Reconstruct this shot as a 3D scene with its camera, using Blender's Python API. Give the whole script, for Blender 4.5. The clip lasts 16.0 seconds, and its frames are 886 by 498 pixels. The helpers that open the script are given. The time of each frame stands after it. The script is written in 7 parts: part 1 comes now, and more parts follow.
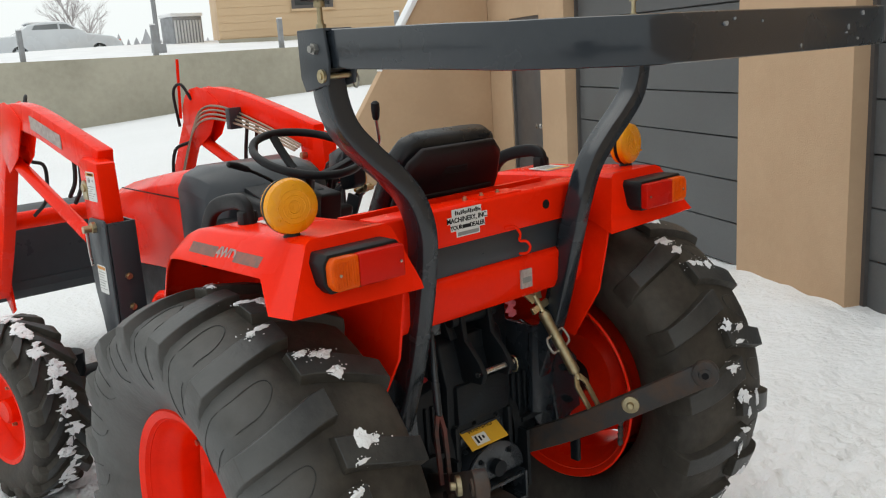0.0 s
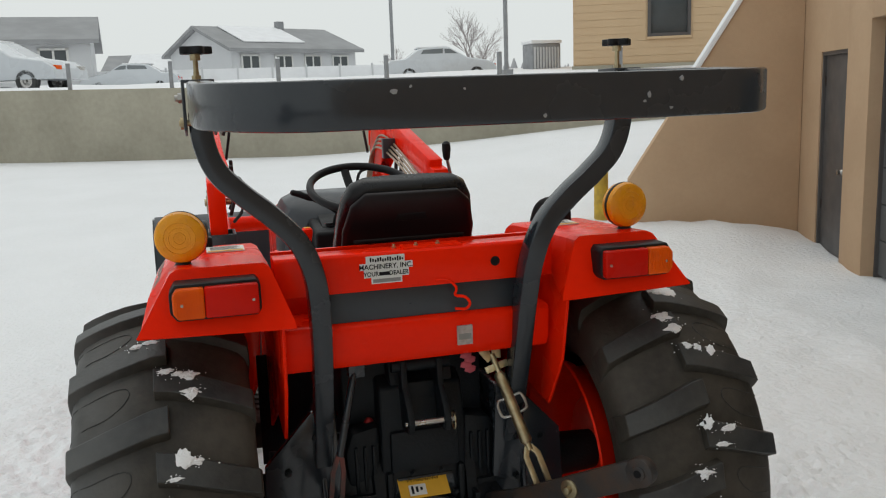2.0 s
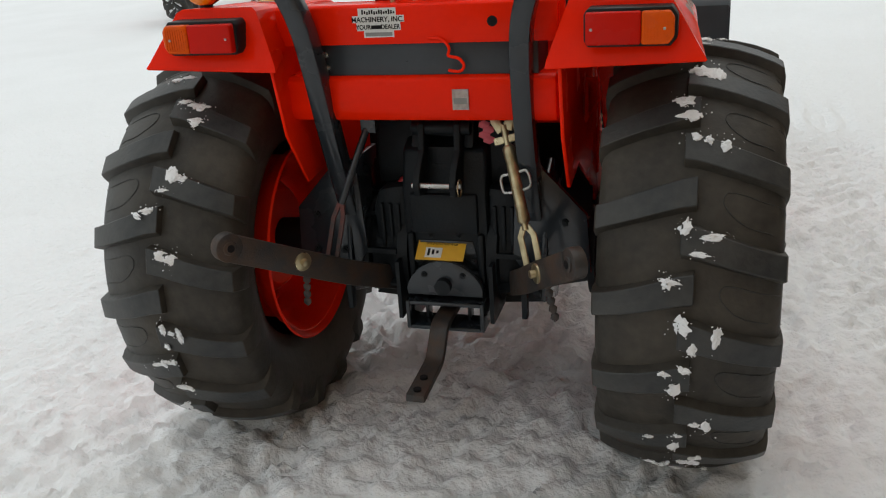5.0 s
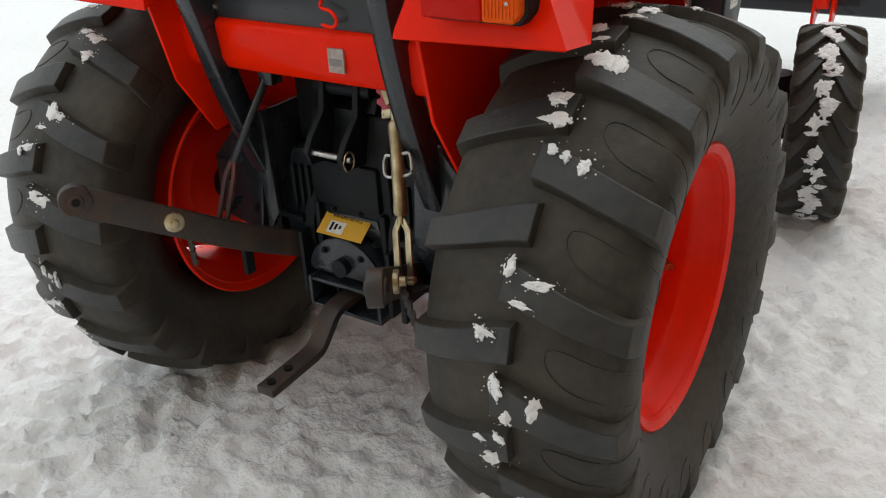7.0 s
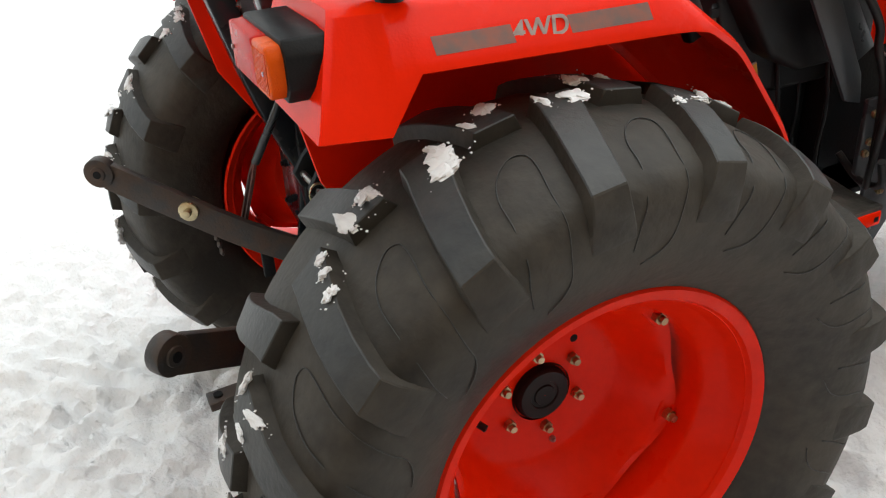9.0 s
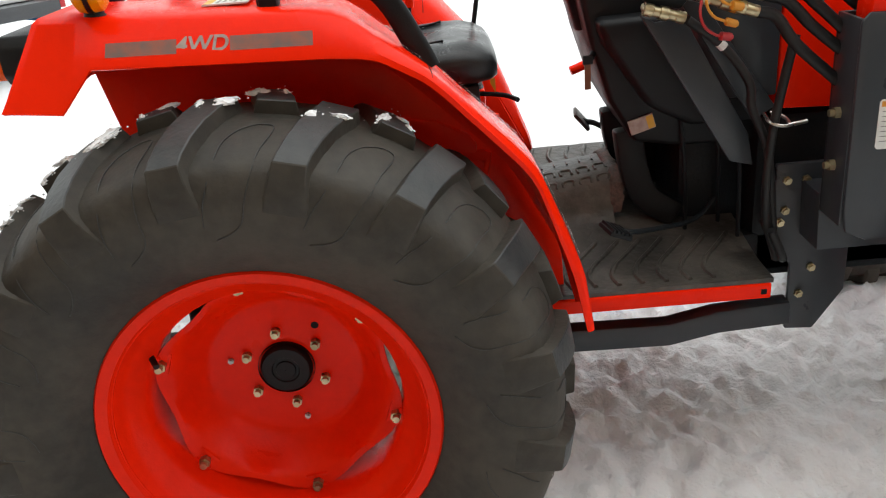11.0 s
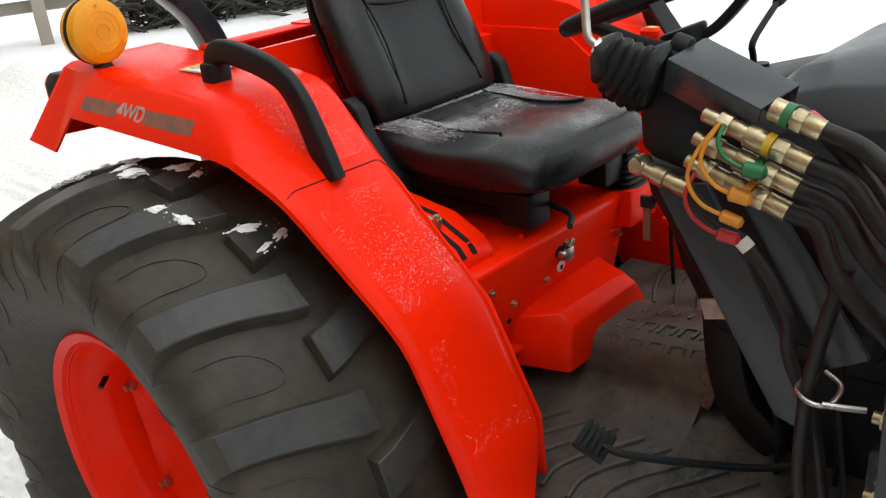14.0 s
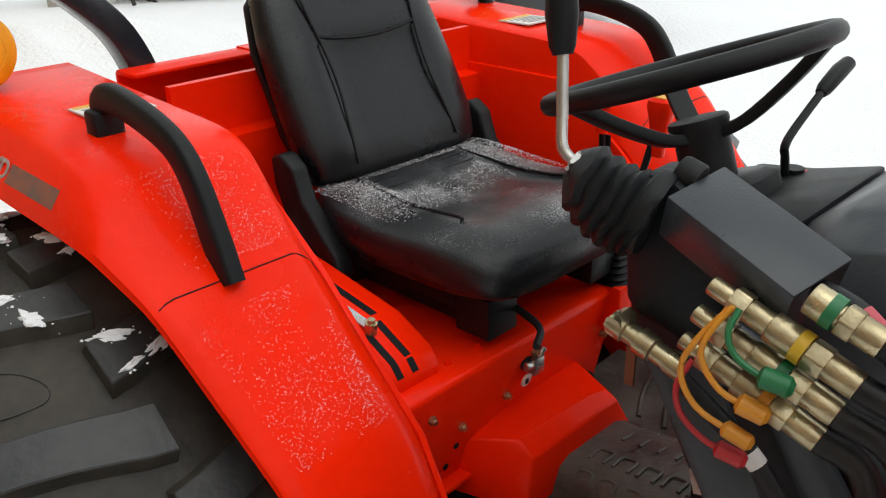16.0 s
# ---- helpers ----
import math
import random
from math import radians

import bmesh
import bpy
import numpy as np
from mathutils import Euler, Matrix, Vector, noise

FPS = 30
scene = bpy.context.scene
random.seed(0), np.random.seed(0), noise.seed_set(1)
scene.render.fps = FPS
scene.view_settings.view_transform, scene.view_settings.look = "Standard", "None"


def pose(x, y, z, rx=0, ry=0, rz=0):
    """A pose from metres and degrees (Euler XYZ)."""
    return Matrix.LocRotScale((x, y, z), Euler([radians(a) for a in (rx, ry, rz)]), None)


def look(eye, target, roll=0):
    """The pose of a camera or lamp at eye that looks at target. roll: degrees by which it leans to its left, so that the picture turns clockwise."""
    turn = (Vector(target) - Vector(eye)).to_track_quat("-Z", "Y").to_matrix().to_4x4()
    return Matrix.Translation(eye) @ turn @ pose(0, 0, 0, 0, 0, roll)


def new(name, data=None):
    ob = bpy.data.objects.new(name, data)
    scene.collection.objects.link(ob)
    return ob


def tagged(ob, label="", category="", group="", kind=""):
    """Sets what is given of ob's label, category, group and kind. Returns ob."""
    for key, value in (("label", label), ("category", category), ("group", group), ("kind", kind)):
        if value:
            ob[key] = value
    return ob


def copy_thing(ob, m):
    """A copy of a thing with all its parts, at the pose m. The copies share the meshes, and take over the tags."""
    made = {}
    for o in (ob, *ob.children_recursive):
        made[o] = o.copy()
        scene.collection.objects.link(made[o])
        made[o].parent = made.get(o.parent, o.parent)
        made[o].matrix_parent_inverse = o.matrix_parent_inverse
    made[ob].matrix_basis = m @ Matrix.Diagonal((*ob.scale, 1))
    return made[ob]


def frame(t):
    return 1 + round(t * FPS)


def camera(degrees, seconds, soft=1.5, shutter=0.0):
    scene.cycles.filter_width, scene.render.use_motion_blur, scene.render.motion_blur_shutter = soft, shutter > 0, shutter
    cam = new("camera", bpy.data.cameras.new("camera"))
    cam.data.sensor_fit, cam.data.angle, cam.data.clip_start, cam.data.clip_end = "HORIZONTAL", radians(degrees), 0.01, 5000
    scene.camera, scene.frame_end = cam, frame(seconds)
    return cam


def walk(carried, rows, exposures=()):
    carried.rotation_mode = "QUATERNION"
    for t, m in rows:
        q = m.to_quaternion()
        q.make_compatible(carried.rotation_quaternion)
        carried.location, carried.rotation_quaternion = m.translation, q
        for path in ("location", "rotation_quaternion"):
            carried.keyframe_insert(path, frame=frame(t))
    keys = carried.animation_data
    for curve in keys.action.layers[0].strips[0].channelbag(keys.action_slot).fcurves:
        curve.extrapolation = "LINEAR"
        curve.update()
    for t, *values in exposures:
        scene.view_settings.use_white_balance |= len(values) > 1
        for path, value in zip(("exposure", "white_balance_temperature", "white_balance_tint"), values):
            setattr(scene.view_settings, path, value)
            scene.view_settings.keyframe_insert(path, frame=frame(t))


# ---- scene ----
from mathutils.bvhtree import BVHTree

cam = camera(54.0, 16.0, 1.15)
PATH = [
    (0, (-1.589, -1.909, 1.723), (-0.331, -0.418, 1.28), -3.7),
    (0.5, (-1.319, -2.019, 1.752), (-0.182, -0.424, 1.35), -2.4),
    (1, (-1.075, -2.252, 1.747), (-0.096, -0.552, 1.358), -2.0),
    (1.5, (-0.802, -2.361, 1.722), (-0.026, -0.554, 1.36), -2.0),
    (2, (-0.565, -2.437, 1.73), (-0.034, -0.54, 1.382), -2.0),
    (2.5, (-0.353, -2.641, 1.726), (-0.066, -0.698, 1.349), -2.4),
    (3, (-0.156, -2.681, 1.646), (-0.095, -0.741, 1.165), -2.9),
    (3.5, (0.054, -2.564, 1.555), (-0.083, -0.668, 0.932), -4.0),
    (4, (0.287, -2.517, 1.543), (-0.027, -0.655, 0.884), -4.4),
    (4.2, (0.386, -2.516, 1.54), (0.02, -0.669, 0.865), -4.4),
    (6.3, (1.053, -2.055, 1.561), (0.25, -0.421, 0.734), -2.5),
    (6.5, (1.128, -1.985, 1.572), (0.284, -0.389, 0.711), -2.6),
    (7, (1.314, -1.692, 1.571), (0.317, -0.214, 0.665), -2.8),
    (7.5, (1.515, -1.448, 1.569), (0.306, -0.143, 0.655), -4.4),
    (8, (1.604, -1.201, 1.589), (0.257, -0.054, 0.656), -4.8),
    (8.2, (1.617, -1.104, 1.61), (0.237, -0.009, 0.664), -4.1),
    (10.3, (2.09, 0.029, 1.619), (0.312, 0.172, 0.715), -4.8),
    (10.5, (2.168, 0.134, 1.597), (0.379, 0.269, 0.714), -4.6),
    (11, (2.209, 0.373, 1.542), (0.38, 0.352, 0.734), -5.1),
    (11.5, (2.134, 0.612, 1.569), (0.293, 0.506, 0.794), -4.2),
    (12, (2.086, 0.856, 1.586), (0.254, 0.556, 0.844), -4.2),
    (12.5, (1.954, 1.029, 1.58), (0.172, 0.484, 0.852), -4.7),
    (13, (1.749, 1.135, 1.596), (0.043, 0.383, 0.873), -4.4),
    (13.5, (1.57, 1.315, 1.619), (0.09, 0.218, 0.842), -5.3),
    (14, (1.391, 1.419, 1.632), (0.073, 0.141, 0.837), -5.6),
    (14.5, (1.231, 1.436, 1.65), (0.02, 0.072, 0.83), -5.0),
    (15, (1.121, 1.469, 1.666), (0.044, -0.013, 0.864), -5.7),
    (15.5, (1.072, 1.436, 1.706), (0.003, -0.042, 0.886), -4.7),
    (16, (1.047, 1.243, 1.673), (-0.249, -0.039, 0.85), -1.1),
]
walk(cam, [(t, look(eye, target, roll)) for t, eye, target, roll in PATH],
     [(0, 0.48), (0.5, 0.42), (1, 0.34), (2.5, 0.02), (3, 0.0), (4, 0.17), (6.5, 0.46), (7, 0.58), (8, 0.80), (10.5, 1.0), (12, 1.02), (14, 0.88), (15, 0.82), (16, 0.68)])

# ---- light: an overcast winter sky ----
world = bpy.data.worlds.new("overcast_sky")
scene.world = world
world.use_nodes = True
wn = world.node_tree.nodes
wl = world.node_tree.links
wn.clear()
w_out = wn.new("ShaderNodeOutputWorld")
w_bg = wn.new("ShaderNodeBackground")
w_sky = wn.new("ShaderNodeTexSky")
w_sky.sky_type = "NISHITA"
w_sky.sun_disc = False
w_sky.sun_elevation = radians(70)
w_sky.sun_rotation = radians(-10)
w_sky.air_density, w_sky.dust_density, w_sky.ozone_density = 1.0, 6.0, 1.0
w_mix = wn.new("ShaderNodeMix")
w_mix.data_type = "RGBA"
w_mix.inputs[0].default_value = 0.93
w_mix.inputs[7].default_value = (8.85, 9.3, 9.2, 1)
wl.new(w_sky.outputs[0], w_mix.inputs[6])
wl.new(w_mix.outputs[2], w_bg.inputs[0])
w_bg.inputs[1].default_value = 0.0805
wl.new(w_bg.outputs[0], w_out.inputs[0])
sun = new("sun", bpy.data.lights.new("sun", "SUN"))
sun.data.energy, sun.data.angle, sun.data.color = 0.45, radians(50), (0.98, 0.98, 0.95)
sun.matrix_world = look((0, 0, 30), (2, -11, 0))

# ---- materials ----
def mat(name, base, rough=0.5, metal=0.0, dark=None, scale=6.0, amount=0.5, fine=60.0, bump=0.0, bump_scale=80.0, coat=0.0, spec=0.5, rvar=0.1):
    """Base colour broken by two scales of noise towards a second colour, with a fine relief."""
    m = bpy.data.materials.new(name)
    m.use_nodes = True
    nt = m.node_tree
    n, l = nt.nodes, nt.links
    p = n["Principled BSDF"]
    co = n.new("ShaderNodeTexCoord")
    n1 = n.new("ShaderNodeTexNoise")
    n1.inputs["Scale"].default_value, n1.inputs["Detail"].default_value = scale, 5
    n2 = n.new("ShaderNodeTexNoise")
    n2.inputs["Scale"].default_value, n2.inputs["Detail"].default_value = fine, 3
    l.new(co.outputs["Object"], n1.inputs["Vector"])
    l.new(co.outputs["Object"], n2.inputs["Vector"])
    add = n.new("ShaderNodeMath")
    add.operation = "MULTIPLY_ADD"
    add.inputs[1].default_value = 0.35
    l.new(n2.outputs[0], add.inputs[0])
    l.new(n1.outputs[0], add.inputs[2])
    ramp = n.new("ShaderNodeMapRange")
    ramp.inputs[1].default_value, ramp.inputs[2].default_value = 0.52, 0.85
    ramp.inputs[3].default_value, ramp.inputs[4].default_value = 0.0, amount
    l.new(add.outputs[0], ramp.inputs[0])
    mix = n.new("ShaderNodeMix")
    mix.data_type = "RGBA"
    mix.inputs[6].default_value = (*base, 1)
    mix.inputs[7].default_value = (*(dark or [c * 0.6 for c in base]), 1)
    l.new(ramp.outputs[0], mix.inputs[0])
    l.new(mix.outputs[2], p.inputs["Base Color"])
    rr = n.new("ShaderNodeMapRange")
    rr.inputs[1].default_value, rr.inputs[2].default_value = 0.3, 0.7
    rr.inputs[3].default_value, rr.inputs[4].default_value = max(0.03, rough - rvar), min(1, rough + rvar)
    l.new(n1.outputs[0], rr.inputs[0])
    l.new(rr.outputs[0], p.inputs["Roughness"])
    p.inputs["Metallic"].default_value = metal
    p.inputs["Specular IOR Level"].default_value = spec
    p.inputs["Coat Weight"].default_value = coat
    p.inputs["Coat Roughness"].default_value = 0.08
    if bump:
        n3 = n.new("ShaderNodeTexNoise")
        n3.inputs["Scale"].default_value, n3.inputs["Detail"].default_value = bump_scale, 4
        l.new(co.outputs["Object"], n3.inputs["Vector"])
        b = n.new("ShaderNodeBump")
        b.inputs["Strength"].default_value, b.inputs["Distance"].default_value = 1.0, bump
        l.new(n3.outputs[0], b.inputs["Height"])
        l.new(b.outputs[0], p.inputs["Normal"])
    return m


RED = mat("red_paint", (0.92, 0.020, 0.0015), 0.24, coat=0.09, spec=0.06, dark=(0.82, 0.015, 0.0015), scale=5, amount=0.6, bump=0.0004, bump_scale=240)
RIMRED = mat("rim_red_paint", (0.88, 0.020, 0.001), 0.36, coat=0.03, spec=0.12, dark=(0.70, 0.014, 0.002), scale=9, amount=0.5, bump=0.0004, bump_scale=160)
SLATE = mat("slate_grey_paint", (0.034, 0.040, 0.047), 0.36, dark=(0.024, 0.028, 0.033), scale=7, coat=0.08, spec=0.35, bump=0.0003, bump_scale=220)
GLOSS = mat("gloss_blue_black_paint", (0.016, 0.021, 0.027), 0.24, dark=(0.024, 0.028, 0.033), scale=7, coat=0.25, spec=0.4, bump=0.0005, bump_scale=60)
BLACK = mat("black_plastic", (0.006, 0.0068, 0.008), 0.48, spec=0.22, dark=(0.011, 0.0117, 0.013), scale=12, amount=0.6, bump=0.0004, bump_scale=300)
IRON = mat("dark_cast_iron", (0.005, 0.008, 0.011), 0.5, spec=0.22, dark=(0.011, 0.012, 0.013), scale=14, amount=0.6, bump=0.0012, bump_scale=120)
RUSTY = mat("worn_black_steel", (0.035, 0.034, 0.034), 0.55, metal=0.3, dark=(0.075, 0.045, 0.03), scale=18, amount=0.9, bump=0.001, bump_scale=150)
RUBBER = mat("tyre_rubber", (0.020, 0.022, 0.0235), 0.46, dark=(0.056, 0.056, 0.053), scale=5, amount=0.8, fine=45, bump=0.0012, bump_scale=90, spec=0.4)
MUDDY = mat("muddy_tread_rubber", (0.023, 0.0205, 0.017), 0.58, dark=(0.066, 0.058, 0.047), scale=4, amount=0.9, fine=34, bump=0.0015, bump_scale=70, spec=0.3)
MATDARK = mat("torn_rubber", (0.045, 0.036, 0.030), 0.6, dark=(0.15, 0.10, 0.085), scale=30, amount=0.9, fine=120, bump=0.003, bump_scale=120)
MAT = mat("rubber_mat", (0.034, 0.032, 0.029), 0.45, spec=0.45, dark=(0.105, 0.096, 0.083), scale=9, amount=0.8, fine=40, bump=0.004, bump_scale=45)
BRASS = mat("yellow_zinc_steel", (0.54, 0.46, 0.29), 0.35, metal=0.92, dark=(0.24, 0.19, 0.11), scale=20, amount=0.7, bump=0.0005, bump_scale=200)
STEEL = mat("bright_steel", (0.50, 0.49, 0.47), 0.3, metal=0.95, dark=(0.30, 0.285, 0.26), scale=25, amount=0.6)
AMBER = mat("amber_lens", (0.86, 0.36, 0.004), 0.25, coat=0.2, spec=0.3, dark=(0.62, 0.22, 0.003), scale=10, amount=0.5, bump=0.0012, bump_scale=500)
REDLENS = mat("red_lens", (0.58, 0.009, 0.003), 0.25, coat=0.04, spec=0.10, dark=(0.48, 0.007, 0.003), scale=10, amount=0.4, bump=0.0008, bump_scale=500)
ORANGELENS = mat("orange_lens", (0.80, 0.105, 0.003), 0.3, coat=0.04, spec=0.12, dark=(0.5, 0.05, 0.003), scale=10, amount=0.4, bump=0.001, bump_scale=500)
WHITE = mat("white_sticker", (0.72, 0.72, 0.70), 0.5, dark=(0.55, 0.55, 0.53), scale=15)
GREY = mat("grey_sticker_print", (0.26, 0.25, 0.24), 0.55)
INK = mat("black_print", (0.010, 0.010, 0.011), 0.7, spec=0.15)
YELLOW = mat("yellow_sticker", (0.72, 0.40, 0.02), 0.45, dark=(0.55, 0.30, 0.02), scale=20)
BROWNST = mat("faded_stripe", (0.26, 0.075, 0.045), 0.5, dark=(0.12, 0.09, 0.08), scale=40, amount=0.8)
VINYL = mat("black_vinyl", (0.006, 0.007, 0.009), 0.29, dark=(0.012, 0.012, 0.013), scale=12, bump=0.0006, bump_scale=260, spec=0.33)
MAROON = mat("seat_shell_plastic", (0.006, 0.004, 0.005), 0.45, spec=0.25, dark=(0.012, 0.007, 0.008), scale=9, bump=0.0003, bump_scale=250)
HOSE = mat("hydraulic_hose", (0.007, 0.007, 0.008), 0.5, spec=0.3, dark=(0.024, 0.023, 0.022), scale=30, bump=0.0006, bump_scale=260)
GREENC = mat("green_dust_cap", (0.012, 0.16, 0.055), 0.45)
ORANGEC = mat("orange_dust_cap", (0.66, 0.27, 0.02), 0.45)
REDC = mat("red_dust_cap", (0.45, 0.02, 0.025), 0.45)
PINK = mat("pink_ribbon", (0.55, 0.10, 0.13), 0.7)
SNOW = mat("snow", (0.83, 0.84, 0.855), 0.75, dark=(0.75, 0.755, 0.77), scale=2, amount=0.6, fine=25, bump=0.006, bump_scale=35, spec=0.3)
STUCCO = mat("tan_stucco", (0.52, 0.36, 0.23), 0.85, dark=(0.46, 0.315, 0.20), scale=1.5, amount=0.7, fine=20, bump=0.002, bump_scale=90, spec=0.2)
SIDING = mat("beige_siding", (0.60, 0.43, 0.26), 0.7, dark=(0.55, 0.39, 0.24), scale=1.0, amount=0.6, bump=0.001, bump_scale=60)
SHUTTER = mat("grey_garage_door", (0.085, 0.088, 0.090), 0.55, dark=(0.115, 0.12, 0.122), scale=2, amount=0.7, bump=0.0006, bump_scale=200)
DOORM = mat("brown_grey_door", (0.085, 0.078, 0.076), 0.5, dark=(0.07, 0.065, 0.064), scale=3)
CONCRETE = mat("retaining_wall_concrete", (0.41, 0.385, 0.31), 0.85, dark=(0.31, 0.29, 0.23), scale=0.7, amount=0.9, fine=9, bump=0.004, bump_scale=18, spec=0.2)
YPOST = mat("chipped_yellow_paint", (0.60, 0.38, 0.03), 0.6, dark=(0.24, 0.16, 0.04), scale=6, amount=0.6, fine=25)
CARW = mat("white_car_paint", (0.58, 0.61, 0.64), 0.25, coat=0.6, scale=1, dark=(0.46, 0.49, 0.52))
GLASS = mat("dark_window_glass", (0.06, 0.07, 0.075), 0.12, dark=(0.09, 0.10, 0.105), scale=2)
CARGLASS = mat("car_window_glass", (0.16, 0.18, 0.19), 0.15, dark=(0.22, 0.24, 0.25), scale=2)
HOUSEW = mat("pale_grey_siding", (0.60, 0.61, 0.625), 0.7, dark=(0.54, 0.55, 0.565), scale=0.5)
ROOF = mat("grey_shingles", (0.26, 0.265, 0.27), 0.85, dark=(0.34, 0.345, 0.355), scale=0.8, amount=0.9)
BARK = mat("bare_twigs", (0.36, 0.33, 0.325), 0.9, dark=(0.30, 0.27, 0.265), scale=3)
# pale grey carries the haze over the distant woods as colour
WOODS = mat("haze_pale_woods", (0.42, 0.42, 0.43), 0.95, dark=(0.37, 0.365, 0.375), scale=0.4)
FENCEW = mat("weathered_fence", (0.36, 0.33, 0.29), 0.85, dark=(0.28, 0.25, 0.22), scale=2)
POLE = mat("galvanised_post", (0.30, 0.31, 0.32), 0.6, metal=0.3, dark=(0.22, 0.22, 0.23), scale=6)
ORANGET = mat("orange_tractor_paint", (0.72, 0.10, 0.02), 0.4, coat=0.3, dark=(0.55, 0.07, 0.02), scale=4)
SMV = mat("orange_reflector", (0.95, 0.22, 0.02), 0.5)
DARKVEH = mat("dark_trailer_paint", (0.05, 0.052, 0.058), 0.4, dark=(0.09, 0.09, 0.095), scale=2)


# ---- mesh tools ----
def M():
    return bmesh.new()


def bevel_sharp(bm, width, segs=2, angle=28):
    es = [e for e in bm.edges if len(e.link_faces) == 2 and e.calc_face_angle(0) > radians(angle)]
    if es:
        bmesh.ops.bevel(bm, geom=es, offset=width, offset_type="OFFSET", segments=segs, profile=0.5, affect="EDGES", clamp_overlap=True)


def part(name, bm, material, parent=None, label="", bevel=0.0, segs=2, sharp=38):
    """Link a bmesh as one mesh object under a thing or a part."""
    bmesh.ops.recalc_face_normals(bm, faces=bm.faces)
    if bevel:
        bevel_sharp(bm, bevel, segs)
    for f in bm.faces:
        f.smooth = True
    for e in bm.edges:
        e.smooth = not (len(e.link_faces) == 2 and e.calc_face_angle(0) > radians(sharp))
    me = bpy.data.meshes.new(name)
    bm.to_mesh(me)
    bm.free()
    for mm in material if isinstance(material, (list, tuple)) else [material]:
        me.materials.append(mm)
    ob = new(name, me)
    ob.parent = parent
    if label:
        tagged(ob, label=label)
    return ob


def thing(name, label, category, group="", kind="", at=(0, 0, 0)):
    ob = new(name)
    ob.location = at
    ob.empty_display_size = 0.1
    return tagged(ob, label, category, group, kind)


def box(bm, lo, hi, m=None):
    vs = [bm.verts.new((x, y, z)) for x in (lo[0], hi[0]) for y in (lo[1], hi[1]) for z in (lo[2], hi[2])]
    for a in ((0, 1, 3, 2), (4, 6, 7, 5), (0, 4, 5, 1), (2, 3, 7, 6), (0, 2, 6, 4), (1, 5, 7, 3)):
        bm.faces.new([vs[i] for i in a])
    if m is not None:
        bmesh.ops.transform(bm, matrix=m, verts=vs)
    return vs


def prism(bm, pts, axis, a, b):
    """A polygon pulled along an axis from a to b. x: (y, z) points, y: (x, z), z: (x, y)."""
    def at3(p, v):
        return {"x": (v, p[0], p[1]), "y": (p[0], v, p[1]), "z": (p[0], p[1], v)}[axis]
    lo = [bm.verts.new(at3(p, a)) for p in pts]
    hi = [bm.verts.new(at3(p, b)) for p in pts]
    n = len(pts)
    bm.faces.new(lo[::-1])
    bm.faces.new(hi)
    for i in range(n):
        bm.faces.new((lo[i], lo[(i + 1) % n], hi[(i + 1) % n], hi[i]))
    return lo + hi


def loft(bm, rings, closed=True, caps=True):
    rows = [[bm.verts.new(p) for p in r] for r in rings]
    n = len(rows[0])
    for r0, r1 in zip(rows, rows[1:]):
        for i in range(n if closed else n - 1):
            j = (i + 1) % n
            bm.faces.new((r0[i], r0[j], r1[j], r1[i]))
    if caps:
        bm.faces.new(rows[0][::-1])
        bm.faces.new(rows[-1])
    return rows


def spline(pts, steps=6):
    """A smooth line through points."""
    ps = [Vector(p) for p in pts]
    ps = [ps[0] * 2 - ps[1]] + ps + [ps[-1] * 2 - ps[-2]]
    out = []
    for i in range(1, len(ps) - 2):
        p0, p1, p2, p3 = ps[i - 1:i + 3]
        for k in range(steps):
            t = k / steps
            out.append(0.5 * (2 * p1 + (p2 - p0) * t + (2 * p0 - 5 * p1 + 4 * p2 - p3) * t * t + (3 * p1 - p0 - 3 * p2 + p3) * t ** 3))
    return out + [ps[-2]]


def sweep(bm, pts, section, up=(0, 0, 1), scale=None):
    """A section (side, up) pulled along a line of points."""
    pts = [Vector(p) for p in pts]
    up = Vector(up)
    rings = []
    side = None
    for i, p in enumerate(pts):
        d = (pts[min(i + 1, len(pts) - 1)] - pts[max(i - 1, 0)]).normalized()
        s = d.cross(up)
        if s.length < 1e-4:
            s = side or d.orthogonal()
        s.normalize()
        if side is not None and s.dot(side) < 0:
            s = -s
        side = s
        u = s.cross(d).normalized()
        k = scale[i] if scale else 1.0
        rings.append([p + s * a * k + u * b * k for a, b in section])
    loft(bm, rings)


def tube(bm, pts, r, n=10, up=(0.13, 0.21, 0.97), scale=None):
    sweep(bm, pts, [(r * math.cos(2 * math.pi * i / n), r * math.sin(2 * math.pi * i / n)) for i in range(n)], up, scale)


def rod(bm, a, b, r, n=12):
    d = Vector(b) - Vector(a)
    tube(bm, [a, b], r, n, up=d.orthogonal())


def rect(w, h):
    return [(-w / 2, -h / 2), (w / 2, -h / 2), (w / 2, h / 2), (-w / 2, h / 2)]


def revolve(bm, prof, axis_at, axis="x", segs=48, closed=True):
    """A profile of (along, radius) turned round an axis through axis_at."""
    c = Vector(axis_at)
    rings = []
    for a, r in prof:
        ring = []
        for i in range(segs):
            t = 2 * math.pi * i / segs
            p, q = r * math.cos(t), r * math.sin(t)
            ring.append(c + Vector({"x": (a, p, q), "y": (p, a, q), "z": (p, q, a)}[axis]))
        rings.append(ring)
    loft(bm, rings, True, False)


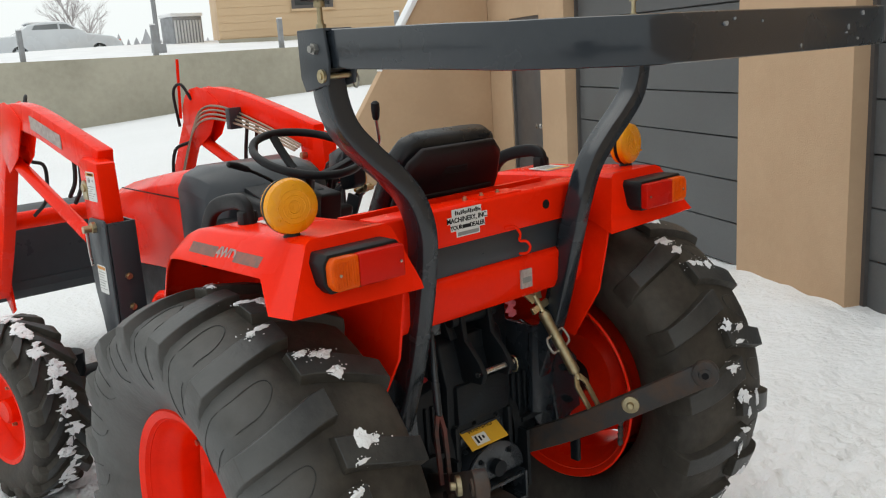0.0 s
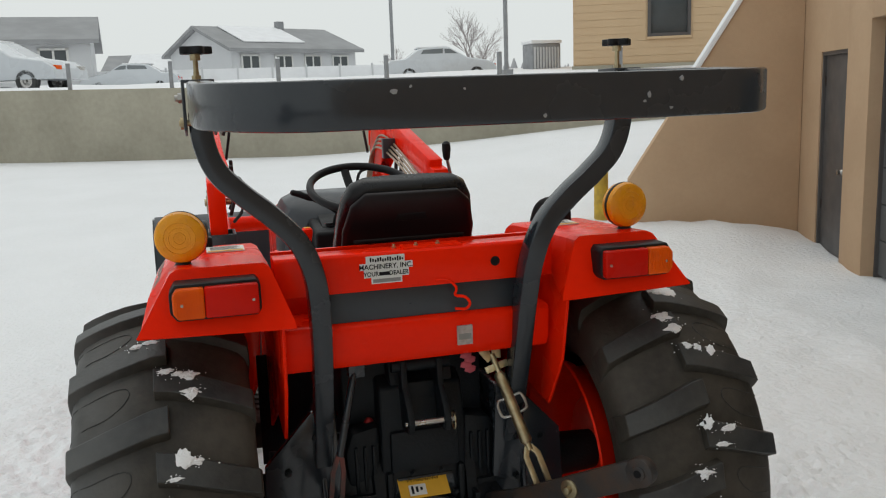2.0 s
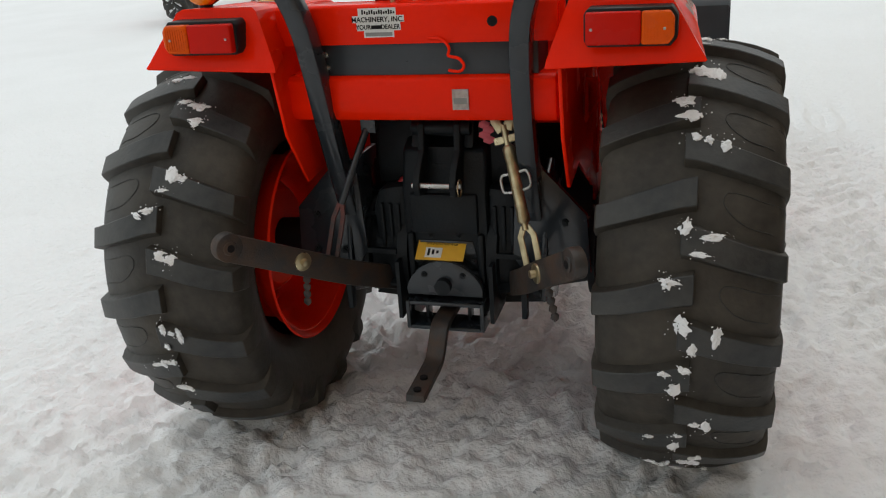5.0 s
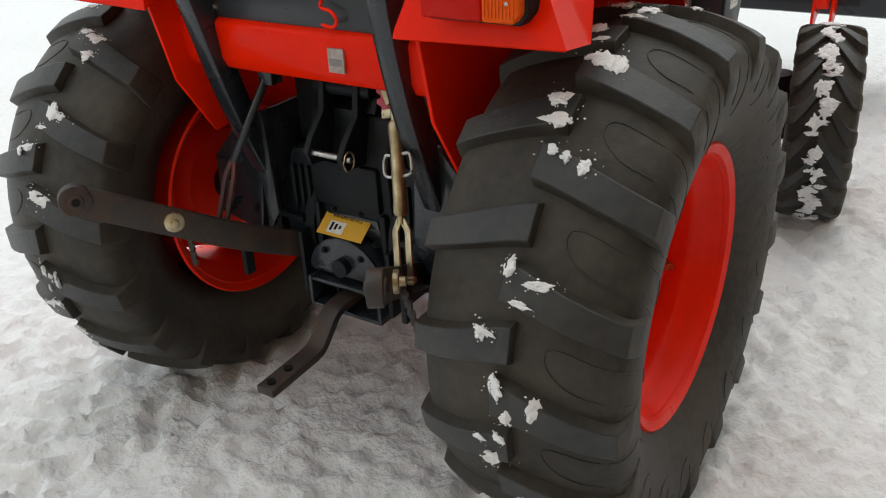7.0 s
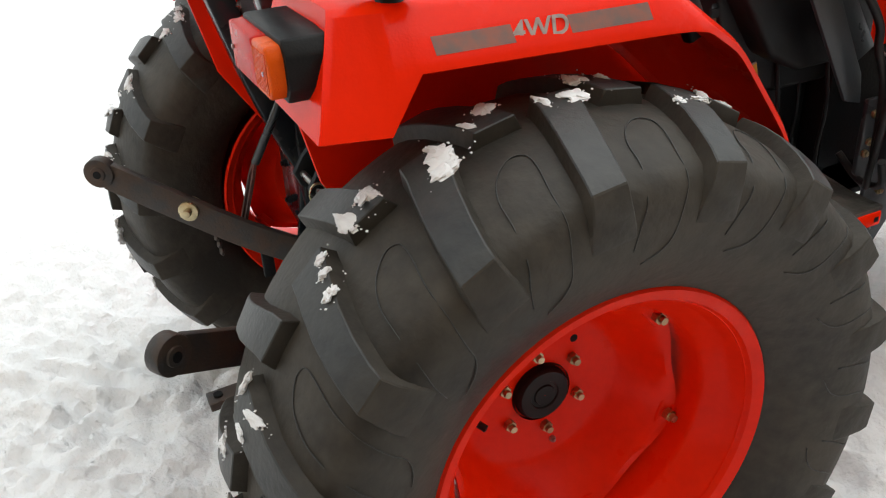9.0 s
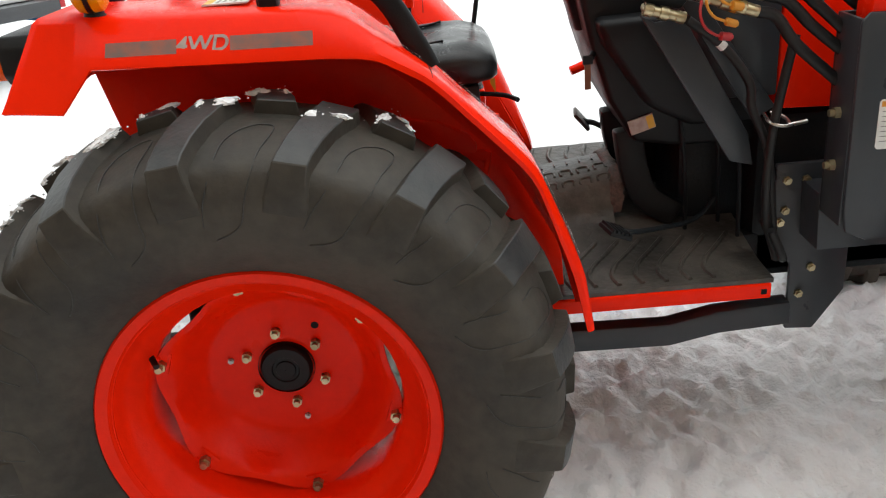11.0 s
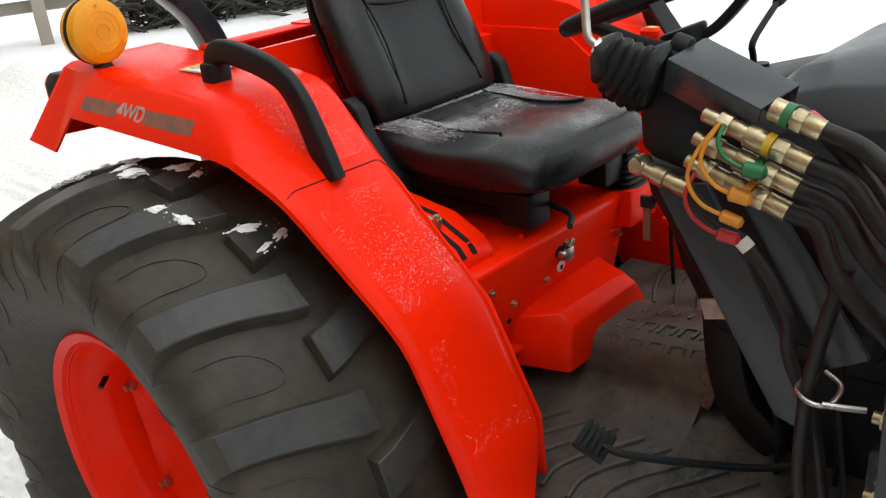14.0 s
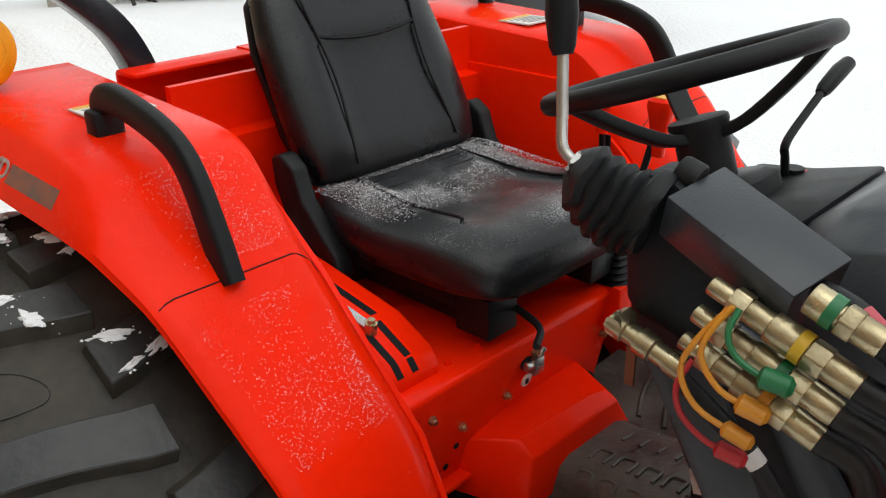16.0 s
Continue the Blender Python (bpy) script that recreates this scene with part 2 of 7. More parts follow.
def grains(name, pts, material, parent, label, r0, r1, seed):
    """Many tiny loose grains as one mesh."""
    rnd = random.Random(seed)
    vs, fs = [], []
    for p in pts:
        k = len(vs)
        r = rnd.uniform(r0, r1)
        a = rnd.uniform(0, 3)
        c, d = r * math.cos(a), r * math.sin(a)
        vs += [(p[0] + c, p[1] + d, p[2]), (p[0] - d, p[1] + c, p[2]), (p[0] - c, p[1] - d, p[2]), (p[0] + d, p[1] - c, p[2]), (p[0], p[1], p[2] + r * 0.8), (p[0], p[1], p[2] - r * 0.8)]
        for i in range(4):
            fs += [(k + i, k + (i + 1) % 4, k + 4), (k + (i + 1) % 4, k + i, k + 5)]
    me = bpy.data.meshes.new(name)
    me.from_pydata(vs, [], fs)
    me.materials.append(material)
    ob = new(name, me)
    ob.parent = parent
    return tagged(ob, label, kind="stuff")


def text_part(name, body, size, m, material, parent, squash=1.0, bold=0.0):
    """Raised lettering in the built-in font."""
    cu = bpy.data.curves.new(name, "FONT")
    cu.body, cu.size, cu.extrude, cu.offset = body, size, 0.0006, size * bold
    cu.align_x, cu.align_y = "CENTER", "CENTER"
    tmp = bpy.data.objects.new(name, cu)
    scene.collection.objects.link(tmp)
    bpy.context.view_layer.update()
    me = bpy.data.meshes.new_from_object(tmp.evaluated_get(bpy.context.evaluated_depsgraph_get()))
    bpy.data.objects.remove(tmp)
    me.transform(m @ Matrix.Diagonal((squash, 1, 1, 1)))
    me.materials.clear()
    me.materials.append(material)
    ob = new(name, me)
    ob.parent = parent
    return ob


def frame_at(o, xdir, ydir):
    """A pose whose local x and y run along the given directions."""
    x = Vector(xdir).normalized()
    z = x.cross(Vector(ydir)).normalized()
    y = z.cross(x)
    return Matrix((( x.x, y.x, z.x, o[0]), (x.y, y.y, z.y, o[1]), (x.z, y.z, z.z, o[2]), (0, 0, 0, 1)))


def smooth01(a, b, v):
    t = min(1, max(0, (v - a) / (b - a)))
    return t * t * (3 - 2 * t)


# ---- the lie of the land ----
WALL_P, WALL_D = Vector((11, 13, 0)), Vector((-25, 12, 0)).normalized()
WALL_N = Vector((-WALL_D.y, WALL_D.x, 0)) * -1
FRONT_P, FRONT_D = Vector((3.781, 0.720, 0)), Vector((0.402, 0.916, 0)).normalized()
FRONT_N = Vector((-FRONT_D.y, FRONT_D.x, 0))


def ground_z(x, y):
    p = Vector((x, y, 0))
    dist = abs((p - WALL_P).dot(WALL_N))
    beyond = (p - WALL_P).dot(WALL_N)
    base = 0.49 + 0.66 * smooth01(11, 0.5, (p - WALL_P).dot(WALL_D))
    h = base * (smooth01(12.5, 0, dist) if beyond > -50 and y > 0 else 0) * smooth01(2.0, 7.0, y)
    q = (p - FRONT_P).dot(FRONT_N)
    s = (p - FRONT_P).dot(FRONT_D)
    near = smooth01(-14, -6, s) * smooth01(9, 6.5, s)
    h *= 1 - near * smooth01(3.4, 0.5, q)
    h += near * (0.07 * smooth01(1.1, 0.2, q) * smooth01(1.4, 0.4, s) - 0.06 * smooth01(1.4, 0.3, q))
    h += 0.21 * math.exp(-(((x - 5.3) / 0.8) ** 2 + ((y - 6.2) / 0.75) ** 2)) * (1 + 0.5 * noise.noise((x * 2.1, y * 2.1, 5)))
    if -0.5 < q < 2.2 and -8 < s < 8:
        h += smooth01(2.2, 0.6, q) * (0.045 * noise.noise((x * 2.3, y * 2.3, 21)) + 0.010 * noise.noise((x * 9, y * 9, 22)))
    h += 0.5 * math.exp(-(((x + 2.2) / 2.0) ** 2 + ((y + 6.5) / 1.1) ** 2)) * (0.8 + 0.5 * noise.noise((x * 1.7, y * 1.7, 4)))
    r = math.hypot(x - 0.2, y)
    if r < 14:
        k = smooth01(14, 3, r)
        h += k * (0.016 * noise.noise((x * 2.2, y * 2.2, 0)) + 0.012 * noise.noise((x * 6, y * 6, 3)))
        if r < 5:
            n1 = noise.noise((x * 9 + 0.8 * noise.noise((x * 3, y * 3, 1)), y * 12, 7))
            h += smooth01(5, 2, r) * smooth01(2.6, 1.2, abs(x - 0.1)) * (0.072 * (0.5 - abs(n1)) + 0.030 * noise.noise((x * 24, y * 24, 9)))
            # pressed tyre tracks with cleat marks
            for c in (-0.66, 0.66, 1.55):
                d = abs(x - c)
                if d < 0.28:
                    w = smooth01(0.28, 0.18, d)
                    v = (y * 0.9 + d * (1 if x > c else 1)) * 2 * math.pi / 0.14
                    h += w * (-0.022 + 0.024 * max(-0.6, min(0.6, math.sin(v))) * (0.8 + 0.9 * noise.noise((x * 3, y * 3, 12)))) * (1 if c < 1 else smooth01(-0.6, 0.2, y))
    return h


def spaced(lo, hi, step, far):
    v = list(np.arange(lo, hi, step))
    out, d, x = [], step, hi
    while x < far:
        out.append(x)
        d *= 1.16
        x += d
    down, d, x = [], step, lo - step
    while x > -far:
        down.append(x)
        d *= 1.16
        x -= d
    return down[::-1] + v + out


gx, gy = spaced(-2.4, 3.6, 0.024, 1500), spaced(-2.2, 3.4, 0.024, 1500)
gv = [(x, y, ground_z(x, y)) for y in gy for x in gx]
nx = len(gx)
gf = [(j * nx + i, j * nx + i + 1, (j + 1) * nx + i + 1, (j + 1) * nx + i) for j in range(len(gy) - 1) for i in range(nx - 1)]
gm = bpy.data.meshes.new("ground")
gm.from_pydata(gv, [], gf)
gm.polygons.foreach_set("use_smooth", [True] * len(gf))


def snow_ground_material():
    m = mat("trodden_snow", (0.82, 0.83, 0.845), 0.8, dark=(0.78, 0.79, 0.80), scale=0.8, amount=0.7, fine=14, bump=0.020, bump_scale=24, spec=0.2)
    n, l = m.node_tree.nodes, m.node_tree.links
    p = n["Principled BSDF"]
    src = p.inputs["Base Color"].links[0].from_socket
    co = n.new("ShaderNodeTexCoord")
    a = n.new("ShaderNodeTexNoise")
    a.inputs["Scale"].default_value, a.inputs["Detail"].default_value, a.inputs["Roughness"].default_value = 1.3, 9, 0.68
    l.new(co.outputs["Object"], a.inputs["Vector"])
    g = n.new("ShaderNodeVectorMath")
    g.operation = "LENGTH"
    l.new(co.outputs["Object"], g.inputs[0])
    fall = n.new("ShaderNodeMapRange")
    fall.inputs[1].default_value, fall.inputs[2].default_value = 1.2, 6.0
    fall.inputs[3].default_value, fall.inputs[4].default_value = 0.10, -0.12
    l.new(g.outputs["Value"], fall.inputs[0])
    s = n.new("ShaderNodeMath")
    s.operation = "ADD"
    l.new(a.outputs[0], s.inputs[0])
    l.new(fall.outputs[0], s.inputs[1])
    r = n.new("ShaderNodeMapRange")
    r.inputs[1].default_value, r.inputs[2].default_value = 0.55, 0.78
    r.inputs[3].default_value, r.inputs[4].default_value = 0.0, 0.20
    l.new(s.outputs[0], r.inputs[0])
    mx = n.new("ShaderNodeMix")
    mx.data_type = "RGBA"
    mx.inputs[7].default_value = (0.55, 0.54, 0.52, 1)
    l.new(r.outputs[0], mx.inputs[0])
    l.new(src, mx.inputs[6])
    l.new(mx.outputs[2], p.inputs["Base Color"])
    return m


gm.materials.append(snow_ground_material())
tagged(new("ground", gm), "trodden white snow with tyre tracks and dirt stains", "snow ground", kind="structure")

# ---- retaining wall with its terrace, posts and what stands there ----
def along_wall(s, off, z):
    p = WALL_P + WALL_D * s + WALL_N * off
    return (p.x, p.y, z)


TOP = 1.99


def rise(off):
    return 0.06 * min(off, 8.7) - 0.0145 * min(max(off - 8.7, 0), 45)


def wall_top(s):
    return TOP + 0.30 * smooth01(3, 27, s)


b = M()
vs = prism(b, [(-14, -0.3), (45, -0.3)] + [(s, wall_top(s)) for s in (45, 40, 33, 27, 22, 17, 14, 11.5, 9, 6, -14)], "y", -0.15, 0.15)
bmesh.ops.transform(b, verts=vs, matrix=Matrix.Translation(WALL_P) @ Matrix(((WALL_D.x, WALL_N.x, 0, 0), (WALL_D.y, WALL_N.y, 0, 0), (0, 0, 1, 0), (0, 0, 0, 1))))
tagged(part("wall_north", b, CONCRETE, bevel=0.015), "long stained grey concrete retaining wall", "retaining wall", kind="structure")
far_sign = 1 if (Vector((0, 60, 0)) - WALL_P).dot(WALL_N) > 0 else -1
b = M()
rows = []
for off in (0.16, 3, 6, 8.7, 16, 30, 36, 55, 100, 250, 900):
    rows.append([Vector(along_wall(s, far_sign * off, wall_top(s) - 0.03 - (wall_top(s) - TOP) * smooth01(0, 8.7, off) + rise(off) + 0.12 * noise.noise((s * 0.3, off * 0.2, 2)) * min(1, off / 3))) for s in np.linspace(-700, 800, 5).tolist() + np.linspace(-30, 50, 60).tolist()])
    rows[-1].sort(key=lambda v: (v - WALL_P).dot(WALL_D))
loft(b, rows, False, False)
tagged(part("ground_terrace", b, SNOW), "upper parking ground under smooth snow", "snow ground", kind="structure")


def lot_z(x, y):
    off = abs((Vector((x, y, 0)) - WALL_P).dot(WALL_N))
    return TOP - 0.03 + rise(off)


post = thing("fence_post", "short weathered steel fence post on the concrete wall", "post", "posts on the retaining wall", at=along_wall(0.7, 0, wall_top(0.7)))
b = M()
prism(b, [(-0.045, -0.045), (0.045, -0.045), (0.045, 0.045), (-0.045, 0.045)], "z", 0, 0.62)
part("shaft", b, POLE, post, bevel=0.008)
b = M()
box(b, (-0.05, -0.05, 0.615), (0.05, 0.05, 0.645))
part("cap", b, SNOW, post, "snow cap", bevel=0.012)
for s in (3.2, 5.72, 8.2, 10.68, 13.25, 15.8, 18.35, 20.9, 23.5):
    copy_thing(post, Matrix.Translation(along_wall(s, 0, wall_top(s) - 0.02)))


def car(at, turn, scale=1.0):
    c = thing("car", "white four-door saloon car parked in the snow", "car", "parked cars", at=at)
    c.rotation_euler = (0, 0, radians(turn))
    c.scale = (scale,) * 3
    side = [(-2.25, 0.35), (-2.28, 0.75), (-2.1, 0.95), (-1.5, 1.0), (-0.95, 1.38), (-0.3, 1.46), (0.35, 1.42), (1.05, 1.0), (1.95, 0.85), (2.25, 0.65), (2.28, 0.35)]
    b = M()
    rings = []
    for y, k in ((-0.86, 0.93), (-0.80, 1.0), (0.80, 1.0), (0.86, 0.93)):
        rings.append([Vector((x, y * (0.80 if z > 1.05 else 1.0), 0.35 + (z - 0.35) * k)) for x, z in side])
    loft(b, rings)
    body = part("body", b, CARW, c, bevel=0.03)
    for sy in (-1, 1):
        for name, pts in (("front_window", [(0.12, 1.03), (0.88, 1.03), (0.36, 1.34), (0.12, 1.36)]), ("rear_window", [(-0.98, 1.03), (0.04, 1.03), (0.04, 1.37), (-0.75, 1.33)])):
            b = M()
            prism(b, pts, "y", sy * 0.70, sy * 0.775)
            part(name, b, CARGLASS, c)
        b = M()
        box(b, (2.06, sy * 0.45, 0.60), (2.26, sy * 0.74, 0.72))
        part("headlight", b, ORANGELENS if sy < 0 else STEEL, c, bevel=0.02)
        b = M()
        box(b, (-2.285, sy * 0.45, 0.66), (-2.15, sy * 0.78, 0.80))
        part("tail_light", b, REDLENS, c, bevel=0.02)
        for x in (-1.38, 1.42):
            b = M()
            revolve(b, [(-0.10, 0.18), (-0.10, 0.29), (-0.07, 0.32), (0.07, 0.32), (0.10, 0.29), (0.10, 0.18)], (x, sy * 0.76, 0.32), "y", 28)
            wheel = part("wheel", b, RUBBER, c)
            b = M()
            revolve(b, [(0.06, 0.02), (0.09, 0.05), (0.06, 0.12), (0.085, 0.20)], (x, sy * 0.76, 0.32), "y", 20)
            revolve(b, [(-0.06, 0.02), (-0.09, 0.05), (-0.06, 0.12), (-0.085, 0.20)], (x, sy * 0.76, 0.32), "y", 20)
            part("wheel_cover", b, STEEL, wheel)
    b = M()
    box(b, (-1.0, -0.6, 1.40), (0.3, 0.6, 1.47))
    part("snow_on_roof", b, SNOW, c, bevel=0.03)
    return c


car((-5.93, 25.85, lot_z(-5.93, 25.85) - 0.03), -23, 1.04)
car((-3.2, 43.0, lot_z(-3.2, 43.0) - 0.02), 174)
car((9.6, 33.4, lot_z(9.6, 33.4) - 0.10), -8)


def house(at, turn, length, depth, eave, ridge, wins):
    h = thing("house", "pale single-storey house with a snowy shingle roof", "house", "houses beyond the wall", at=at)
    h.rotation_euler = (0, 0, radians(turn))
    b = M()
    prism(b, [(-depth / 2, -1), (depth / 2, -1), (depth / 2, eave), (0, ridge - 0.15), (-depth / 2, eave)], "x", -length / 2, length / 2)
    part("wall", b, HOUSEW, h)
    b = M()
    for sy in (-1, 1):
        o = 0.5
        prism(b, [(0, ridge + 0.1), (sy * (depth / 2 + o), eave - (ridge - eave) * o / (depth / 2) + 0.1), (sy * (depth / 2 + o), eave - (ridge - eave) * o / (depth / 2) - 0.1), (0, ridge - 0.1)], "x", -length / 2 - 0.4, length / 2 + 0.4)
    roof = part("roof", b, ROOF, h)
    b = M()
    box(b, (length * 0.1, -0.5, ridge - 0.4), (length * 0.1 + 0.5, -0.1, ridge + 0.5))
    part("vent_pipe", b, POLE, roof)
    b = M()
    prism(b, [(-0.15, ridge + 0.08), (-depth * 0.42, eave + (ridge - eave) * 0.18 + 0.1), (-depth * 0.42, eave + (ridge - eave) * 0.18 + 0.16), (-0.15, ridge + 0.14)], "x", -length * 0.36, length * 0.12)
    part("snow_on_roof", b, SNOW, roof)
    for x in wins:
        b = M()
        for dx in (-0.55, 0.05):
            box(b, (x + dx, -depth / 2 - 0.06, eave - 1.75), (x + dx + 0.5, -depth / 2 + 0.05, eave - 0.55))
        win = part("window", b, GLASS, h)
        b = M()
        for lo, hi in (((-0.66, -1.86), (-0.56, -0.44)), ((-0.05, -1.86), (0.05, -0.44)), ((0.56, -1.86), (0.66, -0.44)), ((-0.66, -0.54), (0.66, -0.44)), ((-0.66, -1.86), (0.66, -1.76))):
            box(b, (x + lo[0], -depth / 2 - 0.09, eave + lo[1]), (x + hi[0], -depth / 2 + 0.04, eave + hi[1]))
        part("frame", b, WHITE, win)
    return h


house((4.4, 58.5, 2.3), 27, 9.4, 8, 2.75, 4.2, (-3.4, -1.0, 1.2, 3.4))
house((-13.4, 46, 2.45), 4, 16.5, 8, 2.5, 3.75, (-6.6, -3.2, 0.4, 3.4, 6.6))
house((-1.0, 82, 1.95), -8, 12, 9, 2.3, 4.2, (-3, 0, 3))

# white board fence before the houses
fence = thing("board_fence", "white vinyl yard fence half buried in snow", "fence", at=(3.5, 48, 2.3))
for i in range(12):
    b = M()
    box(b, (-9 + i * 1.9, -0.02, -0.6), (-9 + i * 1.9 + 1.84, 0.02, 1.3))
    part("panel", b, SNOW, fence)
    b = M()
    box(b, (-9.06 + i * 1.9, -0.06, -0.6), (-8.96 + i * 1.9, 0.06, 1.42))
    part("post", b, HOUSEW, fence)
picket = thing("picket_fence", "weathered wooden picket fence in the snow", "fence", at=(-13.5, 31, 2.35))
for i in range(60):
    b = M()
    prism(b, [(-8 + i * 0.24, -0.5), (-7.82 + i * 0.24, -0.5), (-7.82 + i * 0.24, 1.0), (-7.91 + i * 0.24, 1.1), (-8 + i * 0.24, 1.0)], "y", -0.015, 0.015)
    part("picket", b, FENCEW, picket)
b = M()
for z in (0.2, 0.75):
    box(b, (-8.1, 0.016, z), (6.5, 0.05, z + 0.08))
part("rail", b, FENCEW, picket)

b = M()
rod(b, (0, 0, 0), (0, 0, 9), 0.05)
box(b, (-0.12, -0.12, 0), (0.12, 0.12, 0.25))
lamp_pole = thing("lamp_pole", "slim dark steel pole behind the wall", "pole", at=(6.45, 16.7, lot_z(6.45, 16.7) - 0.03))
part("shaft", b, POLE, lamp_pole)
b = M()
rod(b, (0, 0, -0.5), (0, 0, 12), 0.11)
upole = thing("utility_pole", "tall grey utility pole in the haze", "pole", at=(12.3, 54, lot_z(12.3, 54)))
part("shaft", b, POLE, upole)

ac = thing("air_conditioner", "grey outdoor air conditioning unit with louvred sides", "air conditioner", at=(9.6, 22.25, lot_z(9.6, 22.25) - 0.10))
b = M()
box(b, (-0.45, -0.4, 0.0), (0.45, 0.4, 0.8))
part("case", b, POLE, ac, bevel=0.03)
for i in range(9):
    b = M()
    box(b, (-0.40 + i * 0.092, -0.43, 0.08), (-0.35 + i * 0.092, -0.40, 0.70))
    part("louvre", b, HOUSEW, ac)
b = M()
box(b, (-0.48, -0.43, 0.80), (0.48, 0.43, 0.90))
part("snow_cap", b, SNOW, ac, bevel=0.03)


def bare_tree(at, height, seed, group="bare trees", reach=1.0):
    rnd = random.Random(seed)
    t = thing("bare_tree", "leafless grey-brown tree in the snowy haze", "tree", group, at=at)
    b, c = M(), M()

    def limb(p, d, length, r, depth):
        q = p + d * length
        tube(b if depth < 2 else c, [p, p + d * length * 0.5 + Vector((rnd.uniform(-1, 1), rnd.uniform(-1, 1), 0)) * length * 0.05, q], r, 5 if depth < 2 else 3, up=(0.9, 0.3, 0.1), scale=[1, 0.8, 0.55])
        if depth > 4:
            return
        for _ in range(4 if depth < 4 else 3):
            k = rnd.uniform(0.35, 1.0)
            nd = (d + Vector((rnd.uniform(-1, 1), rnd.uniform(-1, 1), rnd.uniform(-0.2, 0.7))) * 0.62 * reach).normalized()
            limb(p + d * length * k, nd, length * rnd.uniform(0.55, 0.75), r * 0.55, depth + 1)
    limb(Vector((0, 0, -0.3)), Vector((0, 0, 1)), height * 0.34, height * 0.011, 0)
    part("trunk", b, BARK, t)
    part("crown", c, BARK, t)
    return t


bare_tree((23.6, 72, 1.7), 11.0, 1, reach=1.15)
bare_tree((27, 78, 1.9), 7.4, 2)
bare_tree((18.5, 80, 1.9), 6.6, 3)
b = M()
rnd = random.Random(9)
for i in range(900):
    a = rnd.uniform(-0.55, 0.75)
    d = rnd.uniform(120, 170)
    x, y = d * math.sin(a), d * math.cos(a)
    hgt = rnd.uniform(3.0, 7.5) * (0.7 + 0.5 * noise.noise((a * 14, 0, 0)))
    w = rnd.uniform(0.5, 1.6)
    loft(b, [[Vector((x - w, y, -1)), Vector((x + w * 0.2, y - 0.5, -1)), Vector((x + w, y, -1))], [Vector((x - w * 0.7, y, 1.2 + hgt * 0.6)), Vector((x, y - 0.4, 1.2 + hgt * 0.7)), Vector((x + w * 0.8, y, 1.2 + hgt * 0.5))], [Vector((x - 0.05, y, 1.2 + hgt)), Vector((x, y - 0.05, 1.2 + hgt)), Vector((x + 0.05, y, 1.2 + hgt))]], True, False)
tagged(part("far_woods", b, WOODS), "line of leafless woods with the snowfall haze put into its pale grey", "woods", kind="stuff")

# beige building on the terrace
bb_c, bb_d = Vector((9.73, 20.26, 0)), Vector((0.9, -0.43, 0)).normalized()
bb_m = Matrix.Translation((bb_c.x, bb_c.y, -0.857)) @ Matrix(((bb_d.x, -bb_d.y, 0, 0), (bb_d.y, bb_d.x, 0, 0), (0, 0, 1, 0), (0, 0, 0, 1))) @ Matrix.Diagonal((1.25, 1.25, 1.25, 1))
bld = thing("beige_building", "beige building with lap siding and a dark window", "building")
bld.matrix_world = bb_m
b = M()
for x0, x1, z0, z1 in ((0, 1.63, 2.2, 7), (2.48, 9, 2.2, 7), (1.63, 2.48, 2.2, 3.2), (1.63, 2.48, 4.15, 7)):
    box(b, (x0, 0, z0), (x1, 0.25, z1))
box(b, (0, 0.25, 2.2), (0.25, 7, 7))
box(b, (0, 0, 7), (9, 7, 7.2))
part("wall", b, SIDING, bld)
for i in range(28):
    z = 2.62 + i * 0.16
    for x0, x1 in (((0.0, 9.0),) if z < 3.04 or z > 4.2 else ((0.0, 1.56), (2.55, 9.0))):
        b = M()
        prism(b, [(-0.010, z), (-0.010, z + 0.010), (-0.004, z + 0.155), (0.002, z + 0.155), (0.002, z)], "x", x0, x1)
        part("siding_board", b, SIDING, bld)
b = M()
box(b, (-0.03, -0.05, 2.2), (9, 0.0, 2.60))
part("footing", b, CONCRETE, bld)
b = M()
box(b, (1.66, 0.09, 3.23), (2.45, 0.11, 4.12))
win = part("window", b, GLASS, bld)
b = M()
for lo, hi in (((1.60, 3.17), (1.67, 4.18)), ((2.44, 3.17), (2.51, 4.18)), ((1.67, 3.17), (2.44, 3.24)), ((1.67, 4.11), (2.44, 4.18))):
    box(b, (lo[0], -0.04, lo[1]), (hi[0], 0.12, hi[1]))
part("window_frame", b, DOORM, win)
b = M()
box(b, (1.58, -0.07, 3.12), (2.53, 0.05, 3.17))
part("window_sill", b, SIDING, win)
b = M()
box(b, (3.3, -0.06, 4.4), (3.6, 0.0, 4.9))
part("meter_box", b, SIDING, bld, bevel=0.02)

# ---- the tan building beside the tractor ----
fr_m = Matrix.Translation(FRONT_P + Vector((0, 0, -0.06))) @ Matrix(((FRONT_D.x, -FRONT_N.x, 0, 0), (FRONT_D.y, -FRONT_N.y, 0, 0), (0, 0, 1, 0), (0, 0, 0, 1)))
HIGH = 5.2


def front(name, label, boxes, material, kind="structure", bevel=0.006, category="wall"):
    b = M()
    for lo, hi in boxes:
        box(b, lo, hi, fr_m)
    return tagged(part(name, b, material, bevel=bevel), label, category, kind=kind)


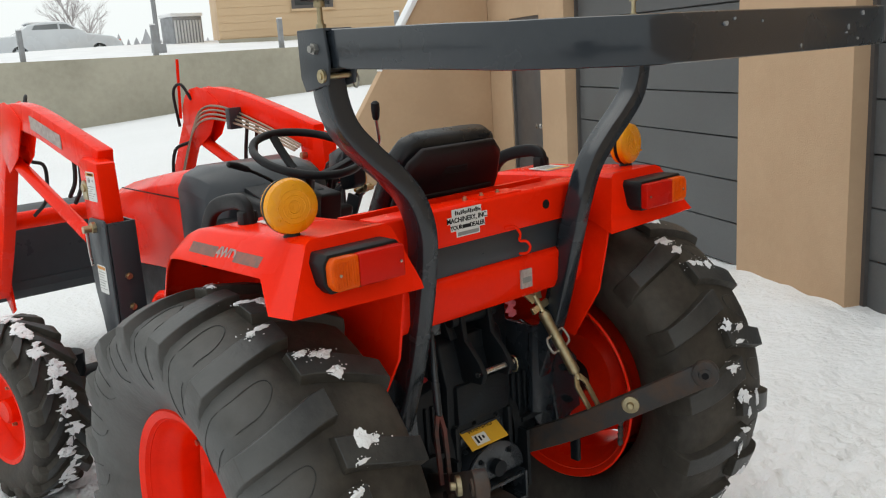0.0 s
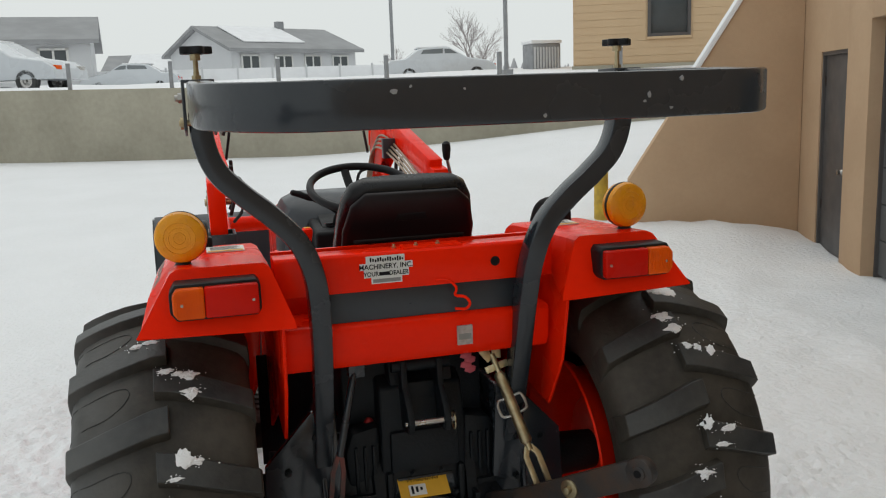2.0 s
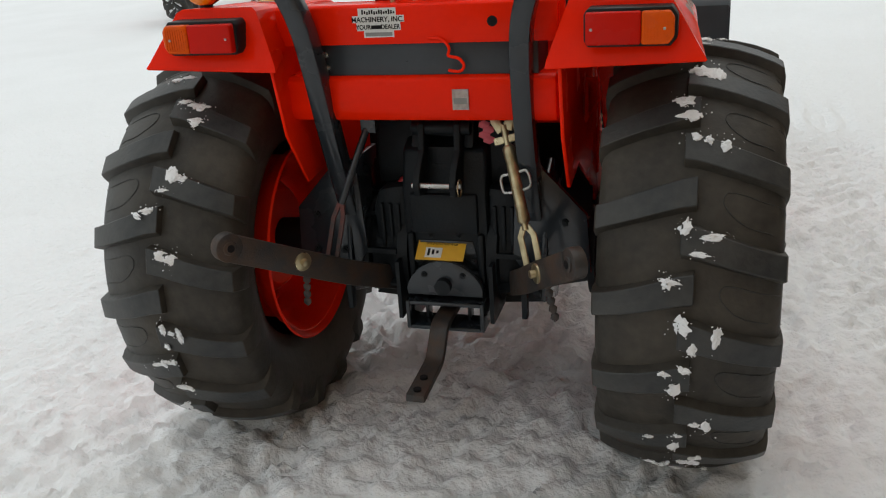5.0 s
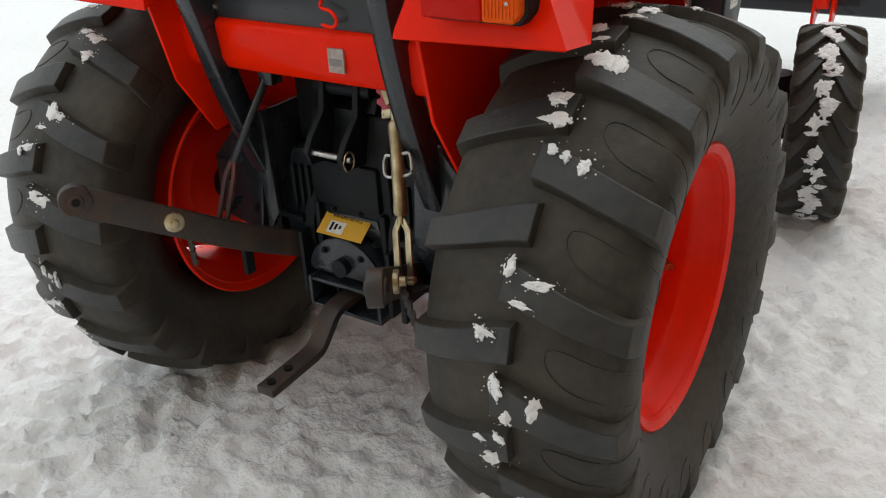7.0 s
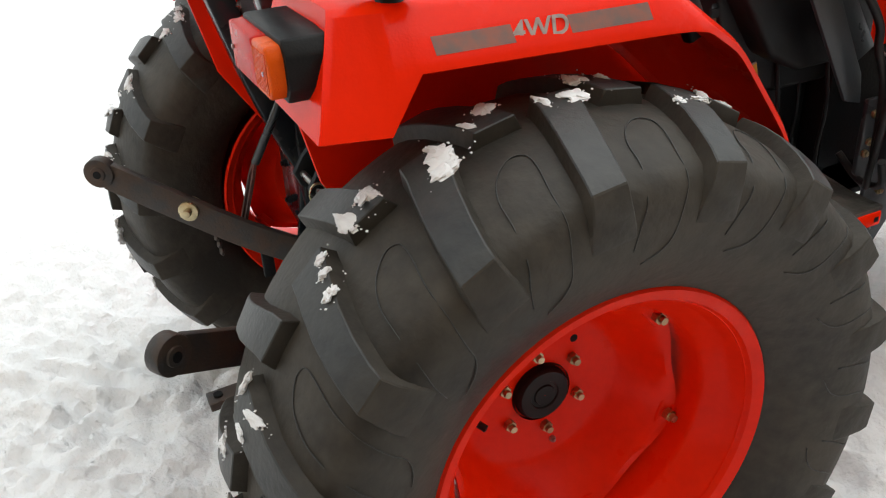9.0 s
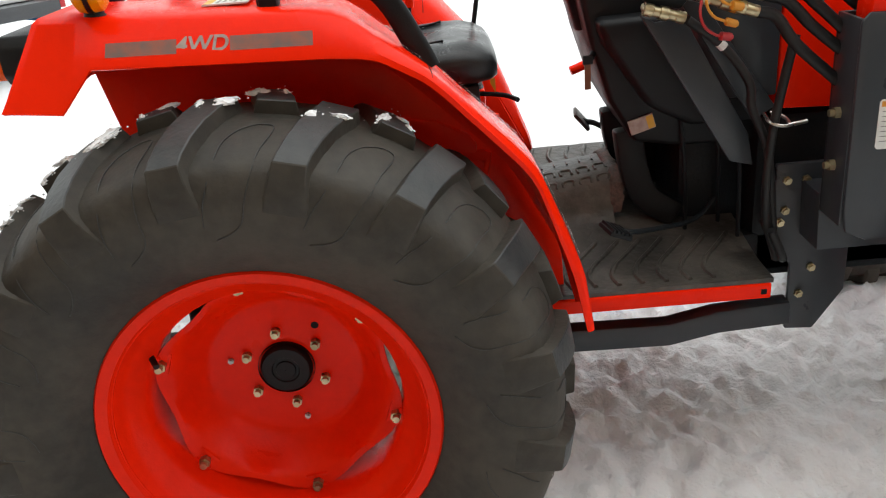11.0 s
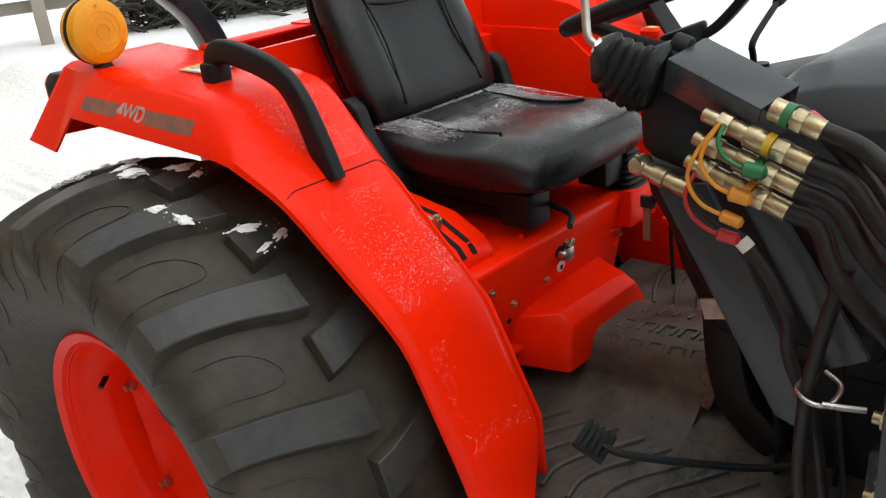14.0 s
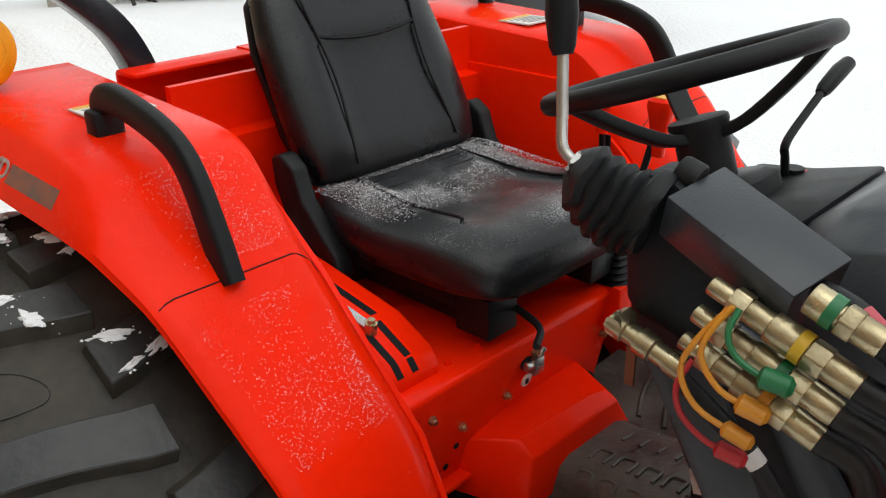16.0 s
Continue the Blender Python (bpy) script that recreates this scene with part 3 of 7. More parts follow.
front("wall_east", "tan stucco wall with garage bays", [((-0.276, 0, -0.3), (0.83, 0.35, HIGH)), ((3.71, 0, -0.3), (4.34, 0.35, HIGH)), ((0.83, 0, 2.33), (3.71, 0.35, HIGH)), ((-3.16, 0, 2.33), (-0.276, 0.35, HIGH)), ((-12.3, 0, -0.3), (-3.16, 0.35, HIGH)), ((-12.9, -0.24, -0.3), (-12.3, 0.35, HIGH))], STUCCO)
for bx in (((5.22, 0.004, -0.3), (5.92, 0.35, HIGH)), ((4.34, 0.004, 2.10), (5.22, 0.35, HIGH))):
    front("wall_east_recess", "tan stucco wall round a service door", [bx], STUCCO, bevel=0.0)
b = M()
box(b, (5.92, 0.0, -0.3), (6.26, 9, HIGH), fr_m)
box(b, (-12, 9, -0.3), (6.26, 9.3, HIGH), fr_m)
box(b, (-12.3, 0, -0.3), (-12, 9.3, HIGH), fr_m)
tagged(part("wall_east_side", b, STUCCO), "plain tan stucco side walls", "wall", kind="structure")
b = M()
box(b, (-12.3, 0, HIGH), (6.26, 9.3, HIGH + 0.2), fr_m)
tagged(part("roof_slab", b, CONCRETE), "flat roof of the tan building", "roof", kind="structure")


def garage(x0, x1):
    g = thing("garage_door", "closed dark grey sectional garage door in the tan wall", "garage door", "garage doors", kind="structure")
    for i in range(7):
        z0 = 0.02 + i * 0.33
        b = M()
        prism(b, [(0.158, z0 + 0.004), (0.150, z0 + 0.009), (0.150, z0 + 0.322), (0.158, z0 + 0.327), (0.20, z0 + 0.327), (0.20, z0 + 0.004)], "x", x0 + 0.03, x1 - 0.03)
        bmesh.ops.transform(b, matrix=fr_m, verts=b.verts)
        part("panel", b, SHUTTER, g)
    b = M()
    box(b, (x0, 0.12, -0.2), (x0 + 0.03, 0.2, 2.33), fr_m)
    box(b, (x1 - 0.03, 0.12, -0.2), (x1, 0.2, 2.33), fr_m)
    box(b, (x0 + 0.03, 0.201, 0.0), (x1 - 0.03, 0.25, 2.33), fr_m)
    part("track", b, DOORM, g)
    return g


garage(0.83, 3.71)
garage(-3.16, -0.276)
door = thing("door_1", "closed brown-grey metal service door in the tan wall", "door", kind="structure")
b = M()
box(b, (4.38, 0.05, 0.02), (5.18, 0.10, 2.06), fr_m)
leaf = part("leaf", b, DOORM, door, bevel=0.004)
b = M()
for lo, hi in (((4.34, -0.1), (4.38, 2.10)), ((5.18, -0.1), (5.22, 2.10)), ((4.38, 2.06), (5.18, 2.10))):
    box(b, (lo[0], 0.02, lo[1]), (hi[0], 0.20, hi[1]), fr_m)
part("door_frame", b, DOORM, door)
b = M()
m4 = fr_m @ Matrix.Translation((4.46, 0.04, 0.90))
revolve(b, [(0.01, 0.005), (0.005, 0.03), (-0.01, 0.03), (-0.03, 0.018), (-0.055, 0.03), (-0.06, 0.005)], (0, 0, 0), "y", 16)
bmesh.ops.transform(b, matrix=m4, verts=b.verts)
part("door_knob", b, STEEL, leaf)
for z in (0.45, 1.75):
    b = M()
    box(b, (5.165, 0.035, z), (5.185, 0.052, z + 0.1), fr_m)
    part("hinge", b, RUSTY, leaf)

# sloping wing wall with a white coping
wing_c = FRONT_P + FRONT_D * 5.90
wing_d = FRONT_N
b = M()
wl_pts = [(0.0, -0.3), (0.0, 3.75), (1.94, 0.66), (1.94, -0.3)]
prism(b, wl_pts, "y", 0, 0.22)
wing_m = Matrix.Translation(wing_c) @ Matrix(((wing_d.x, FRONT_D.x, 0, 0), (wing_d.y, FRONT_D.y, 0, 0), (0, 0, 1, 0), (0, 0, 0, 1)))
bmesh.ops.transform(b, matrix=wing_m, verts=b.verts)
tagged(part("wall_wing", b, STUCCO, bevel=0.006), "tan stucco wing wall with a raking top", "wall", kind="structure")
b = M()
prism(b, [(0.0, 3.755), (0.0, 3.86), (1.40, 1.63), (1.40, 1.525)], "y", -0.03, 0.25)
bmesh.ops.transform(b, matrix=wing_m, verts=b.verts)
tagged(part("coping", b, SNOW, bevel=0.01), "snow-white raking coping strip", "coping", kind="structure")

bol = thing("bollard", "yellow guard post with chipped paint in the snow", "bollard", at=(4.12, 7.12, -0.15))
b = M()
revolve(b, [(-0.3, 0.085), (0.95, 0.085), (0.965, 0.07), (0.965, 0.002)], (0, 0, 0), "z", 24)
part("pipe", b, YPOST, bol)

# ---- the red tractor ----
tractor = thing("tractor", "red compact utility tractor with front loader standing in snow", "tractor")
HUB = 0.59


def bar_bend(f):
    """How far round a tread bar has swung at a part of its length."""
    return math.sin(0.9 * min(max(f, 0.0), 1.05)) / math.sin(0.9)


def crown(prof, x):
    """Radius of the bar tops at a distance from the middle of the tread."""
    return float(np.interp(x, [p[0] for p in prof[:-3]], [p[1] for p in prof[:-3]]))


def lug(side, prof, sweep_a, w0, w1):
    """One tread bar from the middle of the tread out over the shoulder, as a shared mesh. prof: (top x, top r, base x, base r, width factor)."""
    bm = bmesh.new()
    rings = []
    half = prof[-4][0]
    for xt, rt, xb, rb, k in prof:
        f = max(0.0, xt / half)
        a = sweep_a * bar_bend(f)
        w = (w0 + (w1 - w0) * min(1, f)) * k
        ring = []
        for r, dw, xx in ((rb, -1.45, xb), (rb, 1.45, xb), (rt, 1.0, xt), (rt, -1.0, xt)):
            t = a + dw * w / 2 / rt
            ring.append(Vector((side * xx, r * math.cos(t), r * math.sin(t))))
        rings.append(ring)
    loft(bm, rings)
    bmesh.ops.recalc_face_normals(bm, faces=bm.faces)
    bevel_sharp(bm, 0.0018, 1, 35)
    for f in bm.faces:
        f.smooth = True
    for ed in bm.edges:
        ed.smooth = not (len(ed.link_faces) == 2 and ed.calc_face_angle(0) > radians(24))
    for f in bm.faces:
        c = f.calc_center_median()
        f.material_index = 0 if abs(c.x) < 0.99 * half and f.normal.dot(Vector((0, c.y, c.z)).normalized()) > 0.6 else 1
    me = bpy.data.meshes.new("tread_lug")
    bm.to_mesh(me)
    bm.free()
    return me


REAR_LUG = [(-0.016, 0.603, -0.016, 0.560, 1.0), (0.02, 0.603, 0.02, 0.560, 1.0), (0.05, 0.601, 0.05, 0.557, 1.0), (0.10, 0.594, 0.10, 0.550, 1.0), (0.15, 0.581, 0.150, 0.540, 1.0), (0.190, 0.566, 0.184, 0.528, 1.0), (0.212, 0.554, 0.194, 0.512, 1.04), (0.2165, 0.530, 0.200, 0.495, 1.10), (0.2165, 0.503, 0.204, 0.480, 1.18), (0.2130, 0.470, 0.205, 0.455, 1.25)]
FRONT_LUG = [(-0.008, 0.412, -0.008, 0.38, 1.0), (0.03, 0.412, 0.03, 0.38, 1.0), (0.065, 0.410, 0.065, 0.375, 1.0), (0.10, 0.406, 0.098, 0.365, 1.0), (0.122, 0.398, 0.115, 0.355, 1.0), (0.130, 0.385, 0.12, 0.345, 0.95), (0.135, 0.352, 0.127, 0.33, 0.7)]


def tyre(name, parent, label, cx, s, prof, lug_prof, count, sweep_a, w0, w1, segs=72, phase=0.0):
    """A tyre carcass with its tread bars as parts."""
    b = M()
    full = [(s * u + cx, r) for u, r in prof] + [(cx - s * u, r) for u, r in prof[::-1][1:]]
    revolve(b, full, (0, 0, 0), "x", segs)
    t = part(name, b, MUDDY, parent, label)
    for side, da in ((1, 0.0), (-1, math.pi / count)):
        me = lug(side * s, lug_prof, sweep_a, w0, w1)
        me.materials.append(RUBBER)
        me.materials.append(MUDDY)
        for i in range(count):
            o = new("tread_lug", me)
            o.parent = t
            o.location.x = cx
            o.rotation_euler.x = 2 * math.pi * i / count + da + phase
    return t


def moulding_lines(t, cx, s, count, phase):
    """A fine tongue-shaped moulding line in each gap between the tread bars, running down the shoulder."""
    b = M()
    path = [(0.2071, 0.442, 17.0), (0.2118, 0.474, 16.2), (0.2085, 0.512, 14.6), (0.175, 0.5475, 13.2), (0.130, 0.5628, 12.2), (0.094, 0.571, 9.9), (0.073, 0.5737, 6.8), (0.080, 0.573, 4.6), (0.111, 0.568, 4.6), (0.159, 0.5537, 5.9), (0.201, 0.528, 6.7), (0.2118, 0.484, 7.9), (0.2078, 0.446, 8.8), (0.2045, 0.425, 11.3), (0.2020, 0.414, 15.0)]
    pts = spline([(s * x, (r + 0.0004) * math.cos(radians(a + 5.6)), (r + 0.0004) * math.sin(radians(a + 5.6))) for x, r, a in path], 4)
    tube(b, pts, 0.0010, 5)
    for f in b.faces:
        f.smooth = True
    me = bpy.data.meshes.new("moulding_line")
    b.to_mesh(me)
    b.free()
    me.materials.append(RUBBER)
    for i in range(count):
        o = new("moulding_line", me)
        o.parent = t
        o.location.x = cx
        o.rotation_euler.x = 2 * math.pi * i / count + phase


def snow_blobs(bm, cx, s, lug_prof, count, sweep_a, w0, w1, chance, seed, size, lo=0.0, hi=6.28, phase=0.0):
    """Ragged flat patches of snow caught on the edges of the tread bars."""
    rnd = random.Random(seed)
    R = lug_prof[0][1]
    half = lug_prof[-4][0]
    crumbs = []
    for side, da in ((1, 0.0), (-1, math.pi / count)):
        for i in range(count):
            a0 = (2 * math.pi * i / count + da + phase) % (2 * math.pi)
            if not lo < a0 < hi or rnd.random() > chance:
                continue
            for _ in range(rnd.choice((2, 3, 4))):
                f = rnd.uniform(-0.04, 0.34)
                R = crown(lug_prof, max(0, f) * half)
                e = rnd.choice((-1, -1, 1))
                w = w0 + (w1 - w0) * f
                a = a0 + sweep_a * bar_bend(f) + e * 0.38 * w / R
                big = rnd.random() < 0.4
                along = rnd.uniform(0.7, 1.5) * size
                across = rnd.uniform(0.7, 1.3) * size if big else rnd.uniform(0.25, 0.55) * size
                m = pose(cx + s * side * f * half, (R - 0.002) * math.cos(a), (R - 0.002) * math.sin(a), math.degrees(a) - 90, 0, rnd.uniform(-40, 40)) @ Matrix.Diagonal((along, across, 0.0055, 1))
                res = bmesh.ops.create_icosphere(bm, subdivisions=3, radius=1.0)
                k = rnd.uniform(0, 50)
                for v in res["verts"]:
                    q = v.co.copy()
                    v.co.x *= 1 + 0.75 * noise.noise((q.x * 1.9 + k, q.y * 1.9, 0))
                    v.co.y *= 1 + 0.9 * noise.noise((q.x * 2.2, q.y * 2.2 + k, 5))
                    v.co.z *= 1 + 0.8 * noise.noise((q.x * 4, q.y * 4, k))
                    v.co += Vector((noise.noise(q * 5 + Vector((k, 0, 0))), noise.noise(q * 5 + Vector((0, k, 0))), 0)) * 0.24
                bmesh.ops.transform(bm, matrix=m, verts=res["verts"])
                for _ in range(14):
                    crumbs.append(m @ Vector((rnd.gauss(0, 0.9), rnd.gauss(0, 1.1), 0.1)))
    return crumbs


def hexbolt(bm, at, axis, r, h):
    a = Vector(axis).normalized()
    rod(bm, Vector(at), Vector(at) + a * h * 0.55, r, 6)
    rod(bm, Vector(at) + a * h * 0.4, Vector(at) + a * h, r * 0.62, 10)


REAR_PROF = [(0.134, 0.320), (0.145, 0.328), (0.151, 0.334), (0.155, 0.340), (0.176, 0.365), (0.202, 0.420), (0.2115, 0.470), (0.2105, 0.500), (0.204, 0.524), (0.187, 0.542), (0.15, 0.557), (0.10, 0.570), (0.05, 0.576), (0.0, 0.578)]
FRONT_PROF = [(0.098, 0.225), (0.112, 0.235), (0.128, 0.275), (0.132, 0.32), (0.122, 0.36), (0.10, 0.378), (0.05, 0.388), (0.0, 0.390)]


def dusted(src, name, x0, x1, most):
    """The same rubber, paler from x0 outwards to x1: frost and dust, with side light put into the colour."""
    m = src.copy()
    m.name = name
    n, l = m.node_tree.nodes, m.node_tree.links
    p = n["Principled BSDF"]
    base = p.inputs["Base Color"].links[0].from_socket
    co, sep, noi = n.new("ShaderNodeTexCoord"), n.new("ShaderNodeSeparateXYZ"), n.new("ShaderNodeTexNoise")
    l.new(co.outputs["Object"], sep.inputs[0])
    l.new(co.outputs["Object"], noi.inputs["Vector"])
    noi.inputs["Scale"].default_value, noi.inputs["Detail"].default_value = 9.0, 5
    film = n.new("ShaderNodeMapRange")
    film.inputs[1].default_value, film.inputs[2].default_value = x0, x1
    film.inputs[3].default_value, film.inputs[4].default_value = 0.0, 1.0
    l.new(sep.outputs[0], film.inputs[0])
    spots = n.new("ShaderNodeMapRange")
    spots.inputs[1].default_value, spots.inputs[2].default_value = 0.3, 0.7
    spots.inputs[3].default_value, spots.inputs[4].default_value = 0.55 * most, most
    l.new(noi.outputs[0], spots.inputs[0])
    k = n.new("ShaderNodeMath")
    k.operation = "MULTIPLY"
    l.new(film.outputs[0], k.inputs[0])
    l.new(spots.outputs[0], k.inputs[1])
    mx = n.new("ShaderNodeMix")
    mx.data_type = "RGBA"
    mx.inputs[7].default_value = (0.125, 0.128, 0.128, 1)
    l.new(k.outputs[0], mx.inputs[0])
    l.new(base, mx.inputs[6])
    l.new(mx.outputs[2], p.inputs["Base Color"])
    return m


def rear_wheel(s):
    cx = s * 0.64
    cd = cx - s * 0.033
    cr = cx - s * 0.026
    ph = radians(7.6)
    t = tyre("rear_wheel", tractor, "large bar-tread rear tyre on a red rim", cx, s, REAR_PROF, REAR_LUG, 17, radians(5.6), 0.068, 0.054, phase=ph)
    # left tyre: dust film plus the open snow field's light, both painted on its outside
    if s < 0:
        t.data.materials[0] = dusted(MUDDY, "dusty_lit_tread_rubber", -0.68, -0.80, 0.75)
        bar = [o.data for o in t.children if o.name.startswith("tread_lug")][0]
        bar.materials[0] = dusted(RUBBER, "dusty_lit_bar_rubber", -0.04, -0.16, 0.65)
        bar.materials[1] = dusted(MUDDY, "dusty_lit_bar_flank", -0.04, -0.16, 0.65)
    moulding_lines(t, cx, s, 17, ph)
    t.location = ((0.678 if s > 0 else -0.688) - cx, 0, HUB)
    b = M()
    crumbs = snow_blobs(b, cx, s, REAR_LUG, 17, radians(5.6), 0.068, 0.054, 0.95 if s > 0 else 0.6, 3 + s, 0.0175, 0.95, 4.4, ph)
    tagged(part("packed_snow", b, SNOW, t), "ragged clumps of packed snow", kind="stuff")
    grains("snow_crumb", crumbs, SNOW, t, "loose crumbs of snow", 0.0008, 0.0030, 6 + s)
    b = M()
    prof = [(0.160, 0.300), (0.166, 0.324), (0.172, 0.331), (0.178, 0.326), (0.170, 0.306), (0.140, 0.291), (0.122, 0.283), (0.104, 0.258), (0.085, 0.252), (-0.06, 0.252), (-0.085, 0.258), (-0.12, 0.283), (-0.15, 0.291), (-0.178, 0.322), (-0.172, 0.327), (-0.160, 0.300), (-0.12, 0.291), (-0.09, 0.266), (0.09, 0.266), (0.12, 0.291)]
    revolve(b, [(cr + s * u, r) for u, r in prof + prof[:1]], (0, 0, 0), "x", 72)
    part("rim", b, RIMRED, t)
    b = M()
    segs = 72
    rings = []
    for u, r, lobe in ((-0.055, 0.02, 0), (-0.044, 0.02, 0), (-0.044, 0.155, 0), (-0.034, 0.172, 0), (-0.012, 0.184, 0), (0.000, 0.197, 0), (0.030, 0.210, 0.3), (0.048, 0.222, 1), (0.052, 0.234, 1), (0.044, 0.234, 1), (0.036, 0.216, 1), (0.018, 0.206, 0.3), (-0.010, 0.192, 0), (-0.046, 0.166, 0), (-0.055, 0.155, 0), (-0.055, 0.02, 0)):
        ring = []
        for i in range(segs):
            a = 2 * math.pi * i / segs
            rr = r + 0.007 * lobe + lobe * 0.012 * math.cos(6 * (a - radians(100.5)))
            ring.append(Vector((cd + s * u, rr * math.cos(a), rr * math.sin(a))))
        rings.append(ring)
    loft(b, rings, True, False)
    disc = part("wheel_disc", b, RIMRED, t)
    b = M()
    revolve(b, [(cd + s * u, r) for u, r in ((-0.05, 0.03), (-0.05, 0.056), (-0.032, 0.055), (-0.026, 0.050), (-0.026, 0.030), (-0.029, 0.028), (-0.029, 0.022), (-0.026, 0.020), (-0.026, 0.001))], (0, 0, 0), "x", 32)
    part("hub_cap", b, BLACK, t)
    for i in range(6):
        a = radians(97 + 60 * i)
        b = M()
        hexbolt(b, (cd - s * 0.044, 0.086 * math.cos(a), 0.086 * math.sin(a)), (s, 0, 0), 0.0115, 0.022)
        part("wheel_nut", b, BRASS, t)
        a = radians(100.5 + 60 * i)
        b = M()
        bb = Matrix.Rotation(a - math.pi / 2, 4, "X")
        box(b, (cd + s * 0.026, -0.026, 0.226), (cd + s * 0.044, 0.026, 0.256), bb)
        box(b, (cd + s * 0.02, -0.020, 0.245), (cd + s * 0.058, 0.020, 0.262), bb)
        part("rim_clamp", b, RIMRED, t, bevel=0.004)
        b = M()
        hexbolt(b, (cd + s * 0.048, 0.2425 * math.cos(a), 0.2425 * math.sin(a)), (s, 0, 0), 0.0125, 0.024)
        part("clamp_bolt", b, BRASS, t)
    for a, r in ((-78, 0.130), (168, 0.118)):
        b = M()
        hexbolt(b, (cd - s * 0.044, r * math.cos(radians(a)), r * math.sin(radians(a))), (s, 0, 0), 0.007, 0.01)
        part("locating_screw", b, STEEL, t)
    b = M()
    a = radians(52)
    rod(b, (cd - s * 0.0445, 0.118 * math.cos(a), 0.118 * math.sin(a)), (cd - s * 0.043, 0.118 * math.cos(a), 0.118 * math.sin(a)), 0.008, 14)
    part("hole", b, INK, t)
    b = M()
    rod(b, (cd + s * 0.10, 0.262 * math.cos(2.6), 0.262 * math.sin(2.6)), (cd + s * 0.13, 0.24 * math.cos(2.6), 0.24 * math.sin(2.6)), 0.006, 8)
    part("valve_stem", b, BLACK, t)


def front_wheel(s):
    cx = 0
    t = tyre("front_wheel", tractor, "snow-packed bar-tread front tyre on a red rim", cx, s, FRONT_PROF, FRONT_LUG, 17, radians(21), 0.045, 0.062, 56)
    t.location = (0.735 if s > 0 else -0.745, FRONT_Y, 0.378)
    t.scale = (0.935,) * 3
    t.rotation_euler = (0, 0, radians(11))
    b = M()
    for k in range(3):
        snow_blobs(b, cx, s, FRONT_LUG, 17, radians(21), 0.045, 0.062, 0.8, 13 + s + 7 * k, 0.020, 0.1, 6.2)
    tagged(part("packed_snow", b, SNOW, t), "ragged clumps of packed snow", kind="stuff")
    b = M()
    prof = [(0.098, 0.212), (0.104, 0.232), (0.112, 0.232), (0.108, 0.212), (0.08, 0.20), (0.06, 0.185), (0.03, 0.175), (0.015, 0.12), (0.02, 0.09), (0.02, 0.01)]
    revolve(b, [(s * u, r) for u, r in prof], (0, 0, 0), "x", 48)
    revolve(b, [(s * u, r) for u, r in ((0.012, 0.01), (0.012, 0.17), (-0.08, 0.19), (-0.11, 0.23))], (0, 0, 0), "x", 48)
    part("rim", b, RIMRED, t)
    b = M()
    revolve(b, [(s * 0.02, 0.06), (s * 0.075, 0.055), (s * 0.085, 0.045), (s * 0.085, 0.001)], (0, 0, 0), "x", 28)
    part("hub_cap", b, RIMRED, t)
    for i in range(6):
        a = 2 * math.pi * i / 6
        b = M()
        hexbolt(b, (s * 0.018, 0.10 * math.cos(a), 0.10 * math.sin(a)), (s, 0, 0), 0.011, 0.02)
        part("wheel_nut", b, BRASS, t)


FRONT_Y = 1.90
for s in (1, -1):
    rear_wheel(s)
    front_wheel(s)

# fenders
PALE = mat("worn_pale_print", (0.42, 0.36, 0.33), 0.5, dark=(0.30, 0.22, 0.2), scale=60, amount=0.8)
FEND = [  # outer low, outer top, inner top, inner low
    ((0.702, -0.394, 1.204), (0.692, -0.386, 1.220), (0.618, -0.338, 1.340), (0.602, -0.332, 1.348), (0.402, -0.332, 1.348), (0.388, -0.337, 1.338), (0.338, -0.372, 1.205), (0.335, -0.376, 1.187)),
    ((0.700, -0.290, 1.192), (0.690, -0.290, 1.213), (0.620, -0.285, 1.337), (0.604, -0.285, 1.345), (0.402, -0.285, 1.345), (0.388, -0.285, 1.337), (0.352, -0.285, 1.235), (0.352, -0.285, 1.215)),
    ((0.678, -0.232, 1.262), (0.672, -0.232, 1.274), (0.622, -0.226, 1.334), (0.606, -0.226, 1.342), (0.402, -0.226, 1.342), (0.388, -0.226, 1.334), (0.362, -0.226, 1.26), (0.362, -0.226, 1.24)),
    ((0.672, 0.255, 1.243), (0.668, 0.256, 1.256), (0.630, 0.207, 1.314), (0.616, 0.200, 1.321), (0.402, 0.190, 1.322), (0.388, 0.186, 1.315), (0.370, 0.170, 1.255), (0.370, 0.170, 1.235)),
    ((0.646, 0.358, 1.178), (0.645, 0.363, 1.187), (0.634, 0.366, 1.193), (0.618, 0.366, 1.195), (0.430, 0.352, 1.188), (0.404, 0.346, 1.172), (0.374, 0.326, 1.135), (0.374, 0.324, 1.115)),
    ((0.602, 0.545, 0.966), (0.601, 0.550, 0.974), (0.591, 0.555, 0.980), (0.576, 0.557, 0.982), (0.424, 0.552, 0.982), (0.400, 0.544, 0.970), (0.374, 0.524, 0.945), (0.374, 0.514, 0.925)),
    ((0.580, 0.622, 0.735), (0.579, 0.628, 0.735), (0.571, 0.640, 0.735), (0.557, 0.648, 0.735), (0.415, 0.650, 0.735), (0.394, 0.644, 0.735), (0.384, 0.628, 0.735), (0.384, 0.615, 0.735)),
    ((0.562, 0.652, 0.588), (0.561, 0.658, 0.588), (0.557, 0.664, 0.588), (0.548, 0.669, 0.588), (0.470, 0.670, 0.600), (0.455, 0.667, 0.602), (0.446, 0.654, 0.604), (0.446, 0.644, 0.604)),
]


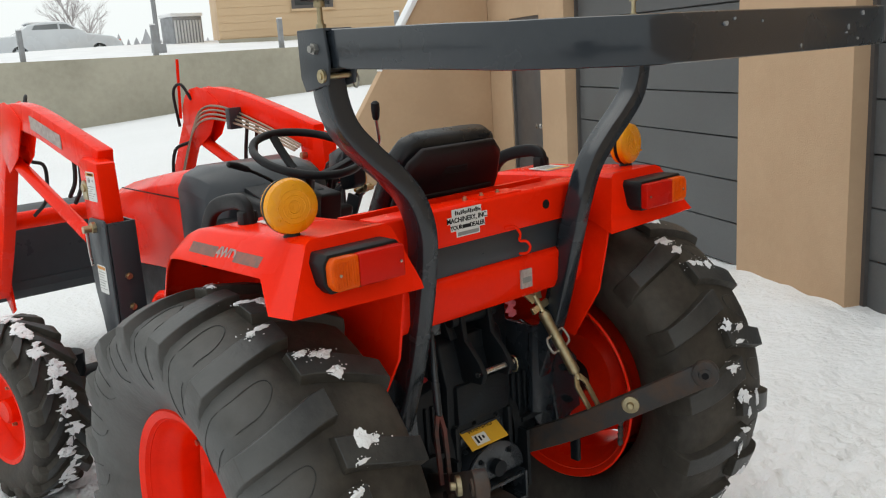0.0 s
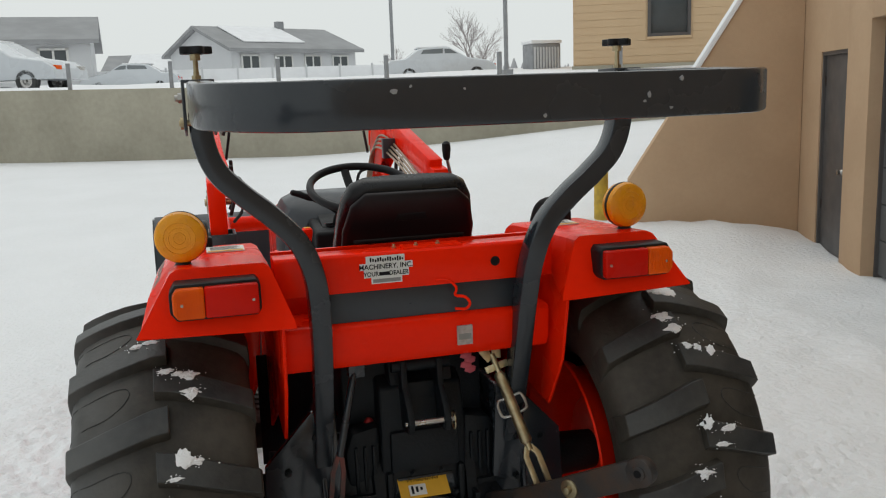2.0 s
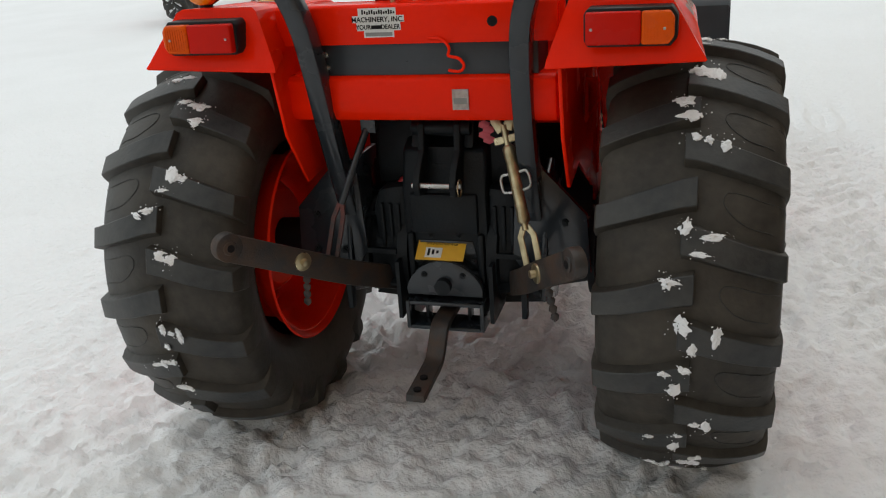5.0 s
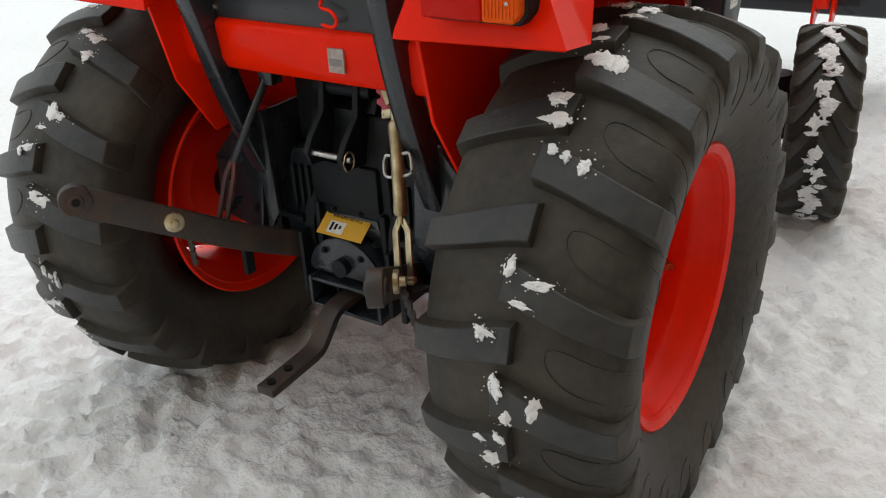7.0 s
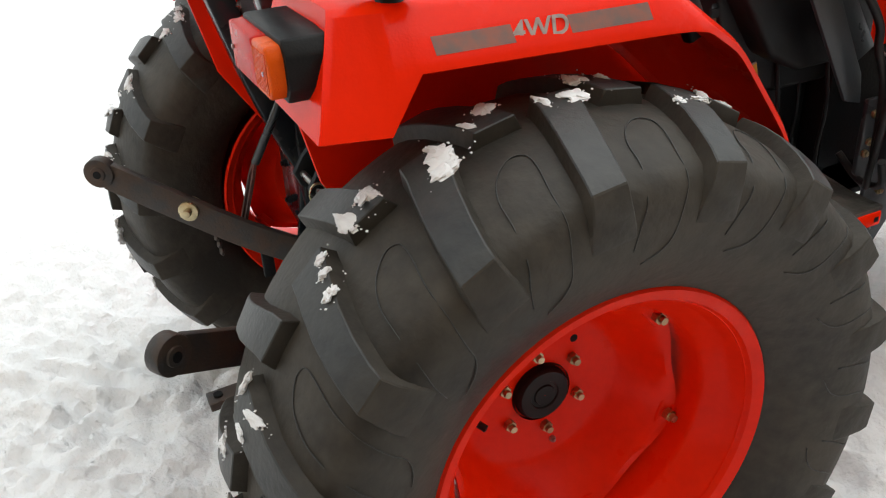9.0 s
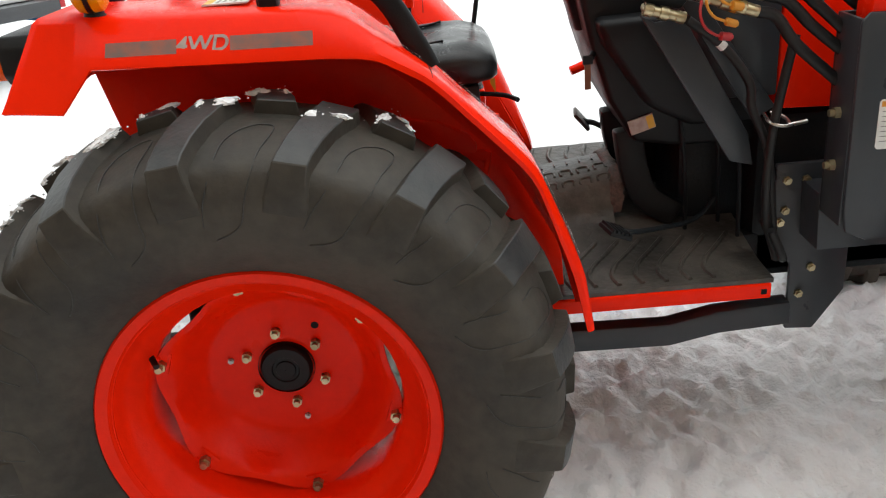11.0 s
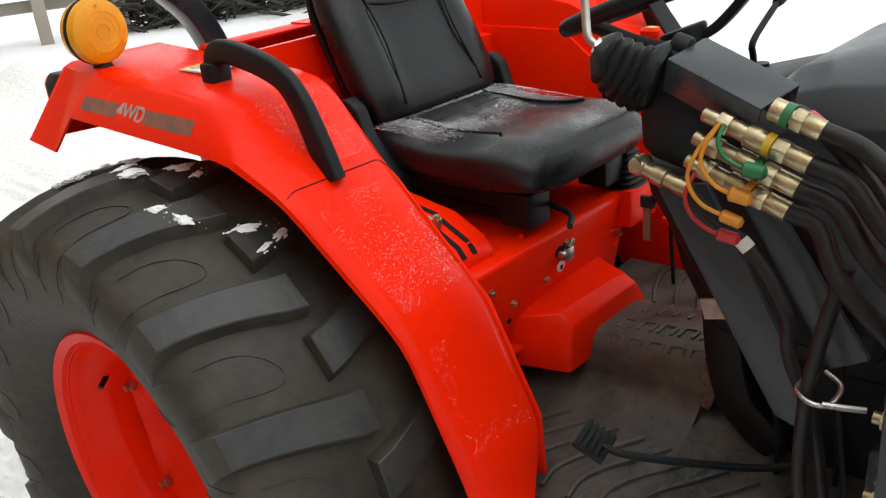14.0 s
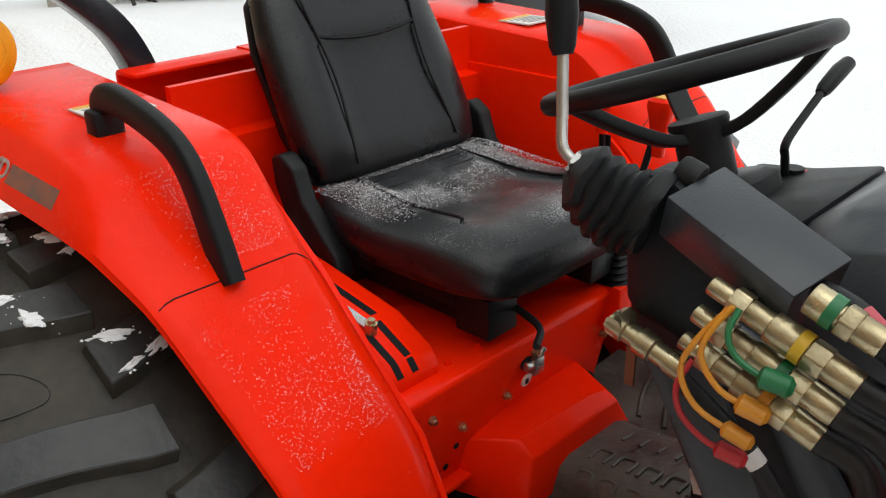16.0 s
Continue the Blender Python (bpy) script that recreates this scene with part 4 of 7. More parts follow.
def fender(s):
    b = M()
    rows = [[Vector((s * x, y, z)) for x, y, z in r] for r in FEND]
    # rounder bends between the stations
    fine = []
    for r0, r1 in zip(rows, rows[1:]):
        for k in range(8):
            fine.append([p.lerp(q, k / 8) for p, q in zip(r0, r1)])
    fine.append(rows[-1])
    for _ in range(2):
        out = [fine[0]]
        for i in range(1, len(fine) - 1):
            keep = i < 17
            out.append(fine[i] if keep else [(a + 2 * c + d) / 4 for a, c, d in zip(fine[i - 1], fine[i], fine[i + 1])])
        fine = out + [fine[-1]]
    vr = loft(b, fine, False, False)
    b.faces.new([vr[0][i] for i in range(8)])
    bmesh.ops.recalc_face_normals(b, faces=b.faces)
    bmesh.ops.solidify(b, geom=list(b.faces), thickness=0.005)
    fd = part("fender", b, RED, tractor, "glossy red fender with flakes of snow", sharp=32)
    fd.location.x = 0 if s > 0 else -0.026
    b = M()
    prism(b, [(-0.345, 1.20), (-0.33, 1.255), (0.170, 1.252), (0.326, 1.132), (0.522, 0.943), (0.624, 0.735), (0.63, 0.60), (0.40, 0.60), (0.30, 0.70), (-0.02, 0.86), (-0.20, 0.84), (-0.30, 1.0)], "x", s * 0.360, s * 0.3705)
    part("inner_panel", b, RED, fd, bevel=0.003)
    # seam across the sloping sheet
    b = M()
    skin = BVHTree.FromPolygons([v.co.copy() for v in fd.data.vertices], [tuple(f.vertices) for f in fd.data.polygons])
    line = []
    for k in range(25):
        q = Vector((s * (0.648 - 0.258 * k / 24), 0.364 - 0.018 * k / 24, 1.60))
        hit = skin.ray_cast(q, Vector((0, 0, -1)))[0]
        if hit:
            line.append(hit + Vector((0, 0.0003, 0.0004)))
    tube(b, line, 0.0010, 6)
    part("seam", b, INK, fd)
    # tail light
    b = M()
    prism(b, [(s * 0.445, 1.226), (s * 0.628, 1.226), (s * 0.643, 1.246), (s * 0.643, 1.292), (s * 0.630, 1.312), (s * 0.445, 1.312), (s * 0.436, 1.300), (s * 0.436, 1.240)], "y", -0.404, -0.33)
    tl = part("tail_light", b, BLACK, tractor, "square tail light, red and amber", bevel=0.004)
    tl.location = (-0.006, 0, 0.012)
    b = M()
    prism(b, [(s * 0.442, 1.233), (s * 0.564, 1.233), (s * 0.564, 1.305), (s * 0.442, 1.305)], "y", -0.426, -0.39)
    part("red_lens", b, REDLENS, tl, bevel=0.005, segs=3)
    b = M()
    prism(b, [(s * 0.565, 1.233), (s * 0.624, 1.233), (s * 0.636, 1.249), (s * 0.636, 1.290), (s * 0.626, 1.305), (s * 0.565, 1.305)], "y", -0.426, -0.39)
    part("amber_lens", b, ORANGELENS, tl, bevel=0.005, segs=3)
    for i in range(9):
        b = M()
        x = 0.570 + i * 0.0068
        x0, x1 = sorted((s * x, s * (x + 0.003)))
        box(b, (x0, -0.4275, 1.242), (x1, -0.425, 1.296))
        part("lens_flute", b, ORANGELENS, tl)
    for x in (0.455, 0.615):
        b = M()
        rod(b, (s * x, -0.425, 1.268), (s * x, -0.429, 1.268), 0.0035, 8)
        part("screw", b, STEEL, tl)
    # round flasher on a stalk
    fx, fy, fz = s * 0.600, -0.235, 1.410
    b = M()
    revolve(b, [(fz - 0.086, 0.022), (fz - 0.074, 0.024), (fz - 0.064, 0.018), (fz - 0.05, 0.018)], (fx, fy, 0), "z", 20)
    b2 = M()
    revolve(b2, [(-0.026, 0.002), (-0.028, 0.03), (-0.026, 0.052), (-0.020, 0.060), (-0.006, 0.0635), (-0.005, 0.061), (0.005, 0.061), (0.006, 0.0635), (0.020, 0.060), (0.026, 0.052), (0.028, 0.03), (0.026, 0.002)], (fx, fy, fz), "y", 48)
    bmesh.ops.rotate(b2, cent=(fx, fy, fz), matrix=Matrix.Rotation(radians(s * 8), 3, "Z"), verts=b2.verts)
    bc = part("flasher", b2, AMBER, tractor, "round amber double-faced flasher")
    bc.location.x = -0.014
    part("stalk", b, BLACK, bc)
    b = M()
    revolve(b, [(-0.004, 0.060), (-0.004, 0.0642), (0.004, 0.0642), (0.004, 0.060)], (fx, fy, fz), "y", 40)
    bmesh.ops.rotate(b, cent=(fx, fy, fz), matrix=Matrix.Rotation(radians(s * 8), 3, "Z"), verts=b.verts)
    part("rim_band", b, BLACK, bc)
    for e in (-1, 1):
        for rr in (0.014, 0.026, 0.038):
            b = M()
            tube(b, [Vector((fx + rr * math.cos(a), fy + e * 0.0275, fz + rr * math.sin(a))) for a in np.linspace(0, 2 * math.pi, 25)], 0.0011, 4)
            bmesh.ops.rotate(b, cent=(fx, fy, fz), matrix=Matrix.Rotation(radians(s * 8), 3, "Z"), verts=b.verts)
            part("lens_ring", b, AMBER, bc)
    for i in range(3):
        a = radians(90 + 120 * i)
        b = M()
        for e in (-1, 1):
            rod(b, (fx + 0.048 * math.cos(a), fy + e * 0.026, fz + 0.048 * math.sin(a)), (fx + 0.048 * math.cos(a), fy + e * 0.0295, fz + 0.048 * math.sin(a)), 0.003, 8)
        part("screw", b, AMBER, bc)
    # grab handle
    b = M()
    path = spline([(s * 0.533, 0.070, 1.322), (s * 0.533, 0.070, 1.352), (s * 0.533, 0.079, 1.377), (s * 0.533, 0.115, 1.386), (s * 0.533, 0.20, 1.373), (s * 0.532, 0.262, 1.350), (s * 0.532, 0.298, 1.312), (s * 0.533, 0.330, 1.250), (s * 0.535, 0.358, 1.190)], 6)
    sec = [(0.021 * math.copysign(abs(math.cos(t)) ** 0.55, math.cos(t)), 0.0125 * math.copysign(abs(math.sin(t)) ** 0.55, math.sin(t))) for t in [2 * math.pi * i / 16 for i in range(16)]]
    sweep(b, path, sec, up=(1, 0, 0.02), scale=[1.0 + 0.12 * min(1, max(0, (k / len(path) - 0.6) / 0.3)) for k in range(len(path))])
    gr = part("grab_handle", b, BLACK, tractor, "black plastic grab handle")
    gr.location = (0 if s > 0 else -0.026, 0, -0.005)
    b = M()
    box(b, (s * 0.533 - 0.022, 0.054, 1.312), (s * 0.533 + 0.022, 0.090, 1.366))
    part("foot", b, BLACK, gr, bevel=0.006)
    # stripes and lettering on the skirt
    up = Vector((-s * 0.05, 0, 0.088)).normalized()
    nrm = Vector((s * 0.088, 0, 0.05)).normalized()
    mid = Vector((s * 0.6555, 0, 1.288)) + nrm * 0.0045
    for y0, y1 in ((-0.205, -0.080), (0.014, 0.160)):
        b = M()
        rows = []
        for k in range(7):
            y = y0 + (y1 - y0) * k / 6
            row = []
            for z in (-0.014, 0.0, 0.014):
                q = mid + Vector((0, y, -0.018 * (y + 0.16))) + up * z
                row.append((skin.ray_cast(q + nrm * 0.1, -nrm)[0] or q) + nrm * 0.0006)
            rows.append(row)
        loft(b, rows, False, False)
        part("stripe", b, BROWNST, fd, "faded dark stripe")
    m = frame_at((skin.ray_cast(mid + Vector((0, -0.034, -0.002)) + nrm * 0.1, -nrm)[0] or mid) + nrm * 0.0008, (0, s, -0.018 * s), up)
    text_part("lettering", "4WD", 0.041, m @ Matrix(((1, 0.18, 0, 0), (0, 1, 0, 0), (0, 0, 1, 0), (0, 0, 0, 1))), PALE, fd, 1.0, 0.02)
    # safety label on top
    b = M()
    x0, x1 = sorted((s * 0.43, s * 0.53))
    box(b, (x0, -0.10, 1.3345), (x1, -0.015, 1.3375))
    lb = part("safety_label", b, WHITE, fd, "pale printed safety label")
    lb.location = (0, 0.045, 0)
    b = M()
    box(b, (x0 + 0.004, -0.098, 1.3375), (x1 - 0.004, -0.084, 1.3383))
    part("label_band", b, YELLOW, lb)
    b = M()
    for i in range(5):
        box(b, (x0 + 0.01, -0.075 + i * 0.011, 1.3375), (x1 - 0.01 - 0.008 * (i % 3), -0.071 + i * 0.011, 1.3383))
    part("print_block", b, GREY, lb)


for s in (1, -1):
    fender(s)

# rear cross panels
b = M()
prism(b, [(-0.262, 1.236), (-0.250, 1.236), (-0.250, 1.326), (-0.188, 1.330), (-0.188, 1.337), (-0.255, 1.337), (-0.262, 1.330)], "x", -0.398, 0.352)
rear_panel = part("rear_panel", b, RED, tractor, bevel=0.002)
b = M()
prism(b, [(-0.246, 1.150), (-0.10, 1.150), (-0.10, 1.240), (-0.246, 1.240)], "x", -0.30, 0.30)
part("cross_beam", b, SLATE, tractor, bevel=0.006)
b = M()
prism(b, [(-0.255, 1.060), (-0.240, 1.030), (-0.10, 1.030), (-0.10, 1.155), (-0.245, 1.155), (-0.262, 1.145)], "x", -0.392, 0.345)
low_panel = part("lower_rear_panel", b, RED, tractor, bevel=0.008)
b = M()
box(b, (-0.392, -0.10, 1.04), (0.345, -0.085, 1.33))
prism(b, [(-0.085, 1.236), (-0.050, 1.232), (-0.046, 1.04), (-0.085, 1.04)], "x", -0.392, 0.345)
part("bulkhead", b, RED, tractor)
for x in (-0.08, -0.02, 0.04):
    b = M()
    hexbolt(b, (x, -0.222, 1.336), (0, 0, 1), 0.007, 0.012)
    part("bolt", b, BRASS, rear_panel)
b = M()
box(b, (-0.06, -0.255, 1.3365), (0.10, -0.195, 1.3405))
part("top_plate", b, RED, rear_panel)
b = M()
rod(b, (0.188, -0.2635, 1.287), (0.188, -0.2605, 1.287), 0.013, 20)
part("hole", b, INK, rear_panel)
b = M()
tube(b, spline([(0.02, -0.262, 1.250), (0.055, -0.266, 1.246), (0.075, -0.268, 1.225), (0.072, -0.268, 1.205), (0.098, -0.268, 1.198), (0.112, -0.268, 1.18), (0.10, -0.268, 1.165), (0.07, -0.268, 1.168)], 5), 0.004, 8)
part("wire_hook", b, RED, tractor, "bent red wire hook")
for s in (-1, 1):
    for z in (1.175, 1.21):
        b = M()
        hexbolt(b, (s * 0.272, -0.246, z), (0, -1, 0), 0.009, 0.012)
        part("beam_bolt", b, STEEL, tractor)
# dealer sticker
st_m = frame_at((-0.112, -0.2632, 1.290), (1, 0, 0), (0, 0, 1)) @ Matrix.Scale(1.05, 4)
b = M()
pts = [(-0.050, 0.036), (-0.050, 0.018), (-0.066, 0.018), (-0.066, 0.0015), (-0.056, 0.0015), (-0.056, -0.018), (-0.038, -0.018), (-0.038, -0.034), (0.040, -0.034), (0.040, -0.018), (0.058, -0.018), (0.058, 0.0015), (0.068, 0.0015), (0.068, 0.018), (0.048, 0.018), (0.048, 0.036)]
prism(b, pts, "z", 0, 0.0008)
bmesh.ops.transform(b, matrix=st_m, verts=b.verts)
sticker = part("dealer_sticker", b, WHITE, rear_panel, "white die-cut dealer sticker with black print")
b = M()
for k in range(14):
    x = -0.040 + k * 0.0062
    box(b, (x, 0.0215 + 0.001 * math.sin(k * 2.1), 0.001), (x + 0.0042, 0.030 + 0.0025 * math.cos(k * 1.7), 0.0016), st_m)
part("script_bar", b, INK, sticker)
text_part("lettering", "MACHINERY, INC.", 0.0172, st_m @ Matrix.Translation((0, 0.0085, 0.0014)), INK, sticker, 0.98, 0.015)
text_part("lettering", "YOUR", 0.0155, st_m @ Matrix.Translation((-0.038, -0.0095, 0.0014)), INK, sticker, 0.9, 0.015)
text_part("lettering", "DEALER", 0.0155, st_m @ Matrix.Translation((0.032, -0.0095, 0.0014)), INK, sticker, 0.9, 0.015)
b = M()
box(b, (-0.018, -0.014, 0.001), (0.008, -0.005, 0.0016), st_m)
part("print_bar", b, INK, sticker)
b = M()
box(b, (-0.034, -0.031, 0.001), (0.036, -0.022, 0.0016), st_m)
part("print_bar", b, GREY, sticker)
b = M()
box(b, (0.075, -0.2655, 1.065), (0.118, -0.2595, 1.118))
tag = part("serial_label", b, PALE, low_panel, "small silver printed label")
b = M()
box(b, (0.079, -0.2662, 1.080), (0.114, -0.2655, 1.096))
part("print_bar", b, GREY, tag)

# folding roll bar
POST = [(0.275, -0.10, 0.66), (0.275, -0.17, 0.82), (0.275, -0.235, 1.00), (0.278, -0.285, 1.18), (0.290, -0.312, 1.30), (0.325, -0.322, 1.39), (0.385, -0.328, 1.458), (0.450, -0.332, 1.515), (0.503, -0.335, 1.572), (0.528, -0.335, 1.64), (0.532, -0.335, 1.715)]
for s in (1, -1):
    b = M()
    sweep(b, spline([(s * x, y, z) for x, y, z in POST], 6), rect(0.052, 0.062), up=(0, 1, 0))
    part("roll_bar_post", b, GLOSS, tractor, "curved dark grey roll bar post", bevel=0.007).location.x = -0.015
    b = M()
    for e in (-0.036, 0.030):
        prism(b, [(-0.385, 1.655), (-0.300, 1.640), (-0.285, 1.67), (-0.285, 1.765), (-0.385, 1.765), (-0.395, 1.70)], "x", s * 0.532 + e, s * 0.532 + e + 0.007)
    box(b, (s * 0.532 - 0.036, -0.385, 1.762), (s * 0.532 + 0.037, -0.285, 1.768))
    br = part("pivot_bracket", b, SLATE, tractor, bevel=0.002)
    br.location = (-0.015, 0, 0.016)
    b = M()
    rod(b, (s * 0.532 - 0.046, -0.372, 1.672), (s * 0.532 + 0.046, -0.372, 1.672), 0.007)
    rod(b, (s * 0.532 + s * 0.037, -0.372, 1.672), (s * 0.532 + s * 0.043, -0.372, 1.672), 0.014, 16)
    lp = part("lock_pin", b, BRASS, br)
    b = M()
    tube(b, [Vector((s * 0.532 - s * 0.044, -0.372 + 0.011 * math.cos(a), 1.660 + 0.016 * math.sin(a))) for a in np.linspace(0, 2 * math.pi, 15)], 0.0018, 6)
    part("retaining_ring", b, STEEL, lp)
    b = M()
    hexbolt(b, (s * 0.532 + s * 0.036, -0.352, 1.728), (s, 0, 0), 0.012, 0.016)
    part("pivot_bolt", b, STEEL, br)
    b = M()
    rod(b, (s * 0.532, -0.325, 1.768), (s * 0.532, -0.325, 1.835), 0.006)
    hexbolt(b, (s * 0.532, -0.325, 1.768), (0, 0, 1), 0.011, 0.018)
    rod(b, (s * 0.532, -0.325, 1.812), (s * 0.532, -0.325, 1.828), 0.012)
    kb = part("knob_screw", b, BRASS, br)
    b = M()
    ring = []
    for i in range(30):
        a = 2 * math.pi * i / 30
        r = 0.034 + 0.006 * math.cos(5 * a)
        ring.append((s * 0.532 + r * math.cos(a), -0.325 + r * math.sin(a)))
    prism(b, ring, "z", 1.826, 1.843)
    part("star_knob", b, BLACK, br, bevel=0.003)
half_hoop = [(0.537, -0.30, 1.730), (0.538, -0.55, 1.722), (0.537, -0.74, 1.7165), (0.527, -0.865, 1.711), (0.495, -0.945, 1.709), (0.446, -1.008, 1.707), (0.392, -1.050, 1.706), (0.30, -1.066, 1.706), (0.10, -1.070, 1.706)]
hoop = [(-x, y, z) for x, y, z in half_hoop] + half_hoop[::-1]
b = M()
sweep(b, spline(hoop, 5), rect(0.052, 0.080), up=(0, 0, 1))
part("roll_bar_hoop", b, GLOSS, tractor, "dark grey roll bar hoop folded down rearwards", bevel=0.006).location = (-0.006, 0, 0.014)
# flared plates that carry the roll bar on the axle
for s in (1, -1):
    b = M()
    prism(b, [(s * 0.235, 0.90), (s * 0.30, 0.89), (s * 0.43, 0.75), (s * 0.44, 0.58), (s * 0.27, 0.545), (s * 0.22, 0.62)], "y", -0.165, -0.145)
    prism(b, [(s * 0.235, 0.90), (s * 0.25, 0.90), (s * 0.25, 0.60), (s * 0.235, 0.60)], "y", -0.145, 0.02)
    rp = part("roll_bar_plate", b, GLOSS, tractor, "flared dark grey roll bar mounting plate", bevel=0.003)
    rp.location.x = -0.02
    for x, z in ((0.29, 0.82), (0.37, 0.73), (0.38, 0.62), (0.29, 0.62)):
        b = M()
        hexbolt(b, (s * x, -0.165, z), (0, -1, 0), 0.011, 0.016)
        part("bolt", b, IRON, rp)
hoop_ob = [o for o in tractor.children if o.name.startswith("roll_bar_hoop")][0]
rnd = random.Random(77)
for k in range(8):
    x, z = rnd.uniform(-0.30, 0.30), rnd.uniform(1.675, 1.735)
    b = M()
    r = rnd.uniform(0.002, 0.0055)
    pts = [(x + r * rnd.uniform(0.5, 1.4) * math.cos(a), z + r * rnd.uniform(0.5, 1.6) * math.sin(a)) for a in (0.2, 1.2, 2.3, 3.3, 4.4, 5.4)]
    prism(b, pts, "y", -1.0975, -1.0940)
    part("paint_chip", b, POLE, hoop_ob)

# transmission, axle and hitch
b = M()
prism(b, [(-0.14, 0.50), (-0.10, 0.44), (1.0, 0.44), (1.0, 0.58), (0.44, 0.60), (0.40, 0.86), (-0.04, 0.96), (-0.12, 0.92), (-0.15, 0.80)], "x", -0.125, 0.125)
gearbox = part("gearbox", b, IRON, tractor, "dark cast gearbox housing", bevel=0.012)
b = M()
for x0, x1, z0, z1 in ((-0.10, 0.10, 0.68, 0.80), (-0.115, -0.095, 0.48, 0.68), (0.095, 0.115, 0.48, 0.68)):
    box(b, (x0, -0.165, z0), (x1, -0.12, z1))
part("rear_cover", b, IRON, gearbox, bevel=0.008)
for i in range(6):
    a = 2 * math.pi * i / 6
    b = M()
    hexbolt(b, (0.085 * math.cos(a), -0.164, 0.60 + 0.085 * math.sin(a)), (0, -1, 0), 0.008, 0.012)
    part("cover_bolt", b, IRON, gearbox)
for s in (1, -1):
    b = M()
    prof = [(0.12, 0.165), (0.15, 0.165), (0.155, 0.150), (0.24, 0.135), (0.245, 0.155), (0.265, 0.155), (0.27, 0.12), (0.40, 0.095), (0.405, 0.13), (0.425, 0.13), (0.43, 0.07), (0.61, 0.06)]
    revolve(b, [(s * u, r) for u, r in prof], (0, 0, HUB), "x", 36)
    ax = part("axle_housing", b, IRON, tractor)
    for k in range(7):
        a = radians(90 + 40 * k)
        b = M()
        sweep(b, [(s * 0.15, 0.158 * math.cos(a), HUB + 0.158 * math.sin(a)), (s * 0.26, 0.15 * math.cos(a), HUB + 0.15 * math.sin(a))], rect(0.014, 0.03), up=(0, math.cos(a), math.sin(a)))
        part("rib", b, IRON, ax)
    b = M()
    prism(b, [(-0.20, 0.50), (-0.14, 0.84), (-0.04, 0.88), (0.12, 0.80), (0.14, 0.50), (0.0, 0.43)], "x", s * 0.285, s * 0.300)
    pl = part("axle_bracket", b, GLOSS, tractor, bevel=0.004)
    for y, z in ((-0.13, 0.56), (-0.11, 0.72), (0.09, 0.55), (0.08, 0.72)):
        b = M()
        hexbolt(b, (s * 0.300, y, z), (s, 0, 0), 0.013, 0.018)
        hexbolt(b, (s * 0.285, y, z), (-s, 0, 0), 0.013, 0.018)
        part("bracket_bolt", b, STEEL, pl)
    # lower link
    b = M()
    pts = [(s * 0.165, -0.06, 0.490), (s * 0.245, -0.28, 0.595), (s * 0.325, -0.435, 0.685), (s * 0.428, -0.60, 0.785)]
    sweep(b, spline(pts, 4), rect(0.022, 0.072), up=(0, 0, 1))
    ll = part("lower_link", b, RUSTY, tractor, "worn dark steel lower link arm", bevel=0.004)
    d = Vector((s * 0.103, -0.165, 0.1)).normalized()
    side = d.cross(Vector((0, 0, 1))).normalized()
    c = Vector((s * 0.436, -0.615, 0.795))
    b = M()
    rod(b, c - side * 0.016, c + side * 0.016, 0.0375, 24)
    part("link_eye", b, RUSTY, ll, bevel=0.003)
    b = M()
    rod(b, c - side * 0.021, c + side * 0.021, 0.019, 20)
    part("link_ball", b, RUSTY, ll, bevel=0.004)
    b = M()
    rod(b, c - side * 0.0225, c + side * 0.0225, 0.010, 16)
    part("ball_bore", b, INK, ll)
    c = Vector((s * 0.330, -0.437, 0.692))
    b = M()
    rod(b, c - side * 0.020, c + side * 0.020, 0.026, 24)
    rod(b, c - side * 0.034, c + side * 0.034, 0.011, 12)
    part("pin_washer", b, BRASS, ll, bevel=0.003)
    b = M()
    for k in range(5):
        p = Vector((s * (0.335 + 0.004 * k), -0.395 + 0.004 * k, 0.640 - 0.024 * k))
        bmesh.ops.create_icosphere(b, subdivisions=1, radius=0.013, matrix=Matrix.Translation(p) @ Matrix.Diagonal((1, 0.6, 1.2, 1)))
    part("check_chain", b, RUSTY, ll)
    b = M()
    box(b, (s * 0.255 - 0.008, -0.30, 0.49), (s * 0.255 + 0.008, -0.27, 0.585))
    part("stop_lug", b, IRON, ll, bevel=0.003)
    # lift arm from the rocker shaft
    b = M()
    sweep(b, [(s * 0.15, 0.02, 0.985), (s * 0.165, -0.08, 1.02), (s * 0.185, -0.175, 1.035)], rect(0.024, 0.05), up=(0, 0, 1))
    rod(b, (s * 0.12, 0.03, 0.98), (s * 0.18, 0.03, 0.98), 0.04, 20)
    part("lift_arm", b, IRON, tractor, bevel=0.004)

# left lift rod
b = M()
rod(b, (-0.192, -0.178, 1.02), (-0.262, -0.275, 0.80), 0.011)
rod(b, (-0.213, -0.168, 1.035), (-0.172, -0.188, 1.035), 0.016)
box(b, (-0.214, -0.198, 0.985), (-0.170, -0.158, 1.045))
lr = part("lift_rod", b, GLOSS, tractor, "thin dark lift rod", bevel=0.003)
b = M()
for e in (-0.014, 0.014):
    sweep(b, [(-0.262 + e * 0.3, -0.275, 0.805), (-0.270 + e, -0.287, 0.765), (-0.290 + e, -0.322, 0.640)], rect(0.007, 0.012), up=(1, 0, 0))
part("clevis", b, mat("red_primer_steel", (0.030, 0.020, 0.019), 0.6, dark=(0.13, 0.030, 0.022), scale=25, amount=0.9), lr, "chipped red clevis")

